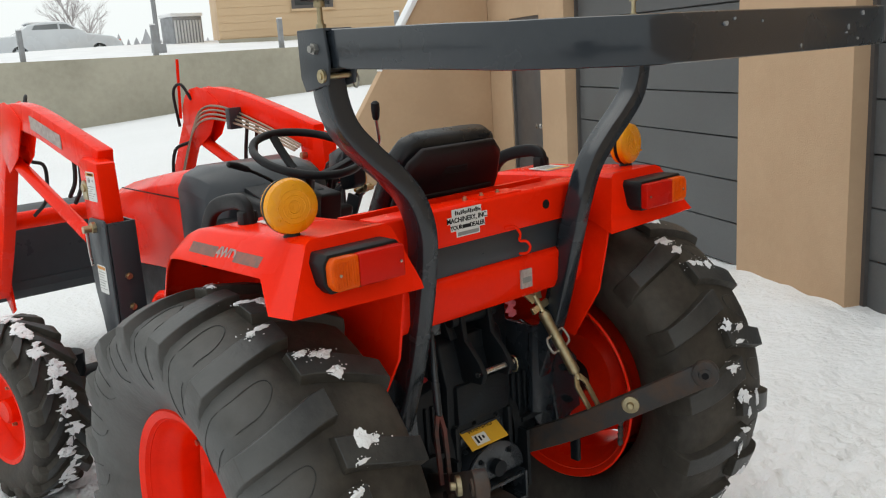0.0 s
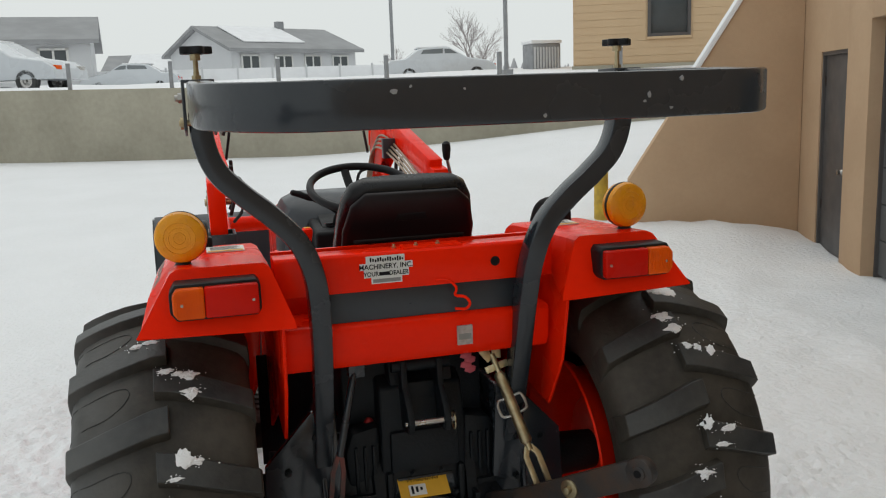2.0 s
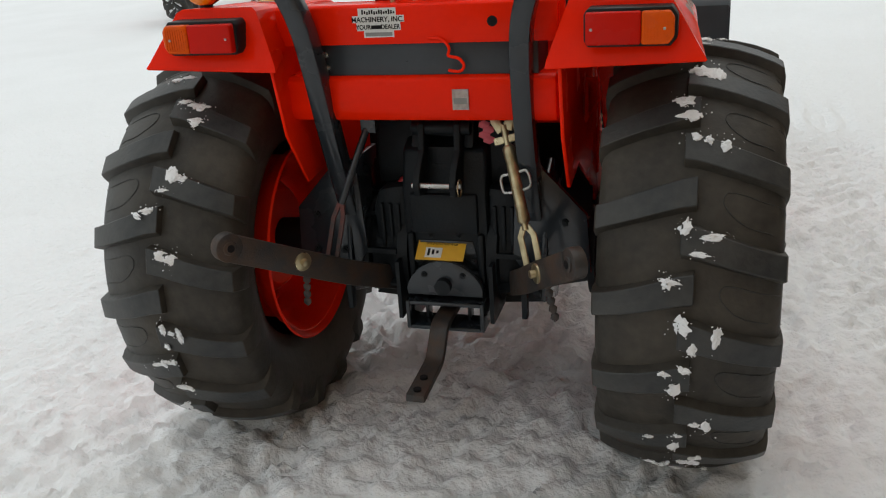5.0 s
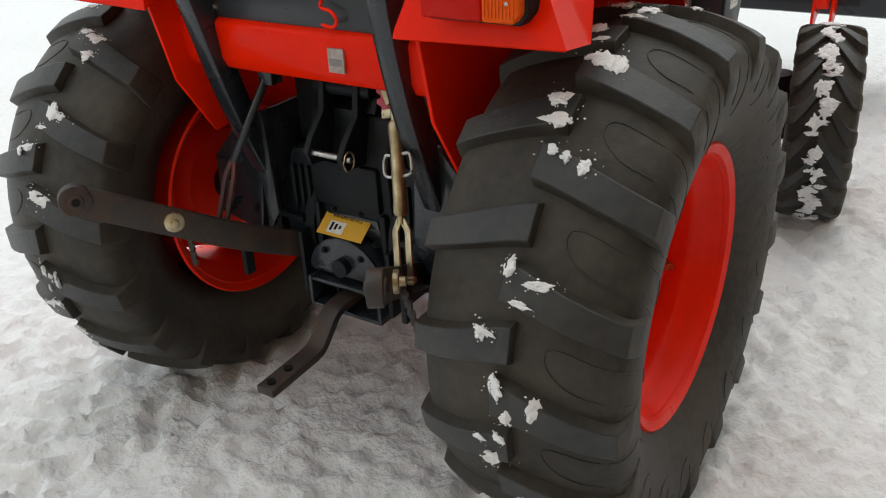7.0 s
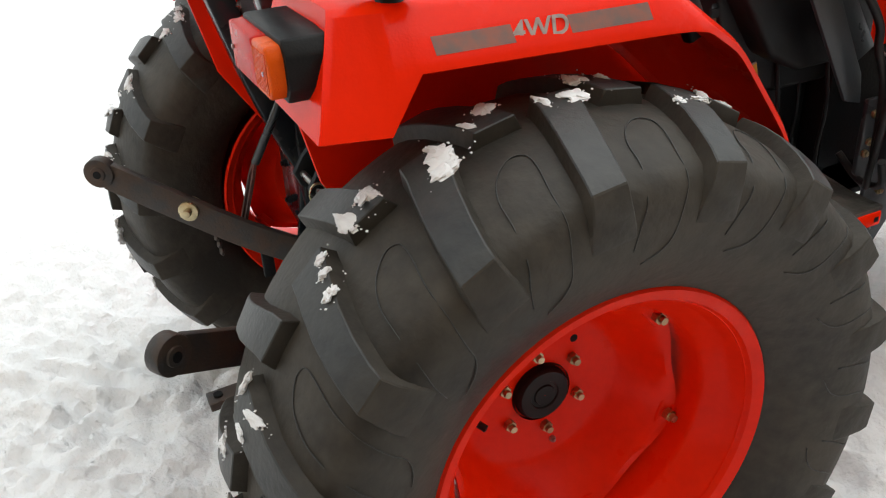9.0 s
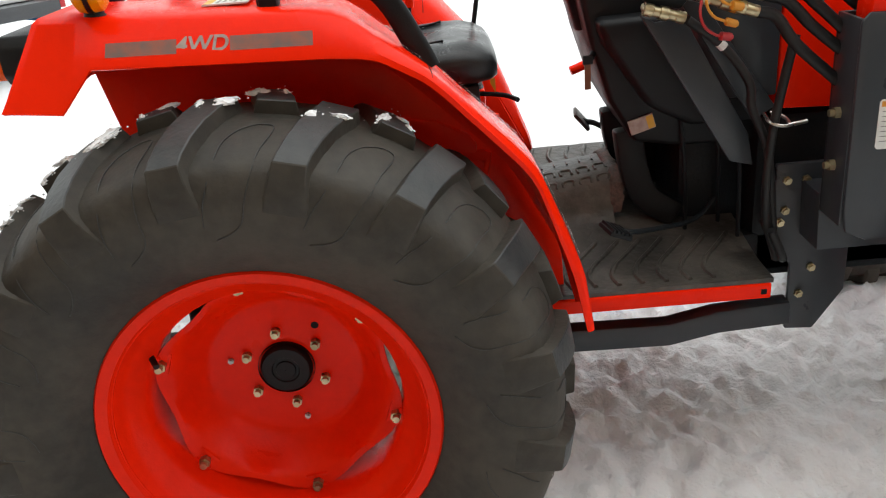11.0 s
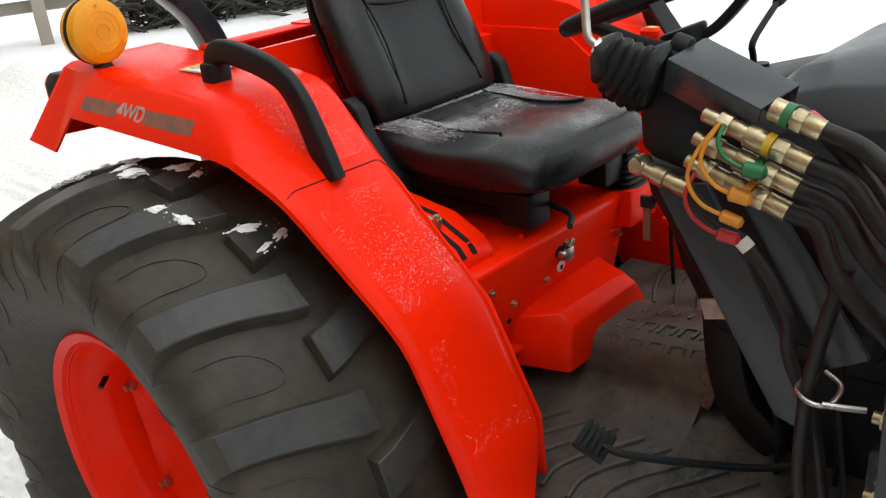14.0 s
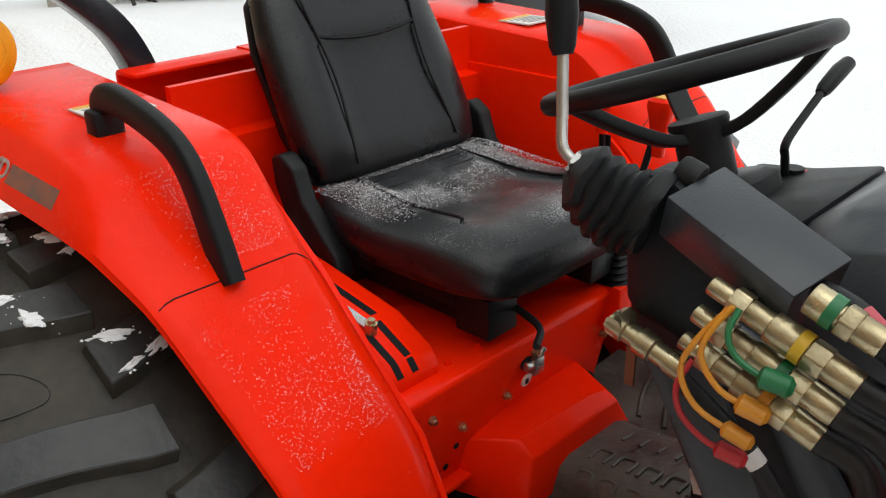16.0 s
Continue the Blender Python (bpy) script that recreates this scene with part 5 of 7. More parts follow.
# right lift rod with turnbuckle
tb_a, tb_b = Vector((0.178, -0.175, 1.062)), Vector((0.296, -0.340, 0.640))
tb_d = (tb_b - tb_a).normalized()
tb_s = tb_d.cross(Vector((0, 1, 0))).normalized()
b = M()
for e in (-1, 1):
    sweep(b, [tb_a + tb_s * e * 0.020 - tb_d * 0.012, tb_a + tb_s * e * 0.020 + tb_d * 0.045, tb_a + tb_s * e * 0.008 + tb_d * 0.075], rect(0.009, 0.026), up=tb_s)
rod(b, tb_a + tb_s * -0.030, tb_a + tb_s * 0.030, 0.009)
turnb = part("adjustable_lift_rod", b, BRASS, tractor, "yellow-zinc turnbuckle lift rod", bevel=0.002)
b = M()
rod(b, tb_a + tb_d * 0.06, tb_a + tb_d * 0.345, 0.0095)
part("screw", b, BRASS, turnb)
b = M()
tube(b, [tb_a + tb_d * k for k in (0.115, 0.122, 0.14, 0.16, 0.29, 0.318, 0.326)], 0.0172, 16, scale=[0.7, 1, 1, 0.92, 0.92, 1, 0.7])
part("barrel", b, BRASS, turnb)
b = M()
sweep(b, [tb_a + tb_d * 0.098 - tb_s * 0.034, tb_a + tb_d * 0.098 + tb_s * 0.034], rect(0.012, 0.02), up=tb_d)
part("locknut", b, BRASS, turnb, bevel=0.002)
for e in (-1, 1):
    b = M()
    tube(b, spline([tb_a + tb_d * 0.190 + tb_s * e * 0.014, tb_a + tb_d * 0.193 + tb_s * e * 0.036, tb_a + tb_d * 0.232 + tb_s * e * 0.038, tb_a + tb_d * 0.240 + tb_s * e * 0.014], 4), 0.004, 8)
    part("handle_loop", b, STEEL, turnb)
b = M()
for e in (-1, 1):
    sweep(b, [tb_a + tb_d * 0.335 + tb_s * e * 0.004, tb_a + tb_d * 0.36 + tb_s * e * 0.018, tb_b + tb_s * e * 0.017 + tb_d * 0.012], rect(0.007, 0.017), up=tb_s)
rod(b, tb_b - tb_s * 0.03, tb_b + tb_s * 0.03, 0.008)
part("lower_clevis", b, BRASS, turnb, bevel=0.002)

# top link bracket
b = M()
for x in (-0.062, 0.042):
    prism(b, [(-0.10, 0.80), (-0.225, 0.812), (-0.238, 0.845), (-0.215, 0.88), (-0.165, 0.93), (-0.155, 1.00), (-0.12, 1.025), (-0.06, 1.02)], "x", x, x + 0.018)
box(b, (-0.044, -0.13, 0.80), (0.042, -0.10, 0.93))
rod(b, (-0.085, -0.13, 0.985), (0.085, -0.13, 0.985), 0.020, 16)
tlb = part("top_link_bracket", b, IRON, tractor, bevel=0.003)
b = M()
rod(b, (-0.068, -0.218, 0.842), (0.074, -0.218, 0.842), 0.008)
part("hitch_pin", b, STEEL, tlb)
b = M()
tube(b, [Vector((0.069, -0.222 + 0.019 * math.cos(a), 0.838 + 0.024 * math.sin(a))) for a in np.linspace(0, 2 * math.pi, 17)[:-1].tolist() + [0.0]], 0.0025, 6)
part("linch_pin_ring", b, BRASS, tlb)
for x in (-0.09, 0.062):
    b = M()
    prism(b, [(-0.14, 0.93), (-0.10, 1.01), (-0.03, 1.02), (-0.03, 0.93)], "x", x, x + 0.03)
    part("rocker_boss", b, IRON, tlb, bevel=0.006)
# broad cast sides of the housing
for s in (-1, 1):
    b = M()
    prism(b, [(s * 0.125, 0.56), (s * 0.215, 0.58), (s * 0.225, 0.74), (s * 0.205, 0.80), (s * 0.125, 0.815)], "y", -0.13, 0.10)
    hs = part("side_housing", b, IRON, gearbox, bevel=0.014)
    for x in (0.145, 0.17, 0.195):
        b = M()
        box(b, (s * x - 0.005, -0.142, 0.60), (s * x + 0.005, -0.125, 0.76))
        part("rib", b, IRON, hs, bevel=0.003)
b = M()
bmesh.ops.create_icosphere(b, subdivisions=2, radius=0.020, matrix=Matrix.Translation((-0.145, -0.075, 0.80)) @ Matrix.Diagonal((0.8, 0.6, 1.2, 1)))
rod(b, (-0.145, -0.07, 0.79), (-0.135, 0.02, 0.70), 0.006)
part("red_lever_knob", b, REDC, tractor)
b = M()
for k in range(4):
    bmesh.ops.create_icosphere(b, subdivisions=1, radius=0.016, matrix=Matrix.Translation((0.130 + 0.012 * (k % 2), -0.155, 1.000 - 0.014 * k)) @ Matrix.Diagonal((1.2, 0.4, 0.8, 1)))
part("ribbon", b, PINK, tractor, "knotted pink plastic ribbon")

# PTO shield
b = M()
arch = [(0.116 * math.cos(a) * (1 - 0.10 * abs(math.sin(a))), 0.515 + 0.095 * math.sin(a)) for a in np.linspace(-0.15, math.pi + 0.15, 17)]
prism(b, arch, "y", -0.200, -0.190)
arch_in = [(x * 0.93, 0.515 + (z - 0.515) * 0.92) for x, z in arch]
prism(b, arch + arch_in[::-1], "y", -0.190, -0.13)
prism(b, [(-0.09, 0.605), (0.09, 0.605), (0.080, 0.655), (-0.080, 0.655)], "y", -0.15, -0.10)
shield = part("pto_shield", b, GLOSS, tractor, bevel=0.003)
b = M()
lab_m = frame_at((-0.012, -0.168, 0.632), (1, 0, 0), (0, 0.75, 0.55))
box(b, (-0.072, -0.036, 0), (0.072, 0.036, 0.002), lab_m)
plab = part("warning_label", b, YELLOW, shield, "yellow warning label")
b = M()
box(b, (-0.045, -0.028, 0.002), (0.005, 0.006, 0.0028), lab_m)
part("pictogram_panel", b, WHITE, plab)
b = M()
for k in range(3):
    box(b, (-0.038 + k * 0.013, -0.022 + 0.004 * k, 0.0028), (-0.031 + k * 0.013, 0.002 - 0.003 * k, 0.0034), lab_m)
part("pictogram", b, INK, plab)
text_part("lettering", "WARNING", 0.018, lab_m @ Matrix.Translation((0, 0.021, 0.0026)), INK, plab, 1.1)
b = M()
rod(b, (0, -0.10, 0.535), (0, -0.222, 0.535), 0.024, 16)
part("pto_shaft", b, IRON, tractor)
for x, z in ((-0.058, 0.568), (0.058, 0.568)):
    b = M()
    hexbolt(b, (x, -0.200, z), (0, -1, 0), 0.009, 0.012)
    part("shield_bolt", b, IRON, shield)

# drawbar carrier
b = M()
for x in (-0.118, 0.106):
    box(b, (x, -0.215, 0.395), (x + 0.012, 0.10, 0.485))
box(b, (-0.106, -0.215, 0.473), (0.106, -0.12, 0.485))
box(b, (-0.106, -0.215, 0.395), (0.106, -0.12, 0.407))
for x in (-0.07, 0.06):
    box(b, (x - 0.005, -0.16, 0.407), (x + 0.005, -0.12, 0.473))
box(b, (-0.118, 0.08, 0.395), (0.118, 0.12, 0.50))
part("drawbar_frame", b, GLOSS, tractor, bevel=0.003)
b = M()
sweep(b, spline([(0, 0.05, 0.44), (0, -0.20, 0.44), (0, -0.265, 0.432), (0, -0.305, 0.395), (0, -0.345, 0.362), (0, -0.42, 0.355), (0, -0.53, 0.350)], 5), rect(0.052, 0.022), up=(0, 0, 1))
dbar = part("drawbar", b, RUSTY, tractor, "rusty drop drawbar with pin holes", bevel=0.003)
for y in (-0.505, -0.445):
    b = M()
    rod(b, (0, y, 0.340), (0, y, 0.3675 + (y + 0.505) * 0.05), 0.011, 16)
    part("pin_hole", b, INK, dbar)
for s in (-1, 1):
    b = M()
    box(b, (s * 0.14 - 0.006, -0.20, 0.42), (s * 0.14 + 0.006, 0.0, 0.60))
    part("link_guide", b, IRON, tractor)

# seat pedestal and floor
b = M()
prism(b, [(0.11, 0.942), (0.11, 0.962), (0.464, 0.962), (0.479, 0.954), (0.424, 0.70), (0.412, 0.70), (0.460, 0.935), (0.40, 0.942)], "x", -0.185, 0.378)
ped = part("seat_pedestal", b, RED, tractor, "red seat pedestal sheet", bevel=0.006)
b = M()
prism(b, [(0.11, 0.94), (0.458, 0.94), (0.41, 0.70), (0.11, 0.70)], "x", -0.183, -0.177)
part("end_sheet", b, RED, ped)
b = M()
prism(b, [(0.428, 0.742), (0.455, 0.738), (0.455, 0.728), (0.426, 0.732)], "x", 0.165, 0.37)
part("lower_flange", b, RED, ped, bevel=0.003)


def on_pedestal(x, z):
    return (x, 0.4245 + 0.2165 * (z - 0.70), z)


for x, z in ((0.297, 0.908), (0.219, 0.849), (0.112, 0.856), (0.067, 0.799), (0.058, 0.922), (-0.048, 0.804), (-0.16, 0.86)):
    b = M()
    hexbolt(b, on_pedestal(x, z), (0, 1, -0.21), 0.0075, 0.011)
    part("screw", b, BRASS, ped)
for x, y in ((0.16, 0.44), (0.23, 0.44)):
    b = M()
    hexbolt(b, (x, y, 0.962), (0, 0, 1), 0.006, 0.008)
    part("painted_screw", b, RED, ped)
for x, z in ((0.222, 0.808), (0.24, 0.772)):
    b = M()
    q = Vector(on_pedestal(x, z))
    rod(b, q, q + Vector((0, 0.0012, 0)), 0.006, 12)
    part("hole", b, INK, ped)
b = M()
q = Vector(on_pedestal(0.075, 0.905))
rod(b, q, q + Vector((0, 0.004, 0)), 0.013, 18)
part("hole", b, INK, ped)
b = M()
q = Vector(on_pedestal(0.056, 0.899))
box(b, (q.x - 0.014, q.y, q.z - 0.018), (q.x + 0.012, q.y + 0.016, q.z + 0.012))
rod(b, q + Vector((0.004, 0.006, 0.0)), q + Vector((0.030, 0.010, 0.006)), 0.008, 10)
rod(b, q + Vector((-0.004, 0.010, 0.010)), q + Vector((-0.016, 0.012, 0.026)), 0.006, 8)
part("drain_plug", b, STEEL, ped, "grey drain plug with a tag", bevel=0.003)
b = M()
q = Vector(on_pedestal(0.078, 0.876))
rod(b, q + Vector((0, 0.010, 0)), q + Vector((0, 0.0125, -0.0005)), 0.0125, 18)
part("round_tag", b, WHITE, ped)
b = M()
q = Vector(on_pedestal(0.078, 0.876))
box(b, (q.x - 0.004, q.y + 0.0125, q.z - 0.007), (q.x + 0.004, q.y + 0.0132, q.z + 0.006))
part("tag_print", b, INK, ped)
b = M()
for p in ((0.200, 0.425, 0.800), (0.205, 0.415, 0.690), (0.142, 0.512, 0.806), (0.140, 0.543, 0.785), (0.164, 0.549, 0.690), (-0.030, 0.530, 0.818), (-0.040, 0.556, 0.800), (-0.070, 0.536, 0.814), (-0.078, 0.556, 0.796), (-0.128, 0.556, 0.720), (-0.132, 0.556, 0.690), (-0.105, 0.425, 0.826), (0.10, 0.425, 0.826), (-0.135, 0.425, 0.720), (-0.135, 0.415, 0.690)):
    b.verts.new(p)
bmesh.ops.convex_hull(b, input=b.verts)
bmesh.ops.dissolve_limit(b, angle_limit=radians(4), verts=b.verts, edges=b.edges)
part("gear_cover", b, RED, tractor, "red gear cover box", bevel=0.006, segs=3, sharp=24)
b = M()
box(b, (-0.22, -0.07, 0.80), (0.20, 0.10, 1.03))
box(b, (-0.125, 0.10, 0.60), (0.125, 0.48, 0.80))
part("lift_housing", b, IRON, tractor, bevel=0.012)
b = M()
box(b, (-0.43, 0.31, 0.56), (0.37, 0.318, 0.930))
part("under_seat_sheet", b, IRON, tractor, bevel=0.002)
CONSOLE = [(0.12, 1.075), (0.36, 1.036), (0.428, 1.002), (0.446, 0.978), (0.446, 0.955), (0.12, 0.955)]
b = M()
prism(b, CONSOLE, "x", 0.252, 0.380)
cons = part("lever_console", b, RED, tractor, "red side console with lever slots", bevel=0.006)


def on_console(x, y, up=0.0):
    z = float(np.interp(y, [c[0] for c in CONSOLE[:4]], [c[1] for c in CONSOLE[:4]]))
    return Vector((x, y, z + up))


for x, y0, y1 in ((0.292, 0.245, 0.345), (0.300, 0.362, 0.443), (0.330, 0.372, 0.443)):
    b = M()
    sweep(b, [on_console(x, y0 + (y1 - y0) * k / 8, 0.0004) for k in range(9)], rect(0.012, 0.0018), up=(0, 0, 1))
    part("slot", b, INK, cons)
b = M()
sweep(b, [on_console(0.335, 0.250, 0.006), on_console(0.326, 0.31, 0.008), on_console(0.322, 0.372, 0.008)], rect(0.016, 0.004), up=(0, 0, 1))
part("chrome_guide", b, STEEL, cons)
b = M()
q = on_console(0.323, 0.372)
rod(b, q, q + Vector((0, 0.003, 0.018)), 0.0095, 14)
rod(b, q + Vector((0, 0.003, 0.016)), q + Vector((0, 0.004, 0.024)), 0.006, 10)
part("knurled_nut", b, BRASS, cons)
b = M()
box(b, (-0.45, 0.45, 0.562), (0.43, 1.10, 0.600))
plat = part("platform", b, RED, tractor, "red footplate edge", bevel=0.004)
b = M()
rod(b, (0.4305, 1.082, 0.581), (0.432, 1.082, 0.581), 0.009, 4)
part("slot", b, INK, plat)
b = M()
MATX = [(0.425, 0.611), (0.32, 0.613), (0.22, 0.628), (0.14, 0.648), (0.112, 0.655), (0.102, 0.672), (0.092, 0.71), (0.080, 0.738), (0.056, 0.750), (-0.075, 0.752), (-0.105, 0.738), (-0.14, 0.70), (-0.19, 0.682), (-0.30, 0.682), (-0.46, 0.690)]


def climb(x, y):
    """How much the mat rises forward on the gear tunnel."""
    return max(0.0, y - 0.56) * 0.13 * smooth01(0.14, 0.09, x) * smooth01(-0.19, -0.13, x)


def mat_z(x, y):
    for (x1, z1), (x0, z0) in zip(MATX, MATX[1:]):
        if x0 <= x <= x1:
            return z0 + (z1 - z0) * (x - x0) / (x1 - x0) + climb(x, y)
    return 0.611


rings = []
for y in np.linspace(0.36, 0.80, 9):
    rings.append([Vector((x, y, z + climb(x, y) + 0.004 * noise.noise((x * 9, y * 9, 0)))) for x, z in MATX] + [Vector((-0.46, y, 0.60)), Vector((0.425, y, 0.600))])
for y in (0.801, 0.95, 1.105):
    rings.append([Vector((x, y, min(z, 0.66) if x > -0.1 else min(z, 0.69))) for x, z in MATX] + [Vector((-0.46, y, 0.60)), Vector((0.425, y, 0.600))])
loft(b, rings)
floor_mat = part("floor_mat", b, MAT, tractor, "ribbed black rubber floor mat draped over the gear tunnel", sharp=50)


def rib(pts, r=0.006):
    b = M()
    tube(b, spline([(x, y, mat_z(x, y) + 0.001) for x, y in pts], 3), r, 6)
    part("mat_rib", b, MAT, floor_mat)


for i in range(11):
    y = 0.46 + i * 0.055
    if y < 0.98:
        rib([(0.40, y + 0.02), (0.35, y + 0.012), (0.30, y + 0.03), (0.25, y + 0.07), (0.20, y + 0.11)])
    rib([(-0.44, y + 0.03), (-0.36, y + 0.012), (-0.28, y + 0.03), (-0.20, y + 0.07)])
for i in range(5):
    y = 0.585 + i * 0.045
    for x0, x1 in ((0.045, 0.015), (0.083, 0.074)):
        rib([(x0, y), (x1, y), (x1 - 0.004, y + 0.014), (x1, y + 0.028), (x0, y + 0.028)], 0.0035)
for i in range(6):
    y = 0.60 + i * 0.034
    rib([(-0.03, y), (-0.09, y + 0.004)], 0.003)
# torn corner of the mat
rnd = random.Random(12)
b = M()
edge = spline([(-0.14, 0.801, 0.752), (-0.09, 0.802, 0.782), (0.0, 0.803, 0.782), (0.058, 0.804, 0.776), (0.082, 0.806, 0.760), (0.094, 0.806, 0.735), (0.100, 0.806, 0.705), (0.106, 0.807, 0.682)], 5)
rings = []
for k, q in enumerate(edge):
    out = 0.012 + 0.016 * rnd.random() + (0.030 if 14 < k < 24 else 0.0)
    rings.append([q + Vector((0, -0.012, 0.002)), q + Vector((0.002, 0.004, 0.010)), q + Vector((0.004, out, 0.004 + 0.010 * rnd.random())), q + Vector((0.003, out - 0.003, -0.006)), q + Vector((0, -0.012, -0.006))])
loft(b, rings)
part("torn_edge", b, MATDARK, floor_mat, "ragged torn edge of the mat", sharp=70)
b = M()
tube(b, spline([(0.385, 0.765, 0.742), (0.378, 0.80, 0.736), (0.320, 0.87, 0.715), (0.242, 0.946, 0.688), (0.20, 1.00, 0.69), (0.17, 1.04, 0.72)], 4), 0.0065, 8)
tread = part("treadle_rod", b, IRON, tractor, "thin black pedal rod")

# pedals
for x, y, z in ((0.385, 0.748, 0.742),):
    b = M()
    pm = pose(x, y, z, -25, 0, 12)
    box(b, (-0.035, -0.028, -0.004), (0.035, 0.028, 0.006), pm)
    pd = part("pedal", b, BLACK, tractor, "ribbed black foot pedal", bevel=0.002)
    for k in range(5):
        b = M()
        box(b, (-0.033, -0.024 + k * 0.011, 0.0055), (0.033, -0.018 + k * 0.011, 0.012), pm)
        part("pad_rib", b, BLACK, pd)
b = M()
pm = pose(-0.165, 0.765, 0.855, -50, 0, -8)
box(b, (-0.04, -0.03, -0.004), (0.04, 0.03, 0.006), pm)
clutch = part("clutch_pedal", b, RUSTY, tractor, "worn clutch pedal pad", bevel=0.003)
b = M()
tube(b, spline([(-0.165, 0.77, 0.85), (-0.15, 0.81, 0.84), (-0.12, 0.87, 0.80)], 4), 0.008, 8)
part("arm", b, IRON, clutch)

# seat
def seat_section(y0, z0, tilt, w, t, dip=0.0, inner=0.125, n=40, p=3.4):
    """A rounded section across the seat, turned by tilt about the x axis, its middle panel sunk between bolsters."""
    ring = []
    for i in range(n):
        a = 2 * math.pi * i / n
        cx, cz = math.cos(a), math.sin(a)
        x = math.copysign(abs(cx) ** (2 / p), cx) * w
        v = math.copysign(abs(cz) ** (2 / p), cz) * t
        if v > 0:
            v -= dip * smooth01(inner + 0.018, inner - 0.010, abs(x)) - 0.25 * dip * math.exp(-((abs(x) - inner - 0.045) / 0.03) ** 2)
        ring.append(Vector((x, y0 + v * math.sin(tilt), z0 + v * math.cos(tilt))))
    return ring


def frosted(name, base, amount):
    """Black vinyl with a dusting of fine frost."""
    m = mat(name, base, 0.32, dark=(0.013, 0.013, 0.014), scale=12, bump=0.0006, bump_scale=260, spec=0.36)
    n, l = m.node_tree.nodes, m.node_tree.links
    p = n["Principled BSDF"]
    src = p.inputs["Base Color"].links[0].from_socket
    co = n.new("ShaderNodeTexCoord")
    big, fine = n.new("ShaderNodeTexNoise"), n.new("ShaderNodeTexNoise")
    big.inputs["Scale"].default_value, big.inputs["Detail"].default_value = 7.0, 4
    fine.inputs["Scale"].default_value, fine.inputs["Detail"].default_value = 480.0, 2
    l.new(co.outputs["Object"], big.inputs["Vector"])
    l.new(co.outputs["Object"], fine.inputs["Vector"])
    add = n.new("ShaderNodeMath")
    add.operation = "ADD"
    l.new(big.outputs[0], add.inputs[0])
    l.new(fine.outputs[0], add.inputs[1])
    r = n.new("ShaderNodeMapRange")
    r.inputs[1].default_value, r.inputs[2].default_value = 1.06, 1.26
    r.inputs[3].default_value, r.inputs[4].default_value = 0.0, amount
    l.new(add.outputs[0], r.inputs[0])
    mx = n.new("ShaderNodeMix")
    mx.data_type = "RGBA"
    mx.inputs[7].default_value = (0.55, 0.56, 0.58, 1)
    geo, sep, up = n.new("ShaderNodeNewGeometry"), n.new("ShaderNodeSeparateXYZ"), n.new("ShaderNodeMapRange")
    l.new(geo.outputs["Normal"], sep.inputs[0])
    up.inputs[1].default_value, up.inputs[2].default_value = 0.80, 0.96
    l.new(sep.outputs[2], up.inputs[0])
    settle = n.new("ShaderNodeMath")
    settle.operation = "MULTIPLY"
    l.new(r.outputs[0], settle.inputs[0])
    l.new(up.outputs[0], settle.inputs[1])
    l.new(settle.outputs[0], mx.inputs[0])
    l.new(src, mx.inputs[6])
    l.new(mx.outputs[2], p.inputs["Base Color"])
    return m


b = M()
rings = [seat_section(y, z, 0.05, w, t, d) for y, z, w, t, d in ((0.085, 1.115, 0.17, 0.03, 0), (0.10, 1.115, 0.205, 0.048, 0.002), (0.13, 1.110, 0.216, 0.053, 0.006), (0.16, 1.108, 0.222, 0.055, 0.010), (0.21, 1.104, 0.225, 0.054, 0.010), (0.26, 1.100, 0.226, 0.053, 0.010), (0.32, 1.102, 0.227, 0.054, 0.010), (0.37, 1.105, 0.226, 0.056, 0.009), (0.40, 1.106, 0.226, 0.057, 0.006), (0.440, 1.107, 0.222, 0.056, 0.004), (0.475, 1.105, 0.213, 0.050, 0.002), (0.500, 1.100, 0.200, 0.041, 0), (0.514, 1.094, 0.180, 0.027, 0))]
loft(b, rings)
cush = part("seat_cushion", b, frosted("frosted_vinyl", (0.006, 0.007, 0.009), 0.62), tractor, "black vinyl seat cushion dusted with frost", sharp=60)
for s in (-1, 1):
    b = M()
    tube(b, spline([(s * 0.126, 0.115, 1.160), (s * 0.128, 0.18, 1.155), (s * 0.129, 0.25, 1.150), (s * 0.129, 0.33, 1.153), (s * 0.132, 0.372, 1.158), (s * 0.142, 0.392, 1.162)], 5), 0.0028, 6)
    part("piping", b, BLACK, cush)
for y, z in ((0.146, 1.1535), (0.178, 1.1500)):
    b = M()
    tube(b, [(-0.126, y, z), (-0.06, y + 0.003, z - 0.001), (0.06, y + 0.003, z - 0.001), (0.126, y, z)], 0.0022, 6)
    part("cross_seam", b, BLACK, cush)
rnd = random.Random(21)
pts = []
while len(pts) < 7500:
    x, y = rnd.uniform(-0.208, 0.208), 0.105 + abs(rnd.gauss(0, 0.125))
    if y > 0.44 or noise.noise((x * 7, y * 7, 1)) < rnd.uniform(-0.5, 0.0):
        continue
    on_panel = abs(x) < 0.12 and 0.14 < y < 0.385
    pts.append((x, y, (1.1512 if on_panel else 1.1617) - 0.05 * abs(y - 0.14) - 0.25 * max(0, abs(x) - 0.185)))
grains("frost", pts, SNOW, cush, "fine grains of frost", 0.0004, 0.0010, 5)
b = M()
rings = []
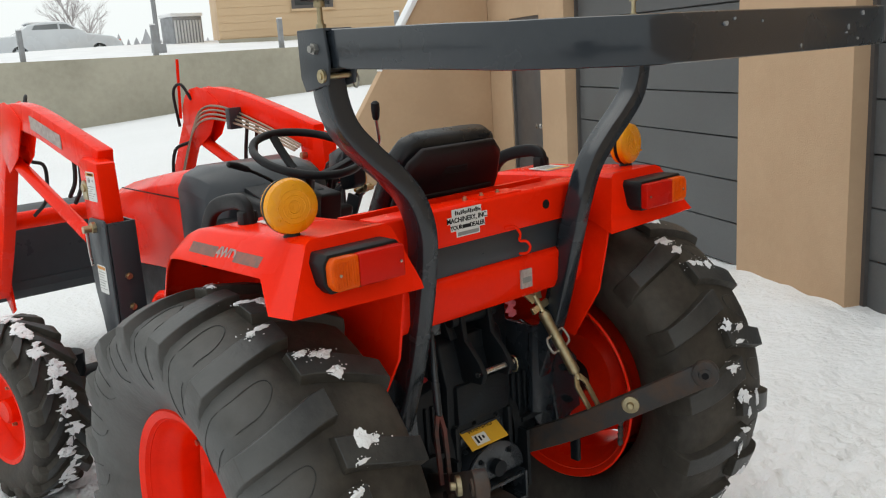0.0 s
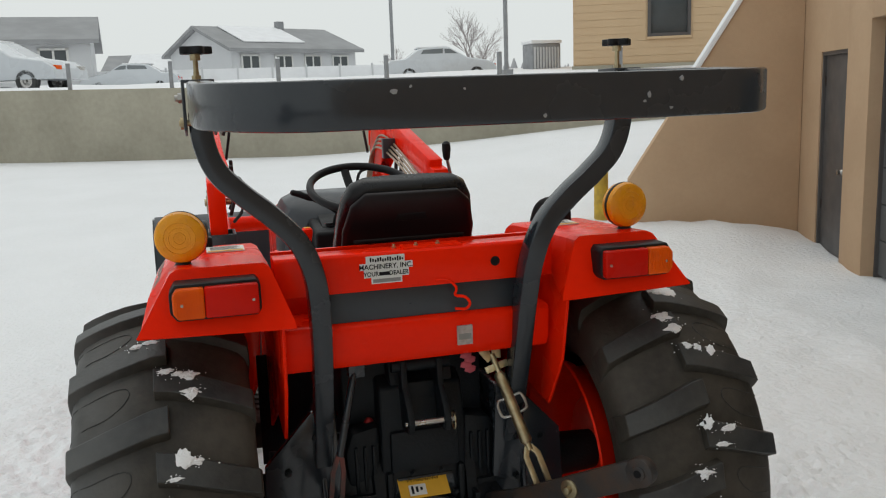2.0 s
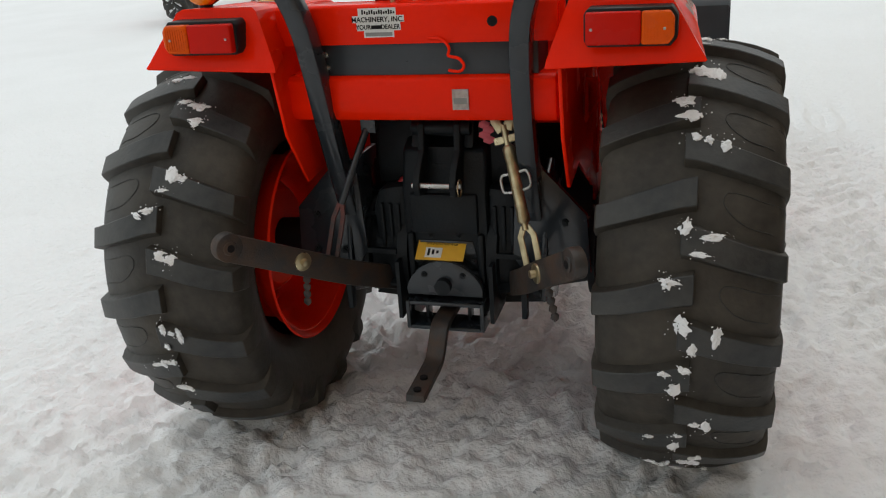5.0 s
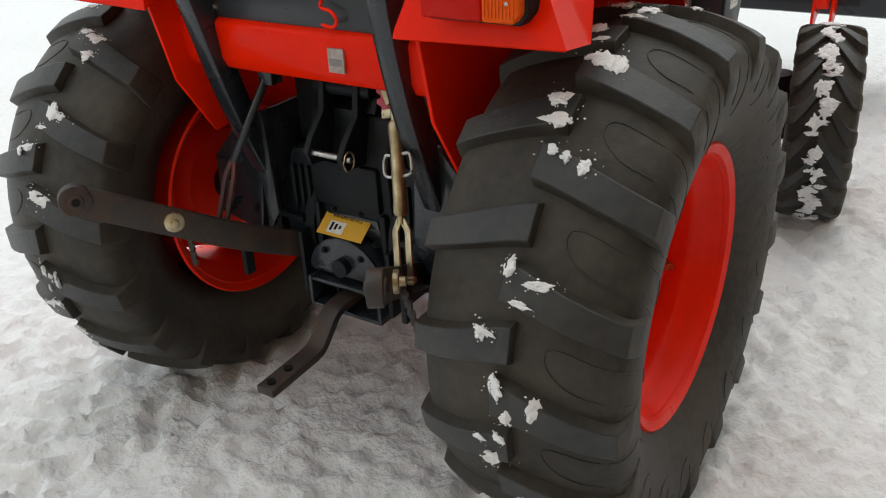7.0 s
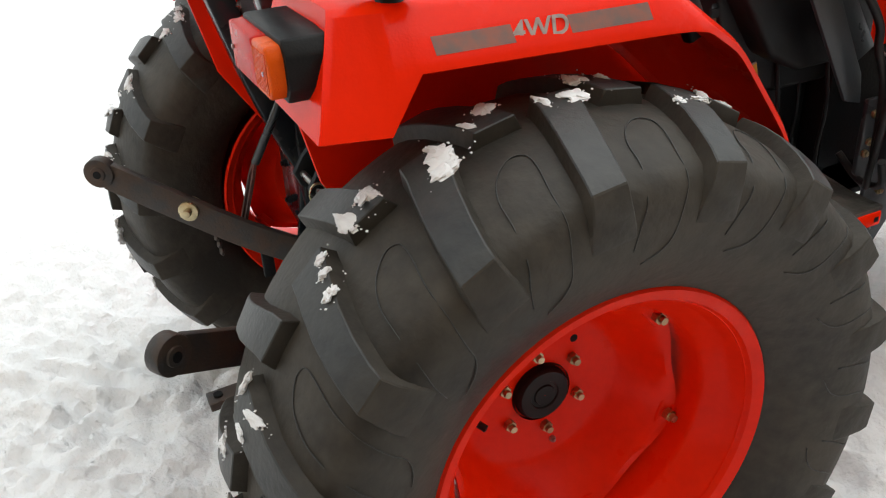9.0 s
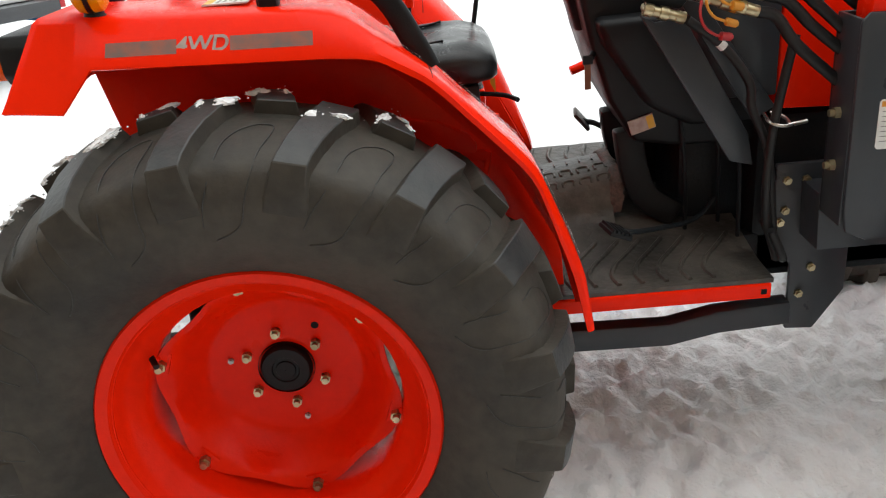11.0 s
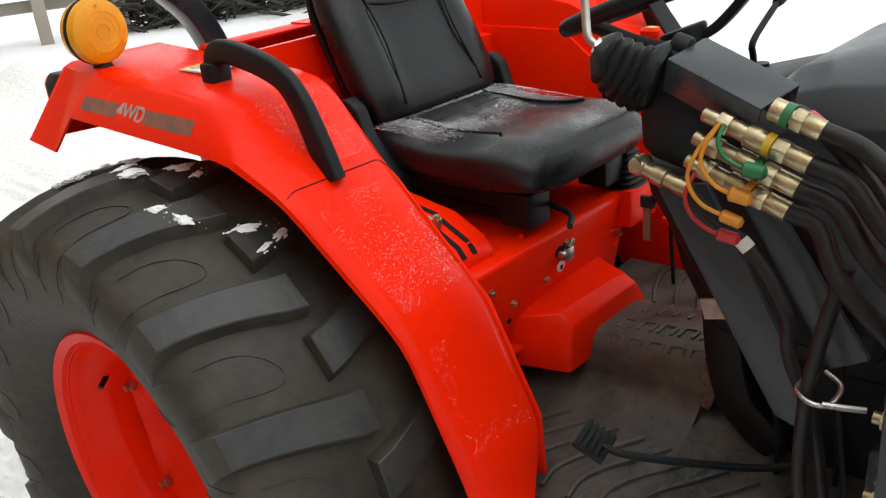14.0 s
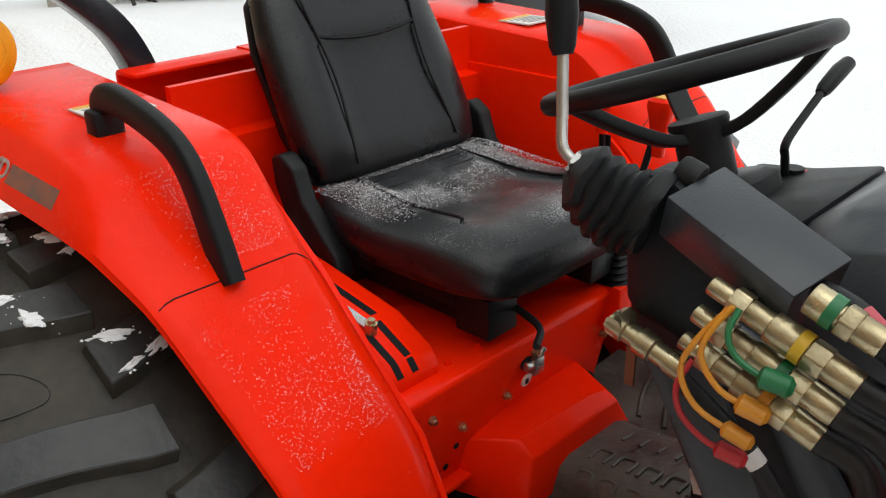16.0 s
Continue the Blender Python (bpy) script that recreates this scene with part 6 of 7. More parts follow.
for d, w, t, dip in ((0.0, 0.17, 0.03, 0), (0.012, 0.195, 0.045, 0.004), (0.06, 0.205, 0.052, 0.013), (0.11, 0.206, 0.051, 0.014), (0.16, 0.205, 0.050, 0.013), (0.212, 0.201, 0.048, 0.012), (0.224, 0.200, 0.048, 0.002), (0.25, 0.197, 0.047, 0.002), (0.31, 0.185, 0.042, 0.002), (0.345, 0.165, 0.036, 0), (0.362, 0.135, 0.022, 0)):
    rings.append(seat_section(0.098 - d * 0.50, 1.150 + d * 0.985, radians(90 - 26), w, t, dip, 0.112))
loft(b, rings)
back = part("seat_back", b, VINYL, tractor, "black vinyl seat back", sharp=60)


def on_front(x, d, out):
    return (x, 0.098 - d * 0.50 + (0.047 + out) * 0.9, 1.150 + d * 0.985 + (0.047 + out) * 0.44)


for s in (-1, 1):
    b = M()
    tube(b, spline([on_front(s * (0.116 + 0.008 * math.cos(d * 20)), d, -0.001) for d in (0.02, 0.08, 0.14, 0.20, 0.26, 0.30, 0.335)], 5), 0.0028, 6)
    part("piping", b, BLACK, back)
b = M()
tube(b, spline([on_front(x, 0.226 - 0.9 * (0.0125 - x * x), -0.002) for x in (-0.112, -0.07, -0.03, 0, 0.03, 0.07, 0.112)], 5), 0.0030, 6)
part("piping", b, BLACK, back)
b = M()
shell = []
for x, d in ((-0.175, 0.02), (-0.192, 0.10), (-0.19, 0.24), (-0.17, 0.315), (-0.13, 0.35), (0.13, 0.35), (0.17, 0.315), (0.19, 0.24), (0.192, 0.10), (0.175, 0.02)):
    shell.append((x, d))
def on_back(x, d, out):
    return Vector((x, 0.098 - d * 0.50 - 0.040 - out, 1.150 + d * 0.985 - 0.018 - out * 0.5))
loft(b, [[on_back(x, d, 0.0) for x, d in shell], [on_back(x, d, 0.012) for x, d in shell], [on_back(x * 0.94, 0.02 + (d - 0.02) * 0.95, 0.020) for x, d in shell]])
bshell = part("back_shell", b, MAROON, tractor, "dark plastic seat back shell", bevel=0.004)
b = M()
loft(b, [[on_back(x, d, 0.0195) for x, d in ((-0.165, 0.03), (-0.165, 0.225), (0.165, 0.225), (0.165, 0.03))], [on_back(x, d, 0.026) for x, d in ((-0.158, 0.035), (-0.158, 0.218), (0.158, 0.218), (0.158, 0.035))]])
part("raised_panel", b, MAROON, bshell, bevel=0.004)
b = M()
loft(b, [[on_back(x, d, 0.019) for x, d in ((-0.05, 0.272), (-0.042, 0.296), (0.042, 0.296), (0.05, 0.272))], [on_back(x, d, 0.022) for x, d in ((-0.045, 0.275), (-0.038, 0.293), (0.038, 0.293), (0.045, 0.275))]])
part("handle_recess", b, INK, bshell)
for x in (-0.12, 0.0, 0.12):
    b = M()
    p = on_back(x, 0.205, 0.026)
    rod(b, p, p + Vector((0, -0.003, -0.0015)), 0.005, 10)
    part("screw", b, STEEL, bshell)
for s in (-1, 1):
    b = M()
    ring = [(0.045, 1.215), (0.075, 1.225), (0.105, 1.205), (0.125, 1.150), (0.20, 1.075), (0.215, 1.040), (0.19, 1.02), (0.14, 1.035), (0.08, 1.10), (0.05, 1.165)]
    prism(b, ring, "x", s * 0.215, s * 0.250)
    part("recliner_cover", b, BLACK, tractor, bevel=0.008, segs=3)
b = M()
box(b, (-0.17, 0.10, 1.02), (0.17, 0.40, 1.055))
srail = part("seat_suspension", b, BLACK, tractor, "black seat slide frame", bevel=0.003)
for lo, hi in (((-0.17, 0.10, 0.985), (0.17, 0.16, 1.0195)), ((-0.17, 0.40, 0.985), (-0.10, 0.47, 1.055)), ((0.10, 0.40, 0.985), (0.17, 0.47, 1.055)), ((-0.15, 0.16, 0.985), (-0.13, 0.40, 1.008)), ((0.13, 0.16, 0.985), (0.15, 0.40, 1.008))):
    b = M()
    box(b, lo, hi)
    part("slide_rail", b, BLACK, srail, bevel=0.003)
b = M()
tube(b, spline([(0.10, 0.46, 1.02), (0.12, 0.53, 1.015), (0.165, 0.56, 1.012)], 4), 0.006, 8)
part("slide_lever", b, BLACK, srail)
# levers on the left fender
b = M()
box(b, (-0.352, 0.292, 1.05), (-0.347, 0.308, 1.16))
rod(b, (-0.34, 0.30, 1.08), (-0.315, 0.31, 1.185), 0.006)
lv = part("side_lever", b, BLACK, tractor, "side lever with red grip")
lv.location.x = -0.030
b = M()
tube(b, spline([(-0.315, 0.31, 1.175), (-0.313, 0.314, 1.225), (-0.312, 0.325, 1.247), (-0.31, 0.345, 1.25)], 4), 0.012, 10)
part("grip", b, RED, lv)
b = M()
box(b, (-0.262, 0.395, 0.88), (-0.150, 0.500, 0.966))
part("lever_box", b, RED, tractor, "red sheet box under the range lever", bevel=0.006)
b = M()
rod(b, (-0.195, 0.462, 1.03), (-0.216, 0.500, 1.225), 0.0065)
lv = part("range_lever", b, BLACK, tractor, "gear lever with red grip in a black bellows")
b = M()
rings = []
for k in range(15):
    w = (0.0 if k % 2 else 0.007) - 0.0016 * k
    rings.append([Vector((-0.200 + (0.044 + w) * math.copysign(abs(math.cos(t)) ** 0.5, math.cos(t)), 0.452 + (0.040 + w) * math.copysign(abs(math.sin(t)) ** 0.5, math.sin(t)), 0.964 + 0.0062 * k)) for t in [2 * math.pi * i / 20 for i in range(20)]])
loft(b, rings)
part("bellows", b, BLACK, lv, "ribbed rubber bellows", sharp=70)
b = M()
g = Vector((-0.219, 0.506, 1.285))
rings = []
for dz, k in ((-0.085, 0.45), (-0.055, 0.58), (-0.015, 0.85), (0.0, 1.0), (0.012, 0.95), (0.017, 0.7)):
    rings.append([g + Vector((0.019 * k * math.copysign(abs(math.cos(t)) ** 0.6, math.cos(t)), 0.004 + 0.023 * k * math.copysign(abs(math.sin(t)) ** 0.6, math.sin(t)), dz)) for t in [2 * math.pi * i / 16 for i in range(16)]])
loft(b, rings)
gp = part("grip", b, RED, lv)
b = M()
box(b, (g.x - 0.010, g.y - 0.008, g.z + 0.0172), (g.x + 0.010, g.y + 0.016, g.z + 0.0184))
part("grip_mark", b, YELLOW, gp)
b = M()
rod(b, (-0.30, 0.525, 0.69), (-0.30, 0.515, 0.85), 0.005)
rl = part("gear_lever", b, BLACK, tractor, "short lever with red handle")
b = M()
box(b, (-0.309, 0.495, 0.84), (-0.291, 0.545, 0.856))
part("grip", b, RED, rl, bevel=0.004)
b = M()
box(b, (-0.391, 0.53, 0.86), (-0.388, 0.545, 0.94))
part("yellow_strip", b, YELLOW, tractor)

# dashboard and steering
b = M()
prism(b, [(0.71, 1.250), (0.735, 1.13), (0.78, 0.985), (0.84, 0.88), (0.95, 0.86), (1.14, 0.86), (1.14, 1.295), (0.98, 1.290), (0.80, 1.262)], "x", -0.165, 0.165)
dash = part("dashboard", b, BLACK, tractor, "black steering console", bevel=0.014, segs=3)
b = M()
prism(b, [(0.74, 1.19), (0.76, 1.13), (0.86, 0.98), (0.96, 0.93), (1.13, 0.93), (1.13, 1.20)], "x", -0.235, 0.235)
part("lower_cowl", b, BLACK, dash, bevel=0.02, segs=3)
b = M()
sweep(b, spline([(0.10, 0.835, 0.90), (0.105, 0.85, 0.80), (0.11, 0.88, 0.72), (0.12, 0.96, 0.665)], 4), rect(0.07, 0.05), up=(1, 0, 0))
part("column_leg", b, BLACK, dash, bevel=0.008)
b = M()
sweep(b, spline([(-0.10, 0.835, 0.90), (-0.105, 0.85, 0.80), (-0.11, 0.90, 0.70), (-0.12, 0.98, 0.665)], 4), rect(0.06, 0.05), up=(1, 0, 0))
part("column_leg", b, BLACK, dash, bevel=0.008)
b = M()
box(b, (-0.138, 0.84, 0.61), (-0.126, 1.13, 0.96))
part("pedal_guard", b, IRON, tractor, bevel=0.002)
b = M()
box(b, (-0.12, 0.96, 0.60), (0.12, 1.13, 0.93))
part("clutch_housing", b, IRON, tractor, bevel=0.02)
for x, y in ((0.17, 0.95), (0.15, 1.04), (0.215, 1.07)):
    b = M()
    tube(b, spline([(x, y, 0.94), (x + 0.012, y + 0.01, 0.82), (x - 0.004, y + 0.02, 0.70), (x, y + 0.02, 0.615)], 4), 0.0055, 8)
    part("linkage_rod", b, IRON, tractor)
b = M()
rings = []
for y, w, z0, z1 in ((0.90, 0.20, 1.17, 1.288), (0.96, 0.255, 1.10, 1.336), (1.03, 0.270, 1.0, 1.358), (1.138, 0.274, 1.0, 1.368)):
    rings.append([Vector((x, y, z)) for x, z in ((-w, z0), (-w, z1 - 0.075), (-w + 0.03, z1 - 0.025), (-w + 0.09, z1), (w - 0.09, z1), (w - 0.03, z1 - 0.025), (w, z1 - 0.075), (w, z0))])
loft(b, rings)
part("cowl", b, SLATE, tractor, "dark grey instrument cowl", bevel=0.004)
b = M()
prism(b, [(0.762, 1.22), (0.775, 1.262), (0.90, 1.295), (0.90, 1.245)], "x", -0.13, 0.13)
part("instrument_panel", b, BLACK, dash, bevel=0.006)
b = M()
rod(b, (0.160, 0.742, 1.105), (0.176, 0.735, 1.10), 0.008)
box(b, (0.172, 0.715, 1.085), (0.180, 0.738, 1.105))
key = part("ignition_key", b, BLACK, dash)
b = M()
box(b, (0.174, 0.719, 1.025), (0.178, 0.733, 1.087))
part("key_tag", b, mat("brown_key_tag", (0.18, 0.07, 0.03), 0.6), key)
sw_c, sw_t = Vector((0.006, 0.672, 1.412)), radians(20)
swm = Matrix.Translation(sw_c) @ Matrix.Rotation(sw_t, 4, "X")
b = M()
loop = [swm @ Vector((0.185 * math.cos(a), 0.185 * math.sin(a), 0)) for a in np.linspace(0, 2 * math.pi, 49)[:-1]]
rings = []
for i, p in enumerate(loop):
    a = 2 * math.pi * i / 48
    o = swm.to_3x3() @ Vector((math.cos(a), math.sin(a), 0))
    u = swm.to_3x3() @ Vector((0, 0, 1))
    rings.append([p + o * 0.0135 * math.cos(t) + u * 0.0145 * math.sin(t) for t in [2 * math.pi * k / 12 for k in range(12)]])
rings.append(rings[0])
loft(b, rings, True, False)
bmesh.ops.remove_doubles(b, verts=b.verts, dist=1e-5)
steer = part("steering_wheel", b, BLACK, tractor, "black three-spoke steering wheel")
for a in (radians(100), radians(-20), radians(220)):
    b = M()
    sweep(b, spline([swm @ Vector((0.02 * math.cos(a), 0.02 * math.sin(a), -0.092)), swm @ Vector((0.065 * math.cos(a), 0.065 * math.sin(a), -0.080)), swm @ Vector((0.13 * math.cos(a), 0.13 * math.sin(a), -0.042)), swm @ Vector((0.182 * math.cos(a), 0.182 * math.sin(a), -0.004))], 4), rect(0.030, 0.016), up=swm.to_3x3() @ Vector((0, 0, 1)))
    part("spoke", b, BLACK, steer, bevel=0.004)
b = M()
revolve(b, [(-0.156, 0.036), (-0.120, 0.037), (-0.090, 0.036), (-0.074, 0.041), (-0.068, 0.040), (-0.066, 0.036), (-0.066, 0.001)], (0, 0, 0), "z", 28)
bmesh.ops.transform(b, matrix=swm, verts=b.verts)
part("hub", b, BLACK, steer)
b = M()
tube(b, [swm @ Vector((0, 0, -0.10)), swm @ Vector((0, 0.01, -0.20)), swm @ Vector((0, 0.02, -0.28))], 0.026, 18)
rings = []
for d, hx, hy in ((-0.150, 0.050, 0.048), (-0.158, 0.066, 0.060), (-0.215, 0.068, 0.062), (-0.27, 0.078, 0.066)):
    rings.append([swm @ Vector((hx * math.copysign(abs(math.cos(t)) ** 0.5, math.cos(t)), 0.018 + hy * math.copysign(abs(math.sin(t)) ** 0.5, math.sin(t)), d)) for t in [2 * math.pi * i / 24 for i in range(24)]])
loft(b, rings)
part("column", b, BLACK, steer)
# shuttle lever on the left of the column
b = M()
tube(b, spline([(-0.095, 0.788, 1.205), (-0.090, 0.786, 1.245), (-0.080, 0.785, 1.290), (-0.073, 0.785, 1.307), (-0.085, 0.785, 1.322), (-0.125, 0.787, 1.347), (-0.170, 0.789, 1.372)], 5), 0.006, 8)
sh = part("shuttle_lever", b, BLACK, tractor, "bent lever with black grip")
b = M()
tube(b, [(-0.160, 0.788, 1.366), (-0.170, 0.789, 1.372), (-0.205, 0.791, 1.388), (-0.233, 0.792, 1.396), (-0.238, 0.792, 1.398)], 0.0115, 10, scale=[0.7, 1.0, 1.1, 0.95, 0.5])
part("grip", b, BLACK, sh)
b = M()
for k in range(4):
    tube(b, [(-0.095 - 0.002 * k, 0.79, 1.240 + k * 0.009), (-0.095 - 0.002 * k, 0.79, 1.247 + k * 0.009)], 0.030 - 0.005 * k, 14)
part("boot", b, BLACK, sh)
b = M()
box(b, (-0.120, 0.80, 1.262), (-0.100, 0.83, 1.270))
part("red_button", b, REDC, sh, bevel=0.003)

# hood and engine
b = M()
rings = []
for y, w, z0, z1 in ((1.142, 0.268, 0.965, 1.356), (1.45, 0.262, 0.95, 1.318), (1.80, 0.250, 0.92, 1.265), (2.02, 0.235, 0.90, 1.215), (2.10, 0.215, 0.90, 1.16)):
    rings.append([Vector((x, y, z)) for x, z in ((-w, z0), (-w, z1 - 0.11), (-w + 0.018, z1 - 0.045), (-w + 0.075, z1 - 0.008), (-w + 0.13, z1), (w - 0.13, z1), (w - 0.075, z1 - 0.008), (w - 0.018, z1 - 0.045), (w, z1 - 0.11), (w, z0))])
loft(b, rings)
hood = part("hood", b, RED, tractor, "glossy red engine hood", bevel=0.006, segs=3)
for s in (-1, 1):
    b = M()
    box(b, (s * 0.268 - 0.002, 1.135, 1.252), (s * 0.268 + 0.002, 1.70, 1.256))
    part("hood_seam", b, INK, hood)
b = M()
bmesh.ops.create_uvsphere(b, u_segments=20, v_segments=8, radius=0.026, matrix=Matrix.Translation((0.215, 1.265, 1.333)) @ Matrix.Rotation(radians(35), 4, "Y") @ Matrix.Diagonal((0.9, 1.5, 0.15, 1)))
part("badge", b, STEEL, hood)
b = M()
box(b, (-0.19, 1.132, 0.50), (0.19, 1.98, 0.93))
part("engine_block", b, IRON, tractor, bevel=0.02)
b = M()
box(b, (-0.22, 2.0, 0.62), (0.22, 2.12, 1.19))
part("grille", b, BLACK, tractor, bevel=0.01)
b = M()
box(b, (-0.16, 0.60, 0.46), (0.16, 1.20, 0.56))
for s in (-1, 1):
    box(b, (s * 0.17 - 0.02, 1.10, 0.50), (s * 0.17 + 0.02, 2.2, 0.62))
part("chassis_frame", b, IRON, tractor, bevel=0.006)
b = M()
rod(b, (-0.60, FRONT_Y, 0.42), (0.60, FRONT_Y, 0.42), 0.06, 16)
box(b, (-0.14, FRONT_Y - 0.12, 0.36), (0.14, FRONT_Y + 0.12, 0.52))
for s in (-1, 1):
    rod(b, (s * 0.56, FRONT_Y, 0.30), (s * 0.54, FRONT_Y, 0.56), 0.075, 16)
part("front_axle", b, IRON, tractor, bevel=0.004)

# front loader
for s in (1, -1):
    b = M()
    prism(b, [(1.190, 0.80), (1.198, 0.748), (1.245, 0.727), (1.315, 0.730), (1.332, 0.758), (1.347, 0.831), (1.377, 0.922), (1.388, 0.98), (1.389, 1.031), (1.356, 1.192), (1.336, 1.210), (1.20, 1.213), (1.185, 1.195)], "x", s * 0.498, s * 0.510)
    lpost = part("loader_post", b, SLATE, tractor, "dark grey loader upright", bevel=0.006)
    lpost.location = (0, 0.018, 0) if s > 0 else (-0.03, 0, 0)
    for y0, y1, y2 in ((1.187, 1.187, 1.187), (1.322, 1.374, 1.340)):
        b = M()
        prism(b, [(y0, 0.76), (y0 + 0.010, 0.76), (y1 + 0.010, 1.02), (y2 + 0.010, 1.20), (y2, 1.20), (y1, 1.02)], "x", s * 0.400, s * 0.498)
        part("flange", b, SLATE, lpost, bevel=0.003)
    b = M()
    prism(b, [(1.187, 0.76), (1.325, 0.76), (1.375, 0.98), (1.375, 1.03), (1.345, 1.20), (1.187, 1.20)], "x", s * 0.396, s * 0.408)
    part("inner_plate", b, SLATE, lpost, bevel=0.003)
    b = M()
    prism(b, [(1.175, 0.40), (1.245, 0.395), (1.315, 0.50), (1.315, 0.84), (1.125, 0.84), (1.125, 0.64), (1.175, 0.58)], "x", s * 0.285, s * 0.300)
    prism(b, [(1.19, 0.66), (1.36, 0.66), (1.37, 0.80), (1.185, 0.80)], "x", s * 0.30, s * 0.40)
    lb2 = part("mount_plate", b, SLATE, lpost, bevel=0.004)
    for y, z in ((1.150, 0.80), (1.195, 0.80), (1.150, 0.725), (1.140, 0.695), (1.225, 0.57), (1.20, 0.50)):
        b = M()
        hexbolt(b, (s * 0.300, y, z), (s, 0, 0), 0.011, 0.014)
        part("mount_bolt", b, BRASS, lpost)
    for z in (1.0, 0.885):
        b = M()
        hexbolt(b, (s * 0.45, 1.186, z), (0, -1, 0), 0.013, 0.022)
        part("stop_bolt", b, BRASS, lpost)
    b = M()
    sweep(b, [(s * 0.275, 0.28, 0.415), (s * 0.280, 0.62, 0.415), (s * 0.283, 0.90, 0.412), (s * 0.285, 1.02, 0.438), (s * 0.287, 1.20, 0.450)], rect(0.05, 0.062), up=(0, 0, 1))
    part("subframe_rail", b, SLATE, tractor, "dark grey loader subframe rail", bevel=0.005)
    # label on the post
    b = M()
    lm = frame_at((s * 0.5105, 1.277, 0.976), (0, s, 0), (0, 0, 1))
    prism(b, [(-0.039, -0.038), (-0.034, -0.043), (0.039, -0.043), (0.044, -0.038), (0.044, 0.057), (0.039, 0.062), (-0.034, 0.062), (-0.039, 0.057)], "z", 0, 0.0015)
    bmesh.ops.transform(b, matrix=lm, verts=b.verts)
    lab = part("safety_label", b, WHITE, lpost, "white printed safety label", bevel=0.0)
    b = M()
    box(b, (-0.035, 0.047, 0.0015), (0.040, 0.058, 0.0022), lm)
    part("label_band", b, ORANGEC, lab)
    b = M()
    for k in range(7):
        box(b, (-0.032, 0.036 - k * 0.0105, 0.0015), (0.034 - 0.010 * (k % 3), 0.0378 - k * 0.0105, 0.0020), lm)
    part("print_block", b, GREY, lab)
    bx = 0.445 if s > 0 else 0.475
    # boom: pivot block, rear boom, knee, front boom
    b = M()
    prism(b, [(1.205, 1.19), (1.385, 1.19), (1.395, 1.415), (1.35, 1.430), (1.212, 1.412)], "x", s * 0.425, s * 0.495)
    pb = part("pivot_tower", b, RED, tractor, "red loader pivot tower", bevel=0.006)
    pb.location = (0.006, 0.018, 0) if s > 0 else (-0.034, 0, 0)
    b = M()
    lm = frame_at((s * 0.4955, 1.285, 1.335), (0, s, 0), (0, 0, 1))
    prism(b, [(-0.043, -0.056), (-0.037, -0.062), (0.037, -0.062), (0.043, -0.056), (0.043, 0.040), (0.037, 0.046), (-0.037, 0.046), (-0.043, 0.040)], "z", 0, 0.0015)
    bmesh.ops.transform(b, matrix=lm, verts=b.verts)
    lab = part("safety_label", b, WHITE, pb, "white printed safety label")
    b = M()
    box(b, (-0.038, 0.030, 0.0015), (0.038, 0.042, 0.0022), lm)
    band = part("label_band", b, ORANGEC, lab)
    text_part("lettering", "WARNING", 0.0105, lm @ Matrix.Translation((0.006, 0.036, 0.0025)), INK, band, 1.0)
    b = M()
    for k in range(6):
        box(b, (-0.034, -0.009 - k * 0.0085, 0.0015), (0.030 - 0.014 * (k % 3), -0.0075 - k * 0.0085, 0.0020), lm)
    tube(b, [lm @ Vector((-0.014 + 0.0085 * math.cos(a), 0.014 + 0.0085 * math.sin(a), 0.002)) for a in np.linspace(0, 2 * math.pi, 20)], 0.0009, 5)
    tube(b, [lm @ Vector((-0.020, 0.020, 0.002)), lm @ Vector((-0.008, 0.008, 0.002))], 0.0009, 5)
    box(b, (0.016, 0.010, 0.0015), (0.024, 0.018, 0.0020), lm)
    part("print_block", b, GREY, lab)
    b = M()
    rod(b, (s * 0.40, 1.352, 1.318), (s * 0.508, 1.352, 1.318), 0.015, 20)
    rod(b, (s * 0.4955, 1.352, 1.318), (s * 0.501, 1.352, 1.318), 0.028, 24)
    box(b, (s * 0.498 - 0.0025, 1.330, 1.275), (s * 0.498 + 0.0025, 1.374, 1.318))
    part("pivot_pin", b, BRASS, pb)
    b = M()
    path = [(s * 0.46, 1.30, 1.395), (s * bx, 1.60, 1.470), (s * bx, 1.95, 1.540), (s * bx, 2.22, 1.562), (s * bx, 2.38, 1.520), (s * bx, 2.52, 1.38), (s * bx, 2.84, 0.95), (s * 0.46, 3.20, 0.60)]
    sweep(b, spline(path, 5), rect(0.118, 0.062), up=(1, 0, 0.001))
    boom = part("loader_boom", b, RED, tractor, "red loader boom arm", bevel=0.007)
    b = M()
    for e in (-0.036, 0.030):
        prism(b, [(2.10, 1.545), (2.22, 1.605), (2.32, 1.625), (2.41, 1.615), (2.48, 1.575), (2.525, 1.51), (2.53, 1.44), (2.41, 1.30), (2.24, 1.38)], "x", s * bx + e, s * bx + e + 0.006)
    part("knee_plate", b, RED, boom, bevel=0.002)
    b = M()
    box(b, (s * (bx + 0.0315), 1.62, 1.480), (s * (bx + 0.0345), 1.98, 1.535), None)
    for v in b.verts:
        v.co.z += (v.co.y - 1.80) * 0.20
    part("logo_bar", b, PALE, boom, "faded pale marking")
    # lift cylinder
    b = M()
    rod(b, (s * 0.454, 1.60, 1.085), (s * bx, 2.40, 1.35), 0.028, 20)
    cyl = part("lift_cylinder", b, RED, tractor, "red hydraulic lift cylinder")
    b = M()
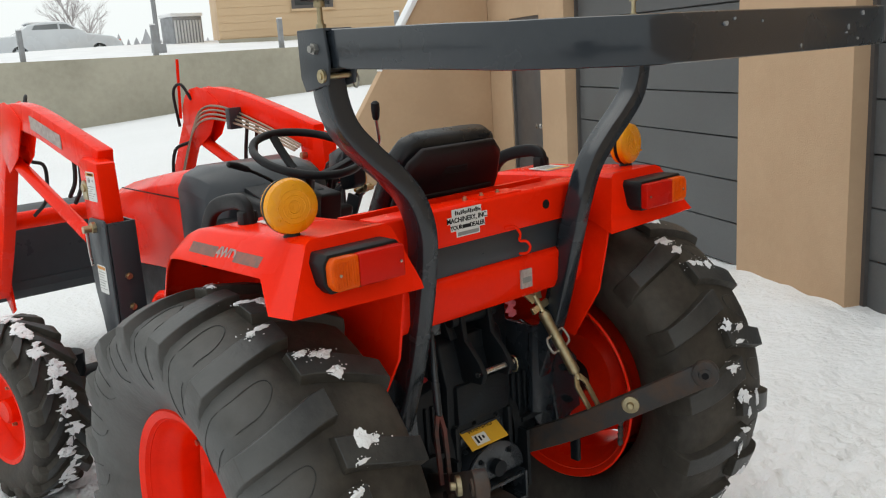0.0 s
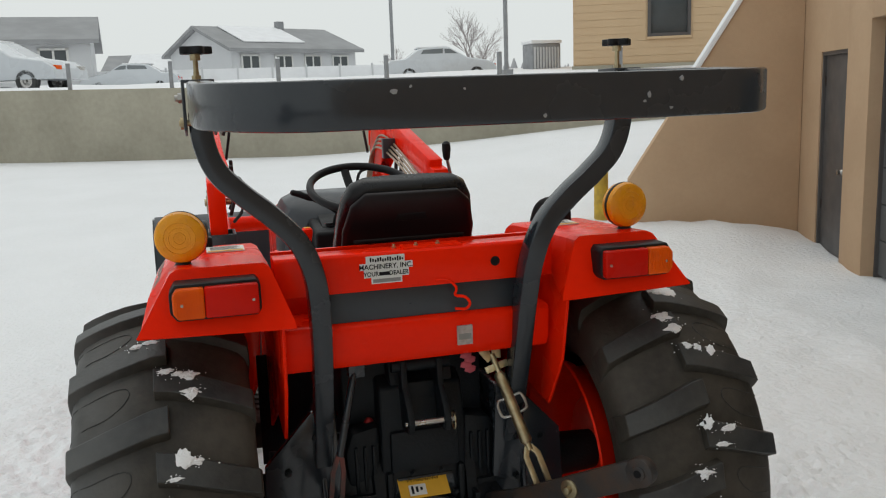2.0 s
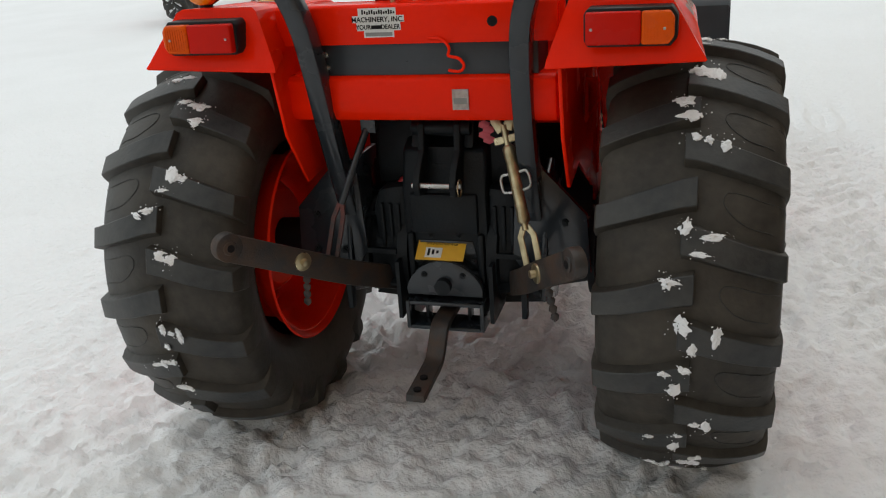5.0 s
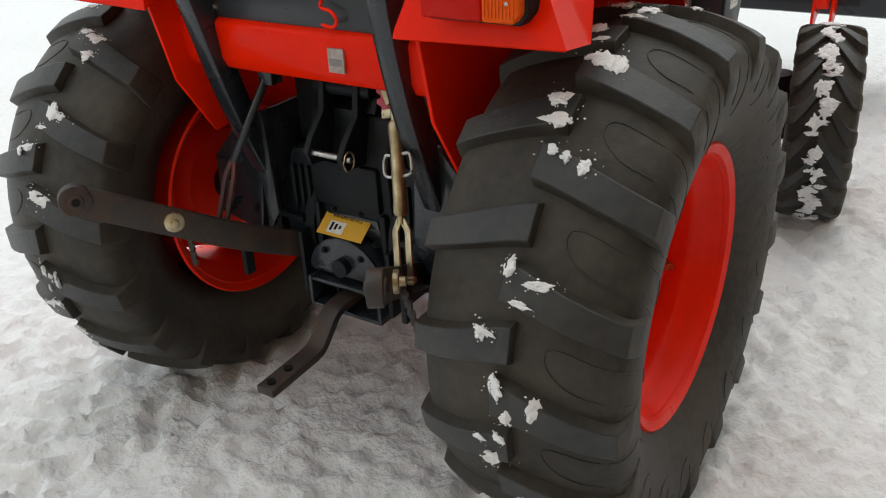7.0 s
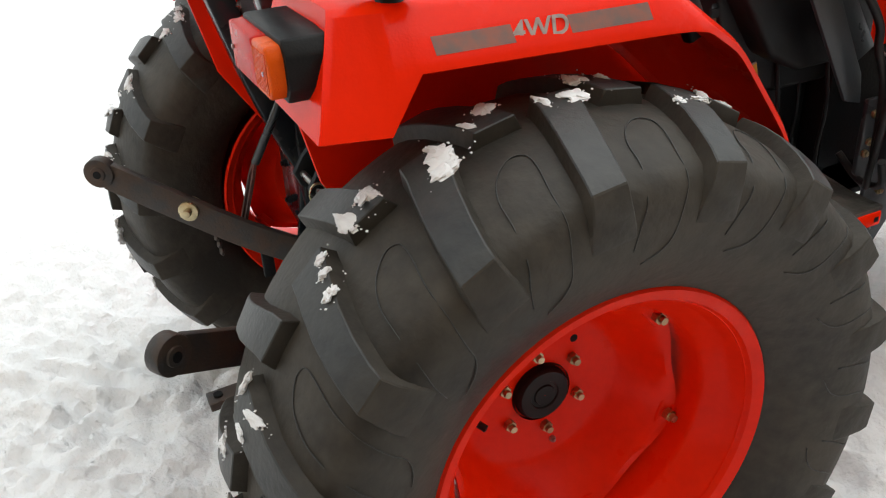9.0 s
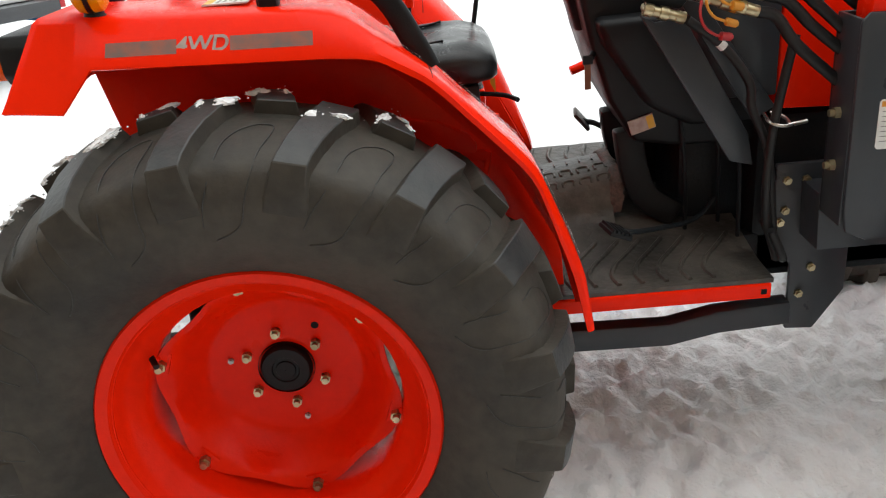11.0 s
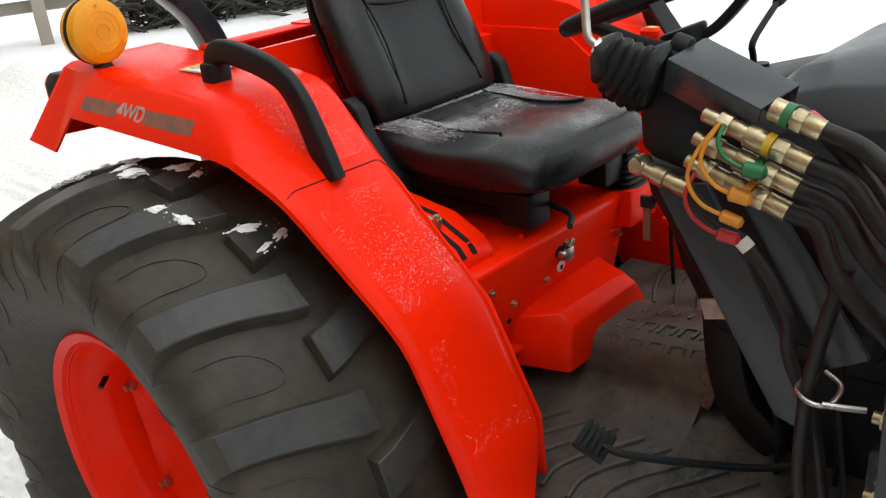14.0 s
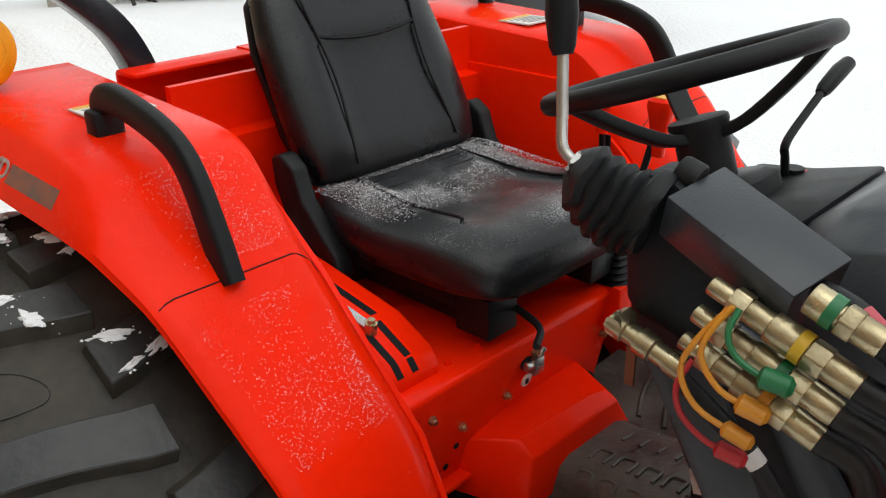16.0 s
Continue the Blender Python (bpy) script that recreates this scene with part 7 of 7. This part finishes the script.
    rod(b, (s * 0.452, 1.29, 0.99), (s * 0.454, 1.62, 1.092), 0.016, 16)
    part("piston_rod", b, STEEL, cyl)
    b = M()
    rod(b, (s * bx, 2.46, 1.46), (s * 0.46, 2.78, 1.14), 0.028, 20)
    cyl = part("bucket_cylinder", b, RED, tractor, "red hydraulic bucket cylinder")
    b = M()
    rod(b, (s * 0.46, 2.76, 1.16), (s * 0.46, 3.20, 0.86), 0.015, 16)
    part("piston_rod", b, STEEL, cyl)
    # guard hoop beside the engine
    b = M()
    tube(b, spline([(s * 0.44, 0.78, 0.93), (s * 0.45, 0.90, 0.965), (s * 0.45, 1.00, 0.95), (s * 0.45, 1.06, 0.88), (s * 0.44, 1.07, 0.74), (s * 0.42, 1.06, 0.57)], 5), 0.014, 10)
    if s < 0:
        part("guard_tube", b, RED, tractor, "bent red guard tube")
    else:
        b.free()
    # grease block and hose on the upright
    b = M()
    rod(b, (s * 0.51, 1.282, 1.180), (s * 0.524, 1.282, 1.180), 0.021, 8)
    rod(b, (s * 0.52, 1.286, 1.176), (s * 0.553, 1.286, 1.176), 0.0135, 20)
    stop = part("grease_fitting", b, BRASS, lpost)
    b = M()
    tube(b, spline([(s * 0.54, 1.288, 1.168), (s * 0.538, 1.294, 1.10), (s * 0.532, 1.300, 1.038)], 4), 0.006, 8)
    part("pin_rod", b, STEEL, stop)
    b = M()
    tube(b, spline([(s * 0.41, 1.74, 1.44), (s * 0.405, 1.78, 1.28), (s * 0.42, 1.84, 1.20)], 5), 0.009, 8)
    tube(b, spline([(s * 0.405, 1.82, 1.46), (s * 0.40, 1.86, 1.30), (s * 0.42, 1.90, 1.22)], 5), 0.009, 8)
    part("cylinder_hose", b, HOSE, boom)
for k in range(4):
    b = M()
    x = 0.405 - 0.012 * k
    tube(b, spline([(x, 1.36, 1.365 - 0.006 * k), (x, 1.70, 1.455 - 0.010 * k), (x, 2.05, 1.525 - 0.018 * k), (x, 2.28 - 0.01 * k, 1.515 - 0.022 * k), (x, 2.42 - 0.012 * k, 1.40 - 0.015 * k), (x, 2.60 - 0.014 * k, 1.16 - 0.01 * k)], 4), 0.0055, 8)
    part("steel_pipe", b, mat("tan_pipe_%d" % k, (0.36, 0.28, 0.20), 0.4, metal=0.5) if k == 0 else bpy.data.materials["tan_pipe_0"], tractor)
b = M()
box(b, (0.350, 1.885, 1.425), (0.415, 1.925, 1.525))
part("pipe_clamp", b, SLATE, tractor, bevel=0.004)
for e in (-1, 1):
    b = M()
    tube(b, spline([(e * 0.40, 2.46, 1.34), (e * 0.33, 2.50, 1.30), (e * 0.33, 2.56, 1.14), (e * 0.38, 2.62, 1.06)], 5), 0.009, 8)
    tube(b, spline([(e * 0.41, 2.40, 1.56), (e * 0.38, 2.44, 1.64), (e * 0.37, 2.52, 1.60), (e * 0.40, 2.56, 1.42)], 5), 0.008, 8)
    part("boom_hose", b, HOSE, tractor)
b = M()
rod(b, (0.42, 2.58, 1.46), (0.42, 2.535, 1.77), 0.008)
part("level_indicator", b, RED, tractor, "thin red bucket level rod")
b = M()
rod(b, (-0.46, 2.80, 1.02), (0.46, 2.80, 1.02), 0.045, 20)
part("torque_tube", b, RED, tractor)
# bucket
b = M()
sec = [(3.00, 1.08), (2.94, 1.02), (2.92, 0.70), (2.98, 0.60), (3.10, 0.57), (3.62, 0.60), (3.62, 0.612), (3.10, 0.585), (2.995, 0.612), (2.935, 0.705), (2.955, 1.01), (3.005, 1.066), (3.10, 1.10), (3.10, 1.115)]
prism(b, sec, "x", -0.85, 0.85)
buc = part("bucket", b, SLATE, tractor, "dark grey loader bucket", bevel=0.002)
buc.location.z = -0.10
buc.location.y = 0.36
for s in (-1, 1):
    b = M()
    prism(b, [(3.05, 1.10), (2.945, 1.01), (2.93, 0.70), (2.99, 0.607), (3.10, 0.58), (3.60, 0.606), (3.56, 0.72), (3.12, 1.10)], "x", s * 0.85, s * 0.862)
    part("side_plate", b, SLATE, buc)
    b = M()
    for e in (-0.05, 0.04):
        prism(b, [(2.94, 0.62), (2.94, 0.95), (2.82, 0.93), (2.80, 0.58), (2.86, 0.55)], "x", s * 0.46 + e, s * 0.46 + e + 0.012)
    part("bucket_ear", b, RED, buc, bevel=0.003)
    b = M()
    box(b, (s * 0.70 - 0.02, 2.918, 0.76), (s * 0.70 + 0.02, 2.922, 0.82))
    part("label", b, WHITE, buc)
b = M()
prism(b, [(2.915, 0.66), (2.925, 0.66), (2.925, 0.71), (2.915, 0.71)], "x", -0.62, 0.62)
part("rib", b, SLATE, buc)

# loader valve, lever, couplers and hoses
vm = frame_at((0.3315, 0.872, 1.391), (0.0735, -0.018, -0.0155), (0.006, 0.143, -0.043))
b = M()
vs = prism(b, [(-0.038, -0.058), (-0.034, -0.058), (-0.034, -0.004), (0.034, -0.004), (0.034, -0.050), (0.038, -0.050), (0.038, 0.0), (-0.038, 0.0)], "y", 0.0, 0.148)
bmesh.ops.transform(b, matrix=vm, verts=vs)
valve = part("loader_valve", b, SLATE, tractor, "dark grey folded valve cover with hydraulic couplers", bevel=0.003)
b = M()
prism(b, [(0.822, 1.392), (0.806, 1.33), (0.812, 1.250), (0.83, 1.236), (0.895, 1.220), (0.908, 1.235), (0.935, 1.335), (0.90, 1.365), (0.85, 1.392)], "x", 0.288, 0.345)
part("valve_body", b, IRON, valve, bevel=0.008)
b = M()
rod(b, (0.345, 0.826, 1.356), (0.342, 0.842, 1.350), 0.046, 24)
rod(b, (0.320, 0.846, 1.392), (0.318, 0.870, 1.384), 0.018, 20)
part("boot_flange", b, BLACK, valve, bevel=0.004)
b = M()
prism(b, [(0.812, 1.215), (0.845, 1.195), (0.905, 1.205), (1.06, 0.93), (1.075, 0.855), (1.02, 0.87)], "x", 0.318, 0.330)
prism(b, [(0.90, 1.24), (0.96, 1.22), (1.13, 0.98), (1.08, 0.95)], "x", 0.285, 0.297)
part("valve_bracket", b, SLATE, valve, bevel=0.003)
b = M()
rnd = random.Random(4)
ax0, ax1 = Vector((0.366, 0.757, 1.390)), Vector((0.343, 0.838, 1.350))
rings = []
folds = [0.36, 0.62, 0.83, 0.73, 0.93, 0.81, 0.99, 0.87, 1.04, 0.91, 1.07, 0.95, 1.09, 1.00]
axd = (ax1 - ax0).normalized()
sd = axd.cross(Vector((0, 0, 1))).normalized()
un = sd.cross(axd)
for k, r in enumerate(folds):
    c = ax0.lerp(ax1, k / 13) - Vector((0, 0, 0.014)) * math.sin(math.pi * k / 13)
    rings.append([c + (sd * math.cos(a) + un * math.sin(a)) * 0.045 * r * (1 + 0.05 * noise.noise((k * 0.35, 3 * math.cos(a), 3 * math.sin(a)))) + axd * 0.008 * noise.noise((k * 0.12 + 9, 2 * math.cos(a), 2 * math.sin(a))) for a in [2 * math.pi * i / 28 for i in range(28)]])
loft(b, rings)
part("lever_boot", b, BLACK, valve, "pleated black rubber boot", sharp=70)
b = M()
tube(b, spline([(0.370, 0.764, 1.393), (0.371, 0.752, 1.399), (0.371, 0.744, 1.410), (0.362, 0.736, 1.440), (0.346, 0.722, 1.498)], 5), 0.0062, 10)
lev = part("loader_lever", b, STEEL, valve, "bent steel joystick")
b = M()
tube(b, [(0.347, 0.723, 1.492), (0.346, 0.721, 1.500), (0.3445, 0.718, 1.53), (0.3435, 0.716, 1.552), (0.343, 0.715, 1.560)], 0.0150, 14, scale=[0.68, 0.90, 1.12, 1.05, 0.45])
part("grip", b, BLACK, lev)
b = M()
rod(b, (0.3708, 0.757, 1.396), (0.368, 0.766, 1.3905), 0.0125, 6)
rod(b, (0.369, 0.766, 1.378), (0.366, 0.776, 1.374), 0.011, 6)
part("nut", b, STEEL, lev)
cdir = Vector((0.0, 0.945, -0.325)).normalized()
ends = []
RINGC = mat("yellow_ring", (0.62, 0.40, 0.02), 0.5)
for k, (y, z, x) in enumerate(((1.012, 1.337, 0.384), (0.928, 1.323, 0.391), (0.916, 1.291, 0.391), (0.905, 1.258, 0.389))):
    a = Vector((x, y, z))
    L = 0.066 if k == 0 else 0.145
    # nipple, hex, waist, hex sleeve, waist, end hex, crimped ferrule: (along, radius, sides)
    for name, u0, u1, r, sides in (("nipple", 0.0, 0.17, 0.0095, 16), ("hex_nut", 0.15, 0.27, 0.0150, 6), ("body", 0.26, 0.43, 0.0115, 20), ("sleeve", 0.42, 0.60, 0.0148, 20), ("neck", 0.59, 0.68, 0.0105, 16), ("end_hex", 0.67, 0.80, 0.0158, 6), ("ferrule", 0.79, 1.0, 0.0132, 18)):
        if k == 0 and u1 < 0.44:
            continue
        b = M()
        w0, w1 = (u0, u1) if k else ((u0 - 0.42) / 0.58, (u1 - 0.42) / 0.58)
        rod(b, a + cdir * (L * w0), a + cdir * (L * w1), r, sides)
        cp_new = part(name, b, BRASS, valve if name in ("nipple", "sleeve") and (name == "nipple" or k == 0) else cp, bevel=0.0018)
        if name == "nipple" or (k == 0 and name == "sleeve"):
            cp = tagged(cp_new, "yellow-zinc hydraulic quick coupler")
            cp.name = "coupler"
    ends.append(a + cdir * L)
    b = M()
    m0 = a + cdir * L * (0.63 if k else 0.32)
    tube(b, [m0 - cdir * 0.005, m0 + cdir * 0.005], 0.0156, 16)
    part("colour_ring", b, (GREENC, RINGC, GREENC, ORANGEC)[k], cp)
for material, label, pts, r in (
        (GREENC, "green rubber dust cap on a strap", [(0.408, 0.964, 1.318), (0.420, 0.962, 1.300), (0.421, 0.970, 1.282), (0.418, 0.990, 1.270), (0.414, 1.012, 1.266)], 0.010),
        (ORANGEC, "orange rubber dust cap on a strap", [(0.408, 0.958, 1.318), (0.420, 0.945, 1.292), (0.422, 0.942, 1.266), (0.419, 0.962, 1.240), (0.412, 0.995, 1.229)], 0.010),
        (ORANGEC, "orange rubber dust cap on a strap", [(0.408, 0.955, 1.315), (0.421, 0.934, 1.280), (0.423, 0.924, 1.246), (0.420, 0.942, 1.214), (0.412, 0.985, 1.196)], 0.0085),
        (REDC, "red rubber dust cap on a strap", [(0.398, 0.922, 1.246), (0.412, 0.916, 1.222), (0.414, 0.924, 1.196), (0.410, 0.948, 1.176), (0.404, 0.978, 1.168)], 0.009)):
    b = M()
    line = spline(pts, 6)
    tube(b, line, 0.0030, 8)
    d = (line[-1] - line[-4]).normalized()
    tube(b, [line[-1] - d * 0.020, line[-1] - d * 0.017, line[-1] + d * 0.006, line[-1] + d * 0.010], r, 14, scale=[0.55, 1.0, 0.95, 0.5])
    part("dust_cap", b, material, valve, label)
b = M()
a = Vector((0.364, 0.812, 1.232))
prof = [(0.0, 0.014), (0.018, 0.014), (0.02, 0.0115), (0.034, 0.0115), (0.034, 0.0148), (0.052, 0.0148), (0.054, 0.0115), (0.070, 0.0115), (0.070, 0.0130), (0.090, 0.0130), (0.092, 0.003)]
tube(b, [a + Vector((0.0, 0.95, -0.28)).normalized() * u for u, r in prof], 1.0, 10, up=(1, 0, 0), scale=[r for u, r in prof])
rod(b, a + Vector((-0.02, 0.008, 0.0)), a + Vector((0.012, 0.008, 0.0)), 0.011, 8)
part("elbow_fitting", b, BRASS, valve)
hoses = [
    [ends[0], ends[0] + cdir * 0.05, (0.402, 1.17, 1.270), (0.41, 1.24, 1.21)],
    [ends[1], ends[1] + cdir * 0.05, (0.408, 1.16, 1.215), (0.412, 1.24, 1.14)],
    [ends[2], ends[2] + cdir * 0.05, (0.41, 1.15, 1.175), (0.412, 1.24, 1.10)],
    [ends[3], ends[3] + cdir * 0.04, (0.41, 1.12, 1.140), (0.412, 1.22, 1.05)],
    [(0.375, 0.90, 1.205), (0.363, 0.985, 1.137), (0.368, 1.04, 1.06), (0.37, 1.05, 1.00), (0.372, 1.09, 0.90), (0.36, 1.12, 0.70)],
    [(0.40, 1.12, 1.16), (0.405, 1.10, 1.06), (0.40, 1.085, 0.93), (0.385, 1.09, 0.76), (0.34, 1.14, 0.62)],
    [(0.40, 1.10, 0.72), (0.38, 1.14, 0.64), (0.30, 1.16, 0.62), (0.24, 1.14, 0.68)],
    [(0.20, 0.80, 0.55), (0.22, 0.84, 0.52), (0.24, 0.88, 0.53), (0.24, 0.95, 0.555)],
]
for k, hp in enumerate(hoses):
    b = M()
    tube(b, spline(hp, 6), (0.0125 if k < 4 else 0.010) if k < 7 else 0.007, 10)
    h = part("hose", b, HOSE, tractor, "black hydraulic hose")
    if k == 4:
        b = M()
        q = spline(hp, 6)
        tube(b, [q[5], q[5].lerp(q[6], 0.9)], 0.0106, 12)
        part("white_tape", b, WHITE, h)
b = M()
line = spline([(0.346, 1.004, 1.326), (0.353, 1.025, 1.326), (0.361, 1.051, 1.319), (0.372, 1.10, 1.285), (0.385, 1.17, 1.215)], 6)
tube(b, line, 0.0115, 10)
h = part("hose", b, HOSE, tractor, "black hydraulic hose with pink tape")
b = M()
tube(b, line[11:15], 0.0122, 12)
part("pink_tape", b, PINK, h)
b = M()
tube(b, spline([(0.36, 1.080, 0.985), (0.405, 1.076, 0.978), (0.42, 1.096, 0.972), (0.41, 1.118, 0.970), (0.372, 1.120, 0.977), (0.358, 1.094, 0.985)], 6), 0.0036, 8)
tube(b, spline([(0.415, 1.112, 0.971), (0.408, 1.135, 0.971), (0.398, 1.160, 0.971)], 4), 0.0045, 8)
part("hose_clamp", b, STEEL, tractor, "bright hose clamp")
b = M()
lm = frame_at((0.1685, 0.858, 0.926), (0, 1, 0.29), (0, -0.29, 1))
box(b, (-0.032, -0.018, -0.004), (0.03, 0.018, 0.002), lm)
cl = part("caution_label", b, PALE, tractor, "pale worn label")
b = M()
box(b, (0.012, -0.016, 0.002), (0.029, 0.016, 0.0026), lm)
part("label_band", b, YELLOW, cl)

# loose flakes on the sheet metal
rnd = random.Random(31)
rowsF = [[Vector(p) for p in r] for r in FEND]
pts = []
while len(pts) < 3800:
    s = 1 if rnd.random() < 0.8 else -1
    seg = rnd.choice((2, 3, 3, 4, 4, 4, 5))
    u, v = rnd.random(), rnd.random()
    p = rowsF[seg][3].lerp(rowsF[seg][4], u).lerp(rowsF[seg + 1][3].lerp(rowsF[seg + 1][4], u), v)
    if noise.noise((p.x * 11, p.y * 11, 3)) + rnd.uniform(-0.35, 0.35) < -0.02 or min(v, 1 - v) < 0.12:
        continue
    n0 = (rowsF[seg + 1][3] - rowsF[seg][3]).cross(rowsF[seg][4] - rowsF[seg][3]).normalized()
    if n0.z < 0:
        n0 = -n0
    p = p + n0 * 0.0042
    pts.append((s * p.x - (0 if s > 0 else 0.044), p.y, p.z))
grains("dry_snow", pts, SNOW, tractor, "scattered flakes of dry snow", 0.00025, 0.0008, 8)

# ---- the other tractor far across the yard ----
far = thing("orange_tractor", "orange compact tractor with snowy tyres seen from behind", "tractor", at=(-7.4, 11.75, ground_z(-7.4, 11.75)))
far.rotation_euler = (0, 0, radians(24))
far.scale = (1.05, 1.05, 1.05)
for s in (-1, 1):
    t = tyre("rear_wheel", far, "snow-packed rear tyre", s * 0.70, s, [(u * 0.85, r * 1.05) for u, r in REAR_PROF], [(a * 0.85, c * 1.05, d * 0.85, f * 1.05, k) for a, c, d, f, k in REAR_LUG], 16, radians(21), 0.07, 0.10, 40)
    t.location = (0, 0, 0.63)
    b = M()
    for k in range(3):
        snow_blobs(b, s * 0.70, s, REAR_LUG, 16, radians(21), 0.07, 0.10, 0.9, 40 + s + 5 * k, 0.035, 0.8, 5.0)
    tagged(part("packed_snow", b, SNOW, t), "ragged clumps of packed snow", kind="stuff")
    b = M()
    revolve(b, [(s * (0.70 + u), r) for u, r in ((0.12, 0.34), (0.10, 0.30), (0.0, 0.26), (0.0, 0.05))], (0, 0, 0), "x", 30)
    part("rim", b, ORANGET, t)
    b = M()
    prism(b, [(-0.45, 1.20), (-0.40, 1.36), (0.30, 1.36), (0.55, 1.0), (0.50, 1.0), (0.28, 1.31), (-0.36, 1.31), (-0.41, 1.18)], "x", s * 0.42, s * 0.90)
    part("fender", b, ORANGET, far, bevel=0.01)
    b = M()
    box(b, (s * 0.80 - 0.08, -0.46, 1.22), (s * 0.80 + 0.08, -0.42, 1.30))
    part("tail_light", b, REDLENS, far, bevel=0.01)
    b = M()
    tube(b, spline([(s * 0.36, -0.15, 0.7), (s * 0.40, -0.30, 1.1), (s * 0.48, -0.36, 1.5), (s * 0.48, -0.36, 2.2)], 4), 0.035, 8)
    part("roll_bar_post", b, SLATE, far)
    b = M()
    revolve(b, [(s * 0.55, 0.2), (s * 0.56, 0.38), (s * 0.78, 0.38), (s * 0.79, 0.2)], (0, 1.6, 0.38), "x", 28)
    part("front_wheel", b, RUBBER, far)
b = M()
prism(b, [(-0.15, 0.55), (1.9, 0.50), (1.9, 0.95), (-0.1, 1.0)], "x", -0.16, 0.16)
part("gearbox", b, IRON, far, bevel=0.02)
b = M()
box(b, (-0.44, -0.30, 1.04), (0.44, -0.24, 1.22))
part("rear_panel", b, ORANGET, far, bevel=0.006)
b = M()
prism(b, [(-0.20, 1.06), (0.20, 1.06), (0.06, 1.36), (-0.06, 1.36)], "y", -0.345, -0.335)
part("slow_vehicle_triangle", b, SMV, far, "bright orange warning triangle")
b = M()
box(b, (-0.25, 0.8, 0.95), (0.25, 2.0, 1.35))
part("hood", b, ORANGET, far, bevel=0.05, segs=3)
b = M()
box(b, (-0.24, -0.2, 1.25), (0.24, -0.08, 1.75))
box(b, (-0.24, -0.1, 1.10), (0.24, 0.35, 1.25))
part("seat", b, VINYL, far, bevel=0.04, segs=3)
b = M()
rod(b, (-0.48, -0.36, 2.2), (0.48, -0.36, 2.2), 0.035)
part("roll_bar_top", b, SLATE, far)
for s in (-1, 1):
    b = M()
    sweep(b, [(s * 0.18, -0.1, 0.55), (s * 0.32, -0.75, 0.55)], rect(0.03, 0.07))
    part("lower_link", b, IRON, far, bevel=0.004)

# ---- low trailer parked in the snow behind ----
tr = thing("flatbed_trailer", "dark flatbed trailer with red and blue rails, snow on its deck", "trailer", at=(-7.6, -6.4, ground_z(-7.6, -6.4)))
tr.rotation_euler = (0, 0, radians(52))
b = M()
box(b, (-3.4, -1.0, 0.55), (3.4, 1.0, 0.68))
part("deck", b, DARKVEH, tr, bevel=0.01)
b = M()
box(b, (-3.4, 1.0, 0.60), (3.4, 1.05, 0.80))
part("red_rail", b, REDC, tr)
b = M()
box(b, (-3.4, 1.0, 0.46), (3.4, 1.05, 0.56))
part("blue_rail", b, mat("blue_rail_paint", (0.05, 0.16, 0.36), 0.4), tr)
b = M()
box(b, (-3.2, -0.9, 0.684), (3.2, 0.9, 0.76))
part("snow_load", b, SNOW, tr, bevel=0.03)
for x in (-0.6, 0.6):
    for y in (-1.05, 1.12):
        b = M()
        revolve(b, [(-0.1, 0.15), (-0.1, 0.33), (0.1, 0.33), (0.1, 0.15)], (x, y, 0.33), "y", 24)
        part("wheel", b, RUBBER, tr)
b = M()
box(b, (-2.6, -0.8, 0.76), (1.8, 0.6, 1.9))
part("covered_load", b, DARKVEH, tr, "dark covered load", bevel=0.1, segs=3)

# ---- brush and timber half buried in the snow bank ----
BRUSH = mat("dark_wet_brush", (0.022, 0.020, 0.018), 0.8, dark=(0.055, 0.048, 0.040), scale=14, amount=0.9)
rnd = random.Random(63)
heap = thing("brush_heap", "long dark heap of cut brush dusted with snow", "brush heap", at=(-6.9, -9.2, ground_z(-6.9, -9.2)))
heap.rotation_euler = (0, 0, radians(-25))
b, c = M(), M()
for k in range(1100):
    x = rnd.uniform(-3.2, 2.6)
    top = 0.55 + 0.22 * noise.noise((x * 0.9, 0, 8))
    p = Vector((x, rnd.gauss(0, 0.32), rnd.uniform(-0.05, top)))
    d = Vector((rnd.uniform(-1, 1), rnd.uniform(-0.6, 0.6), rnd.uniform(-0.35, 0.45))).normalized()
    r = rnd.uniform(0.008, 0.030)
    tube(b, [p - d * rnd.uniform(0.15, 0.5), p, p + d * rnd.uniform(0.15, 0.45)], r, 4, scale=[1.0, 0.9, 0.4])
    if k % 7 == 0 and p.z > top * 0.72:
        bmesh.ops.create_icosphere(c, subdivisions=1, radius=1.0, matrix=Matrix.Translation(p + Vector((0, 0, 0.05))) @ Matrix.Diagonal((rnd.uniform(0.08, 0.26), rnd.uniform(0.06, 0.16), rnd.uniform(0.02, 0.05), 1)))
tagged(part("branch", b, BRUSH, heap), "tangle of dark branches", kind="stuff")
tagged(part("snow_cap", c, SNOW, heap), "patches of settled snow", kind="stuff")
stack = thing("timber_stack", "weathered timber beams on posts in the snow", "timber", at=(-3.9, -10.7, ground_z(-3.9, -10.7)))
stack.rotation_euler = (0, 0, radians(-20))
for y, z, l in ((0.0, 0.62, 1.5), (0.22, 0.62, 1.3), (0.05, 0.40, 1.6)):
    b = M()
    box(b, (-l, y - 0.07, z), (l * 0.8, y + 0.07, z + 0.15))
    part("beam", b, FENCEW, stack, bevel=0.012)
for x in (-0.9, 0.1, 0.9):
    b = M()
    box(b, (x - 0.08, 0.30, -0.1), (x + 0.08, 0.44, 0.80))
    part("post", b, FENCEW, stack, bevel=0.012)
